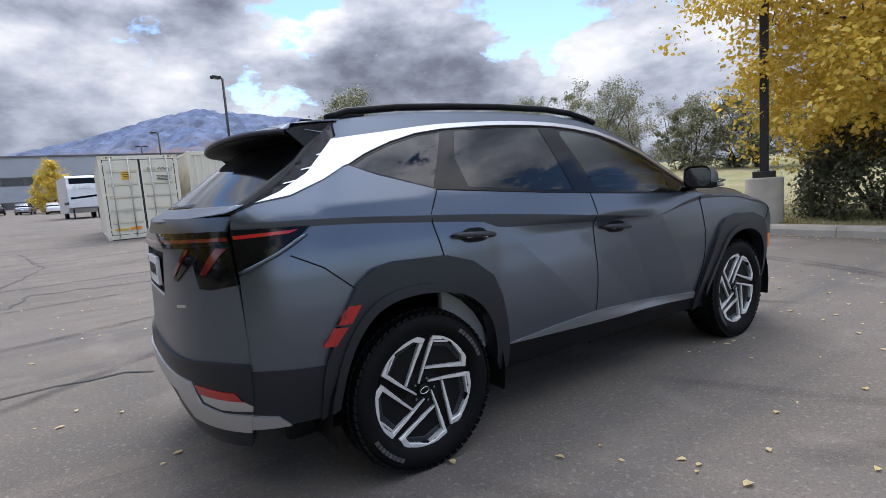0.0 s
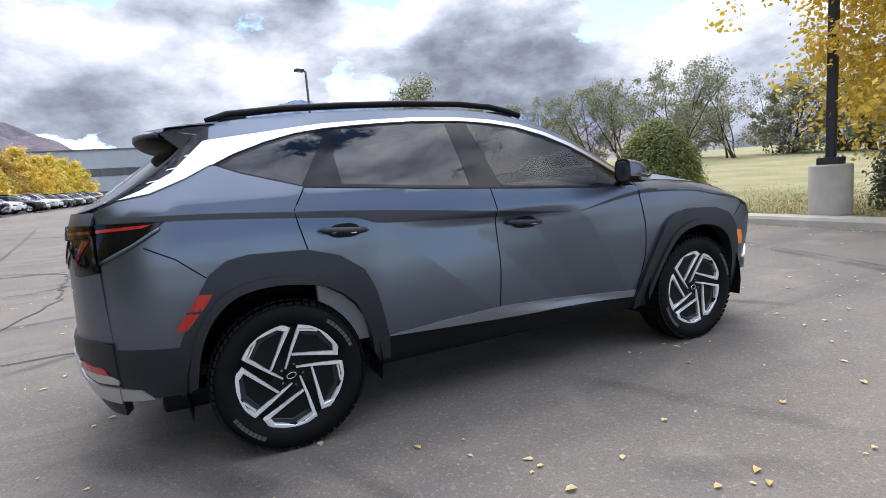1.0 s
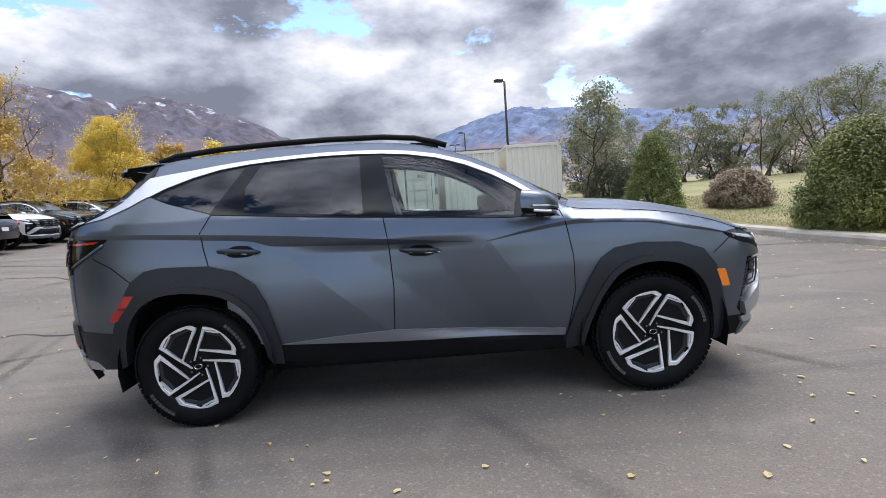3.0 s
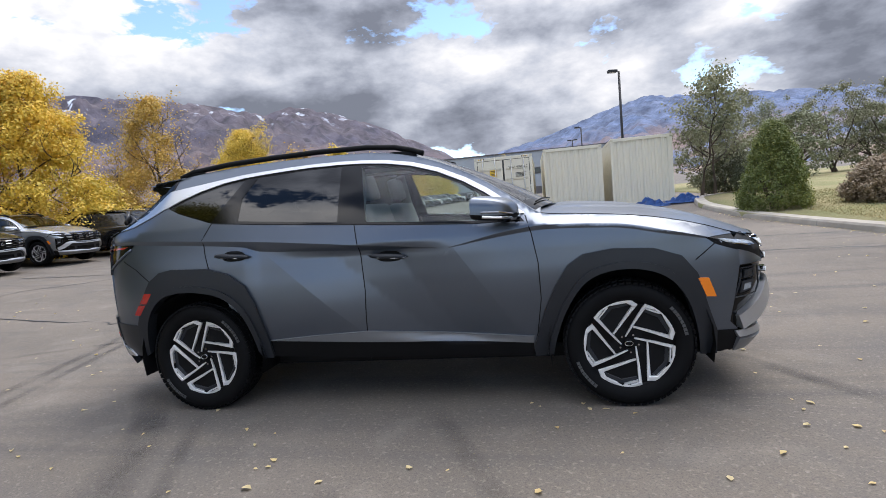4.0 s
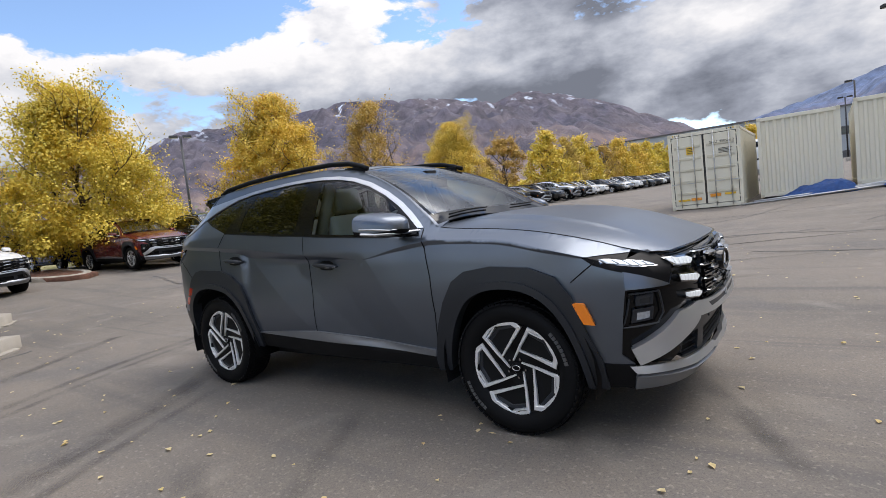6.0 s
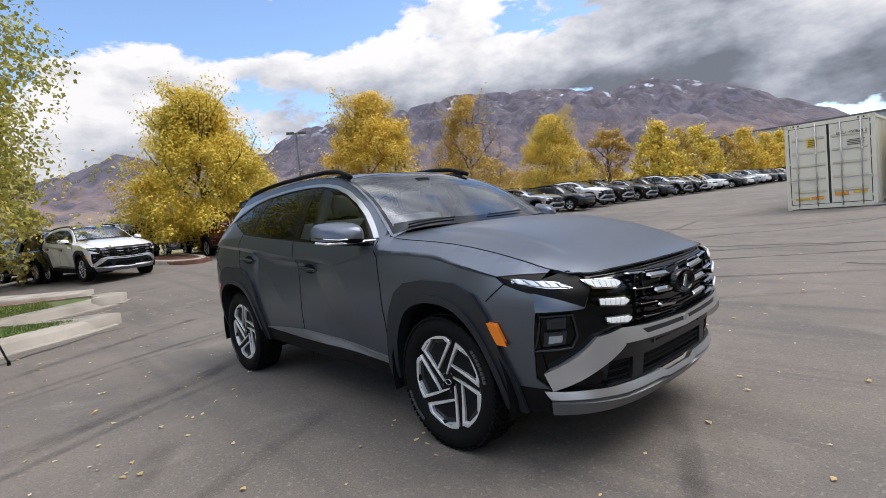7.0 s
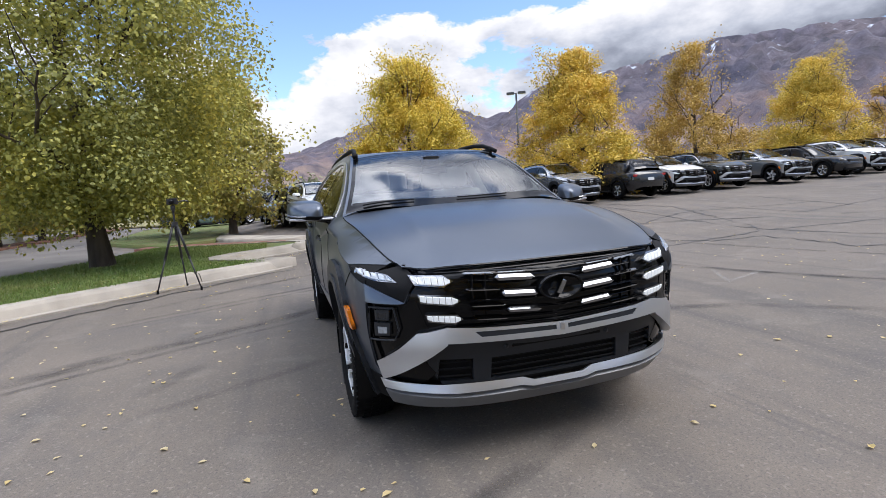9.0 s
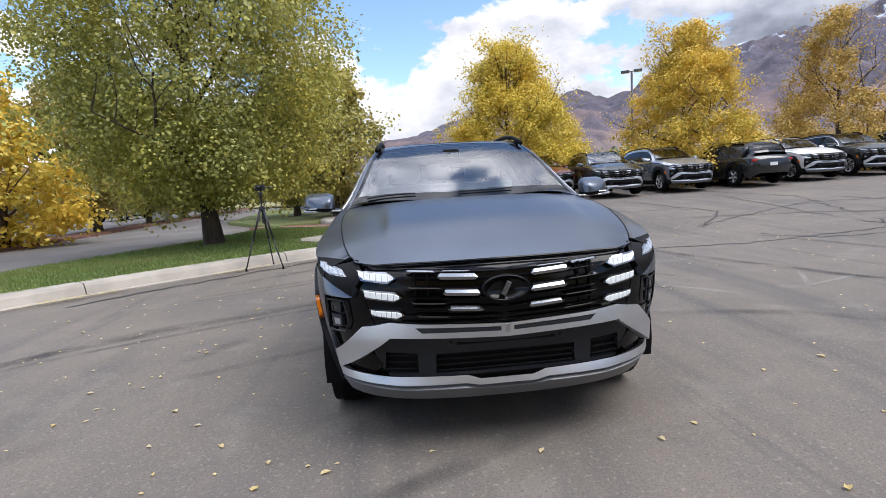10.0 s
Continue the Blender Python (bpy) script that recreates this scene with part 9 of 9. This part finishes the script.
def fallen_leaves():
    """Curled leaves scattered over the ground, thicker along the kerbs."""
    rng = np.random.default_rng(77)
    spots = []
    for _ in range(720):
        spots.append((rng.uniform(-9, 7.2), rng.uniform(-7.5, 8.5), 0.0))
    for _ in range(120):
        spots.append((rng.normal(0.8, 2.2), rng.normal(-2.2, 1.1), 0.0))
    for _ in range(700):
        t = rng.uniform(0, 1)
        y = -6 + 20 * t
        spots.append((float(np.interp(y, (-8, -2, 2, 5, 9, 12.5, 16), (6.8, 7.3, 7.5, 7.55, 7.2, 6.5, 6.3))) - abs(rng.normal(0, 0.16)) - 0.02, y, 0.0))
    for _ in range(2600):
        y = rng.uniform(-7, 16)
        spots.append((8.0 + abs(rng.normal(0, 1.6)), y, 0.15))
    for cx, cy, n in ((-4.55, -3.2, 110), (-2.9, -5.0, 160), (-7.6, -1.2, 60), (7.2, 3.4, 130)):
        for _ in range(n):
            a = rng.normal(0, 0.32)
            spots.append((cx + a * 0.75 + rng.normal(0, 0.05), cy - a * 0.8 + rng.normal(0, 0.05), 0.035))
    for _ in range(700):
        spots.append((rng.uniform(-11, -3), rng.uniform(-8.5, -2), 0.16))
    verts, faces = [], []
    for x, y, up in spots:
        if abs(x) < 2.2 and abs(y) < 0.85:
            continue
        if up > 0.1 and x < 0 and not (x + y < -8.6 and y > -6.5 - 0.35 * (x + 5)):
            continue
        z = rise(x, y) + up + 0.006
        L, a = rng.uniform(0.012, 0.028), rng.uniform(0, 2 * math.pi)
        c, s = math.cos(a), math.sin(a)
        curl = rng.uniform(0.1, 0.5)
        n0 = len(verts)
        for u, v, w in ((-1.0, 0, 0.0), (-0.45, 0.55, curl), (0.25, 0.62, curl * 0.9), (1.0, 0.05, 0.25 * curl), (0.3, -0.6, curl * 0.7), (-0.5, -0.5, curl), (0, 0, 0.02)):
            q = rng.uniform(0.55, 1.25) if u or v else 1.0
            verts.append((x + L * q * (u * c - v * s), y + L * q * (u * s + v * c), z + L * w * rng.uniform(0.6, 1.2)))
        faces += [(n0 + i, n0 + (i + 1) % 6, n0 + 6) for i in range(6)]
    ob = pydata_part("fallen_leaves", verts, faces, M_FALLEN)
    tagged(ob, "yellow and tan fallen leaves scattered over the asphalt", "leaves", kind="stuff")


fallen_leaves()


def grass():
    rng = np.random.default_rng(3)

    def blades(name, n, place, h0, h1, mat, label, wide=0.006):
        v = np.empty((n, 3, 3))
        k = 0
        while k < n:
            x, y, up = place()
            if up is None:
                continue
            z = rise(x, y) + up
            a = rng.uniform(0, 2 * math.pi)
            h = rng.uniform(h0, h1)
            lx, ly = rng.normal(0, 0.4 * h, 2)
            w = wide * rng.uniform(0.7, 1.4)
            v[k] = ((x - w * math.cos(a), y - w * math.sin(a), z), (x + w * math.cos(a), y + w * math.sin(a), z), (x + lx, y + ly, z + h))
            k += 1
        ob = pydata_part(name, [tuple(p) for p in v.reshape(-1, 3)], [(3 * i, 3 * i + 1, 3 * i + 2) for i in range(n)], mat)
        tagged(ob, label, "grass", kind="stuff")

    def west():
        x, y = rng.uniform(-13.5, -0.5), rng.uniform(-9.5, -1.6)
        ok = in_poly(x, y, WEST_BED)
        return x, y, (0.15 if ok else None)

    def east():
        y = rng.uniform(-7, 17)
        x = 7.9 + abs(rng.normal(0, 3.0))
        return x, y, (0.14 if x > float(np.interp(y, (-8, -2, 2, 5, 9, 12.5, 16), (7.2, 7.7, 7.9, 7.95, 7.6, 6.9, 6.7))) else None)
    blades("lawn_grass", 42000, west, 0.025, 0.07, M_GRASS, "short green lawn grass", 0.009)
    blades("dry_grass", 42000, east, 0.02, 0.06, M_DRYGRASS, "rough yellowish dry grass", 0.009)


grass()
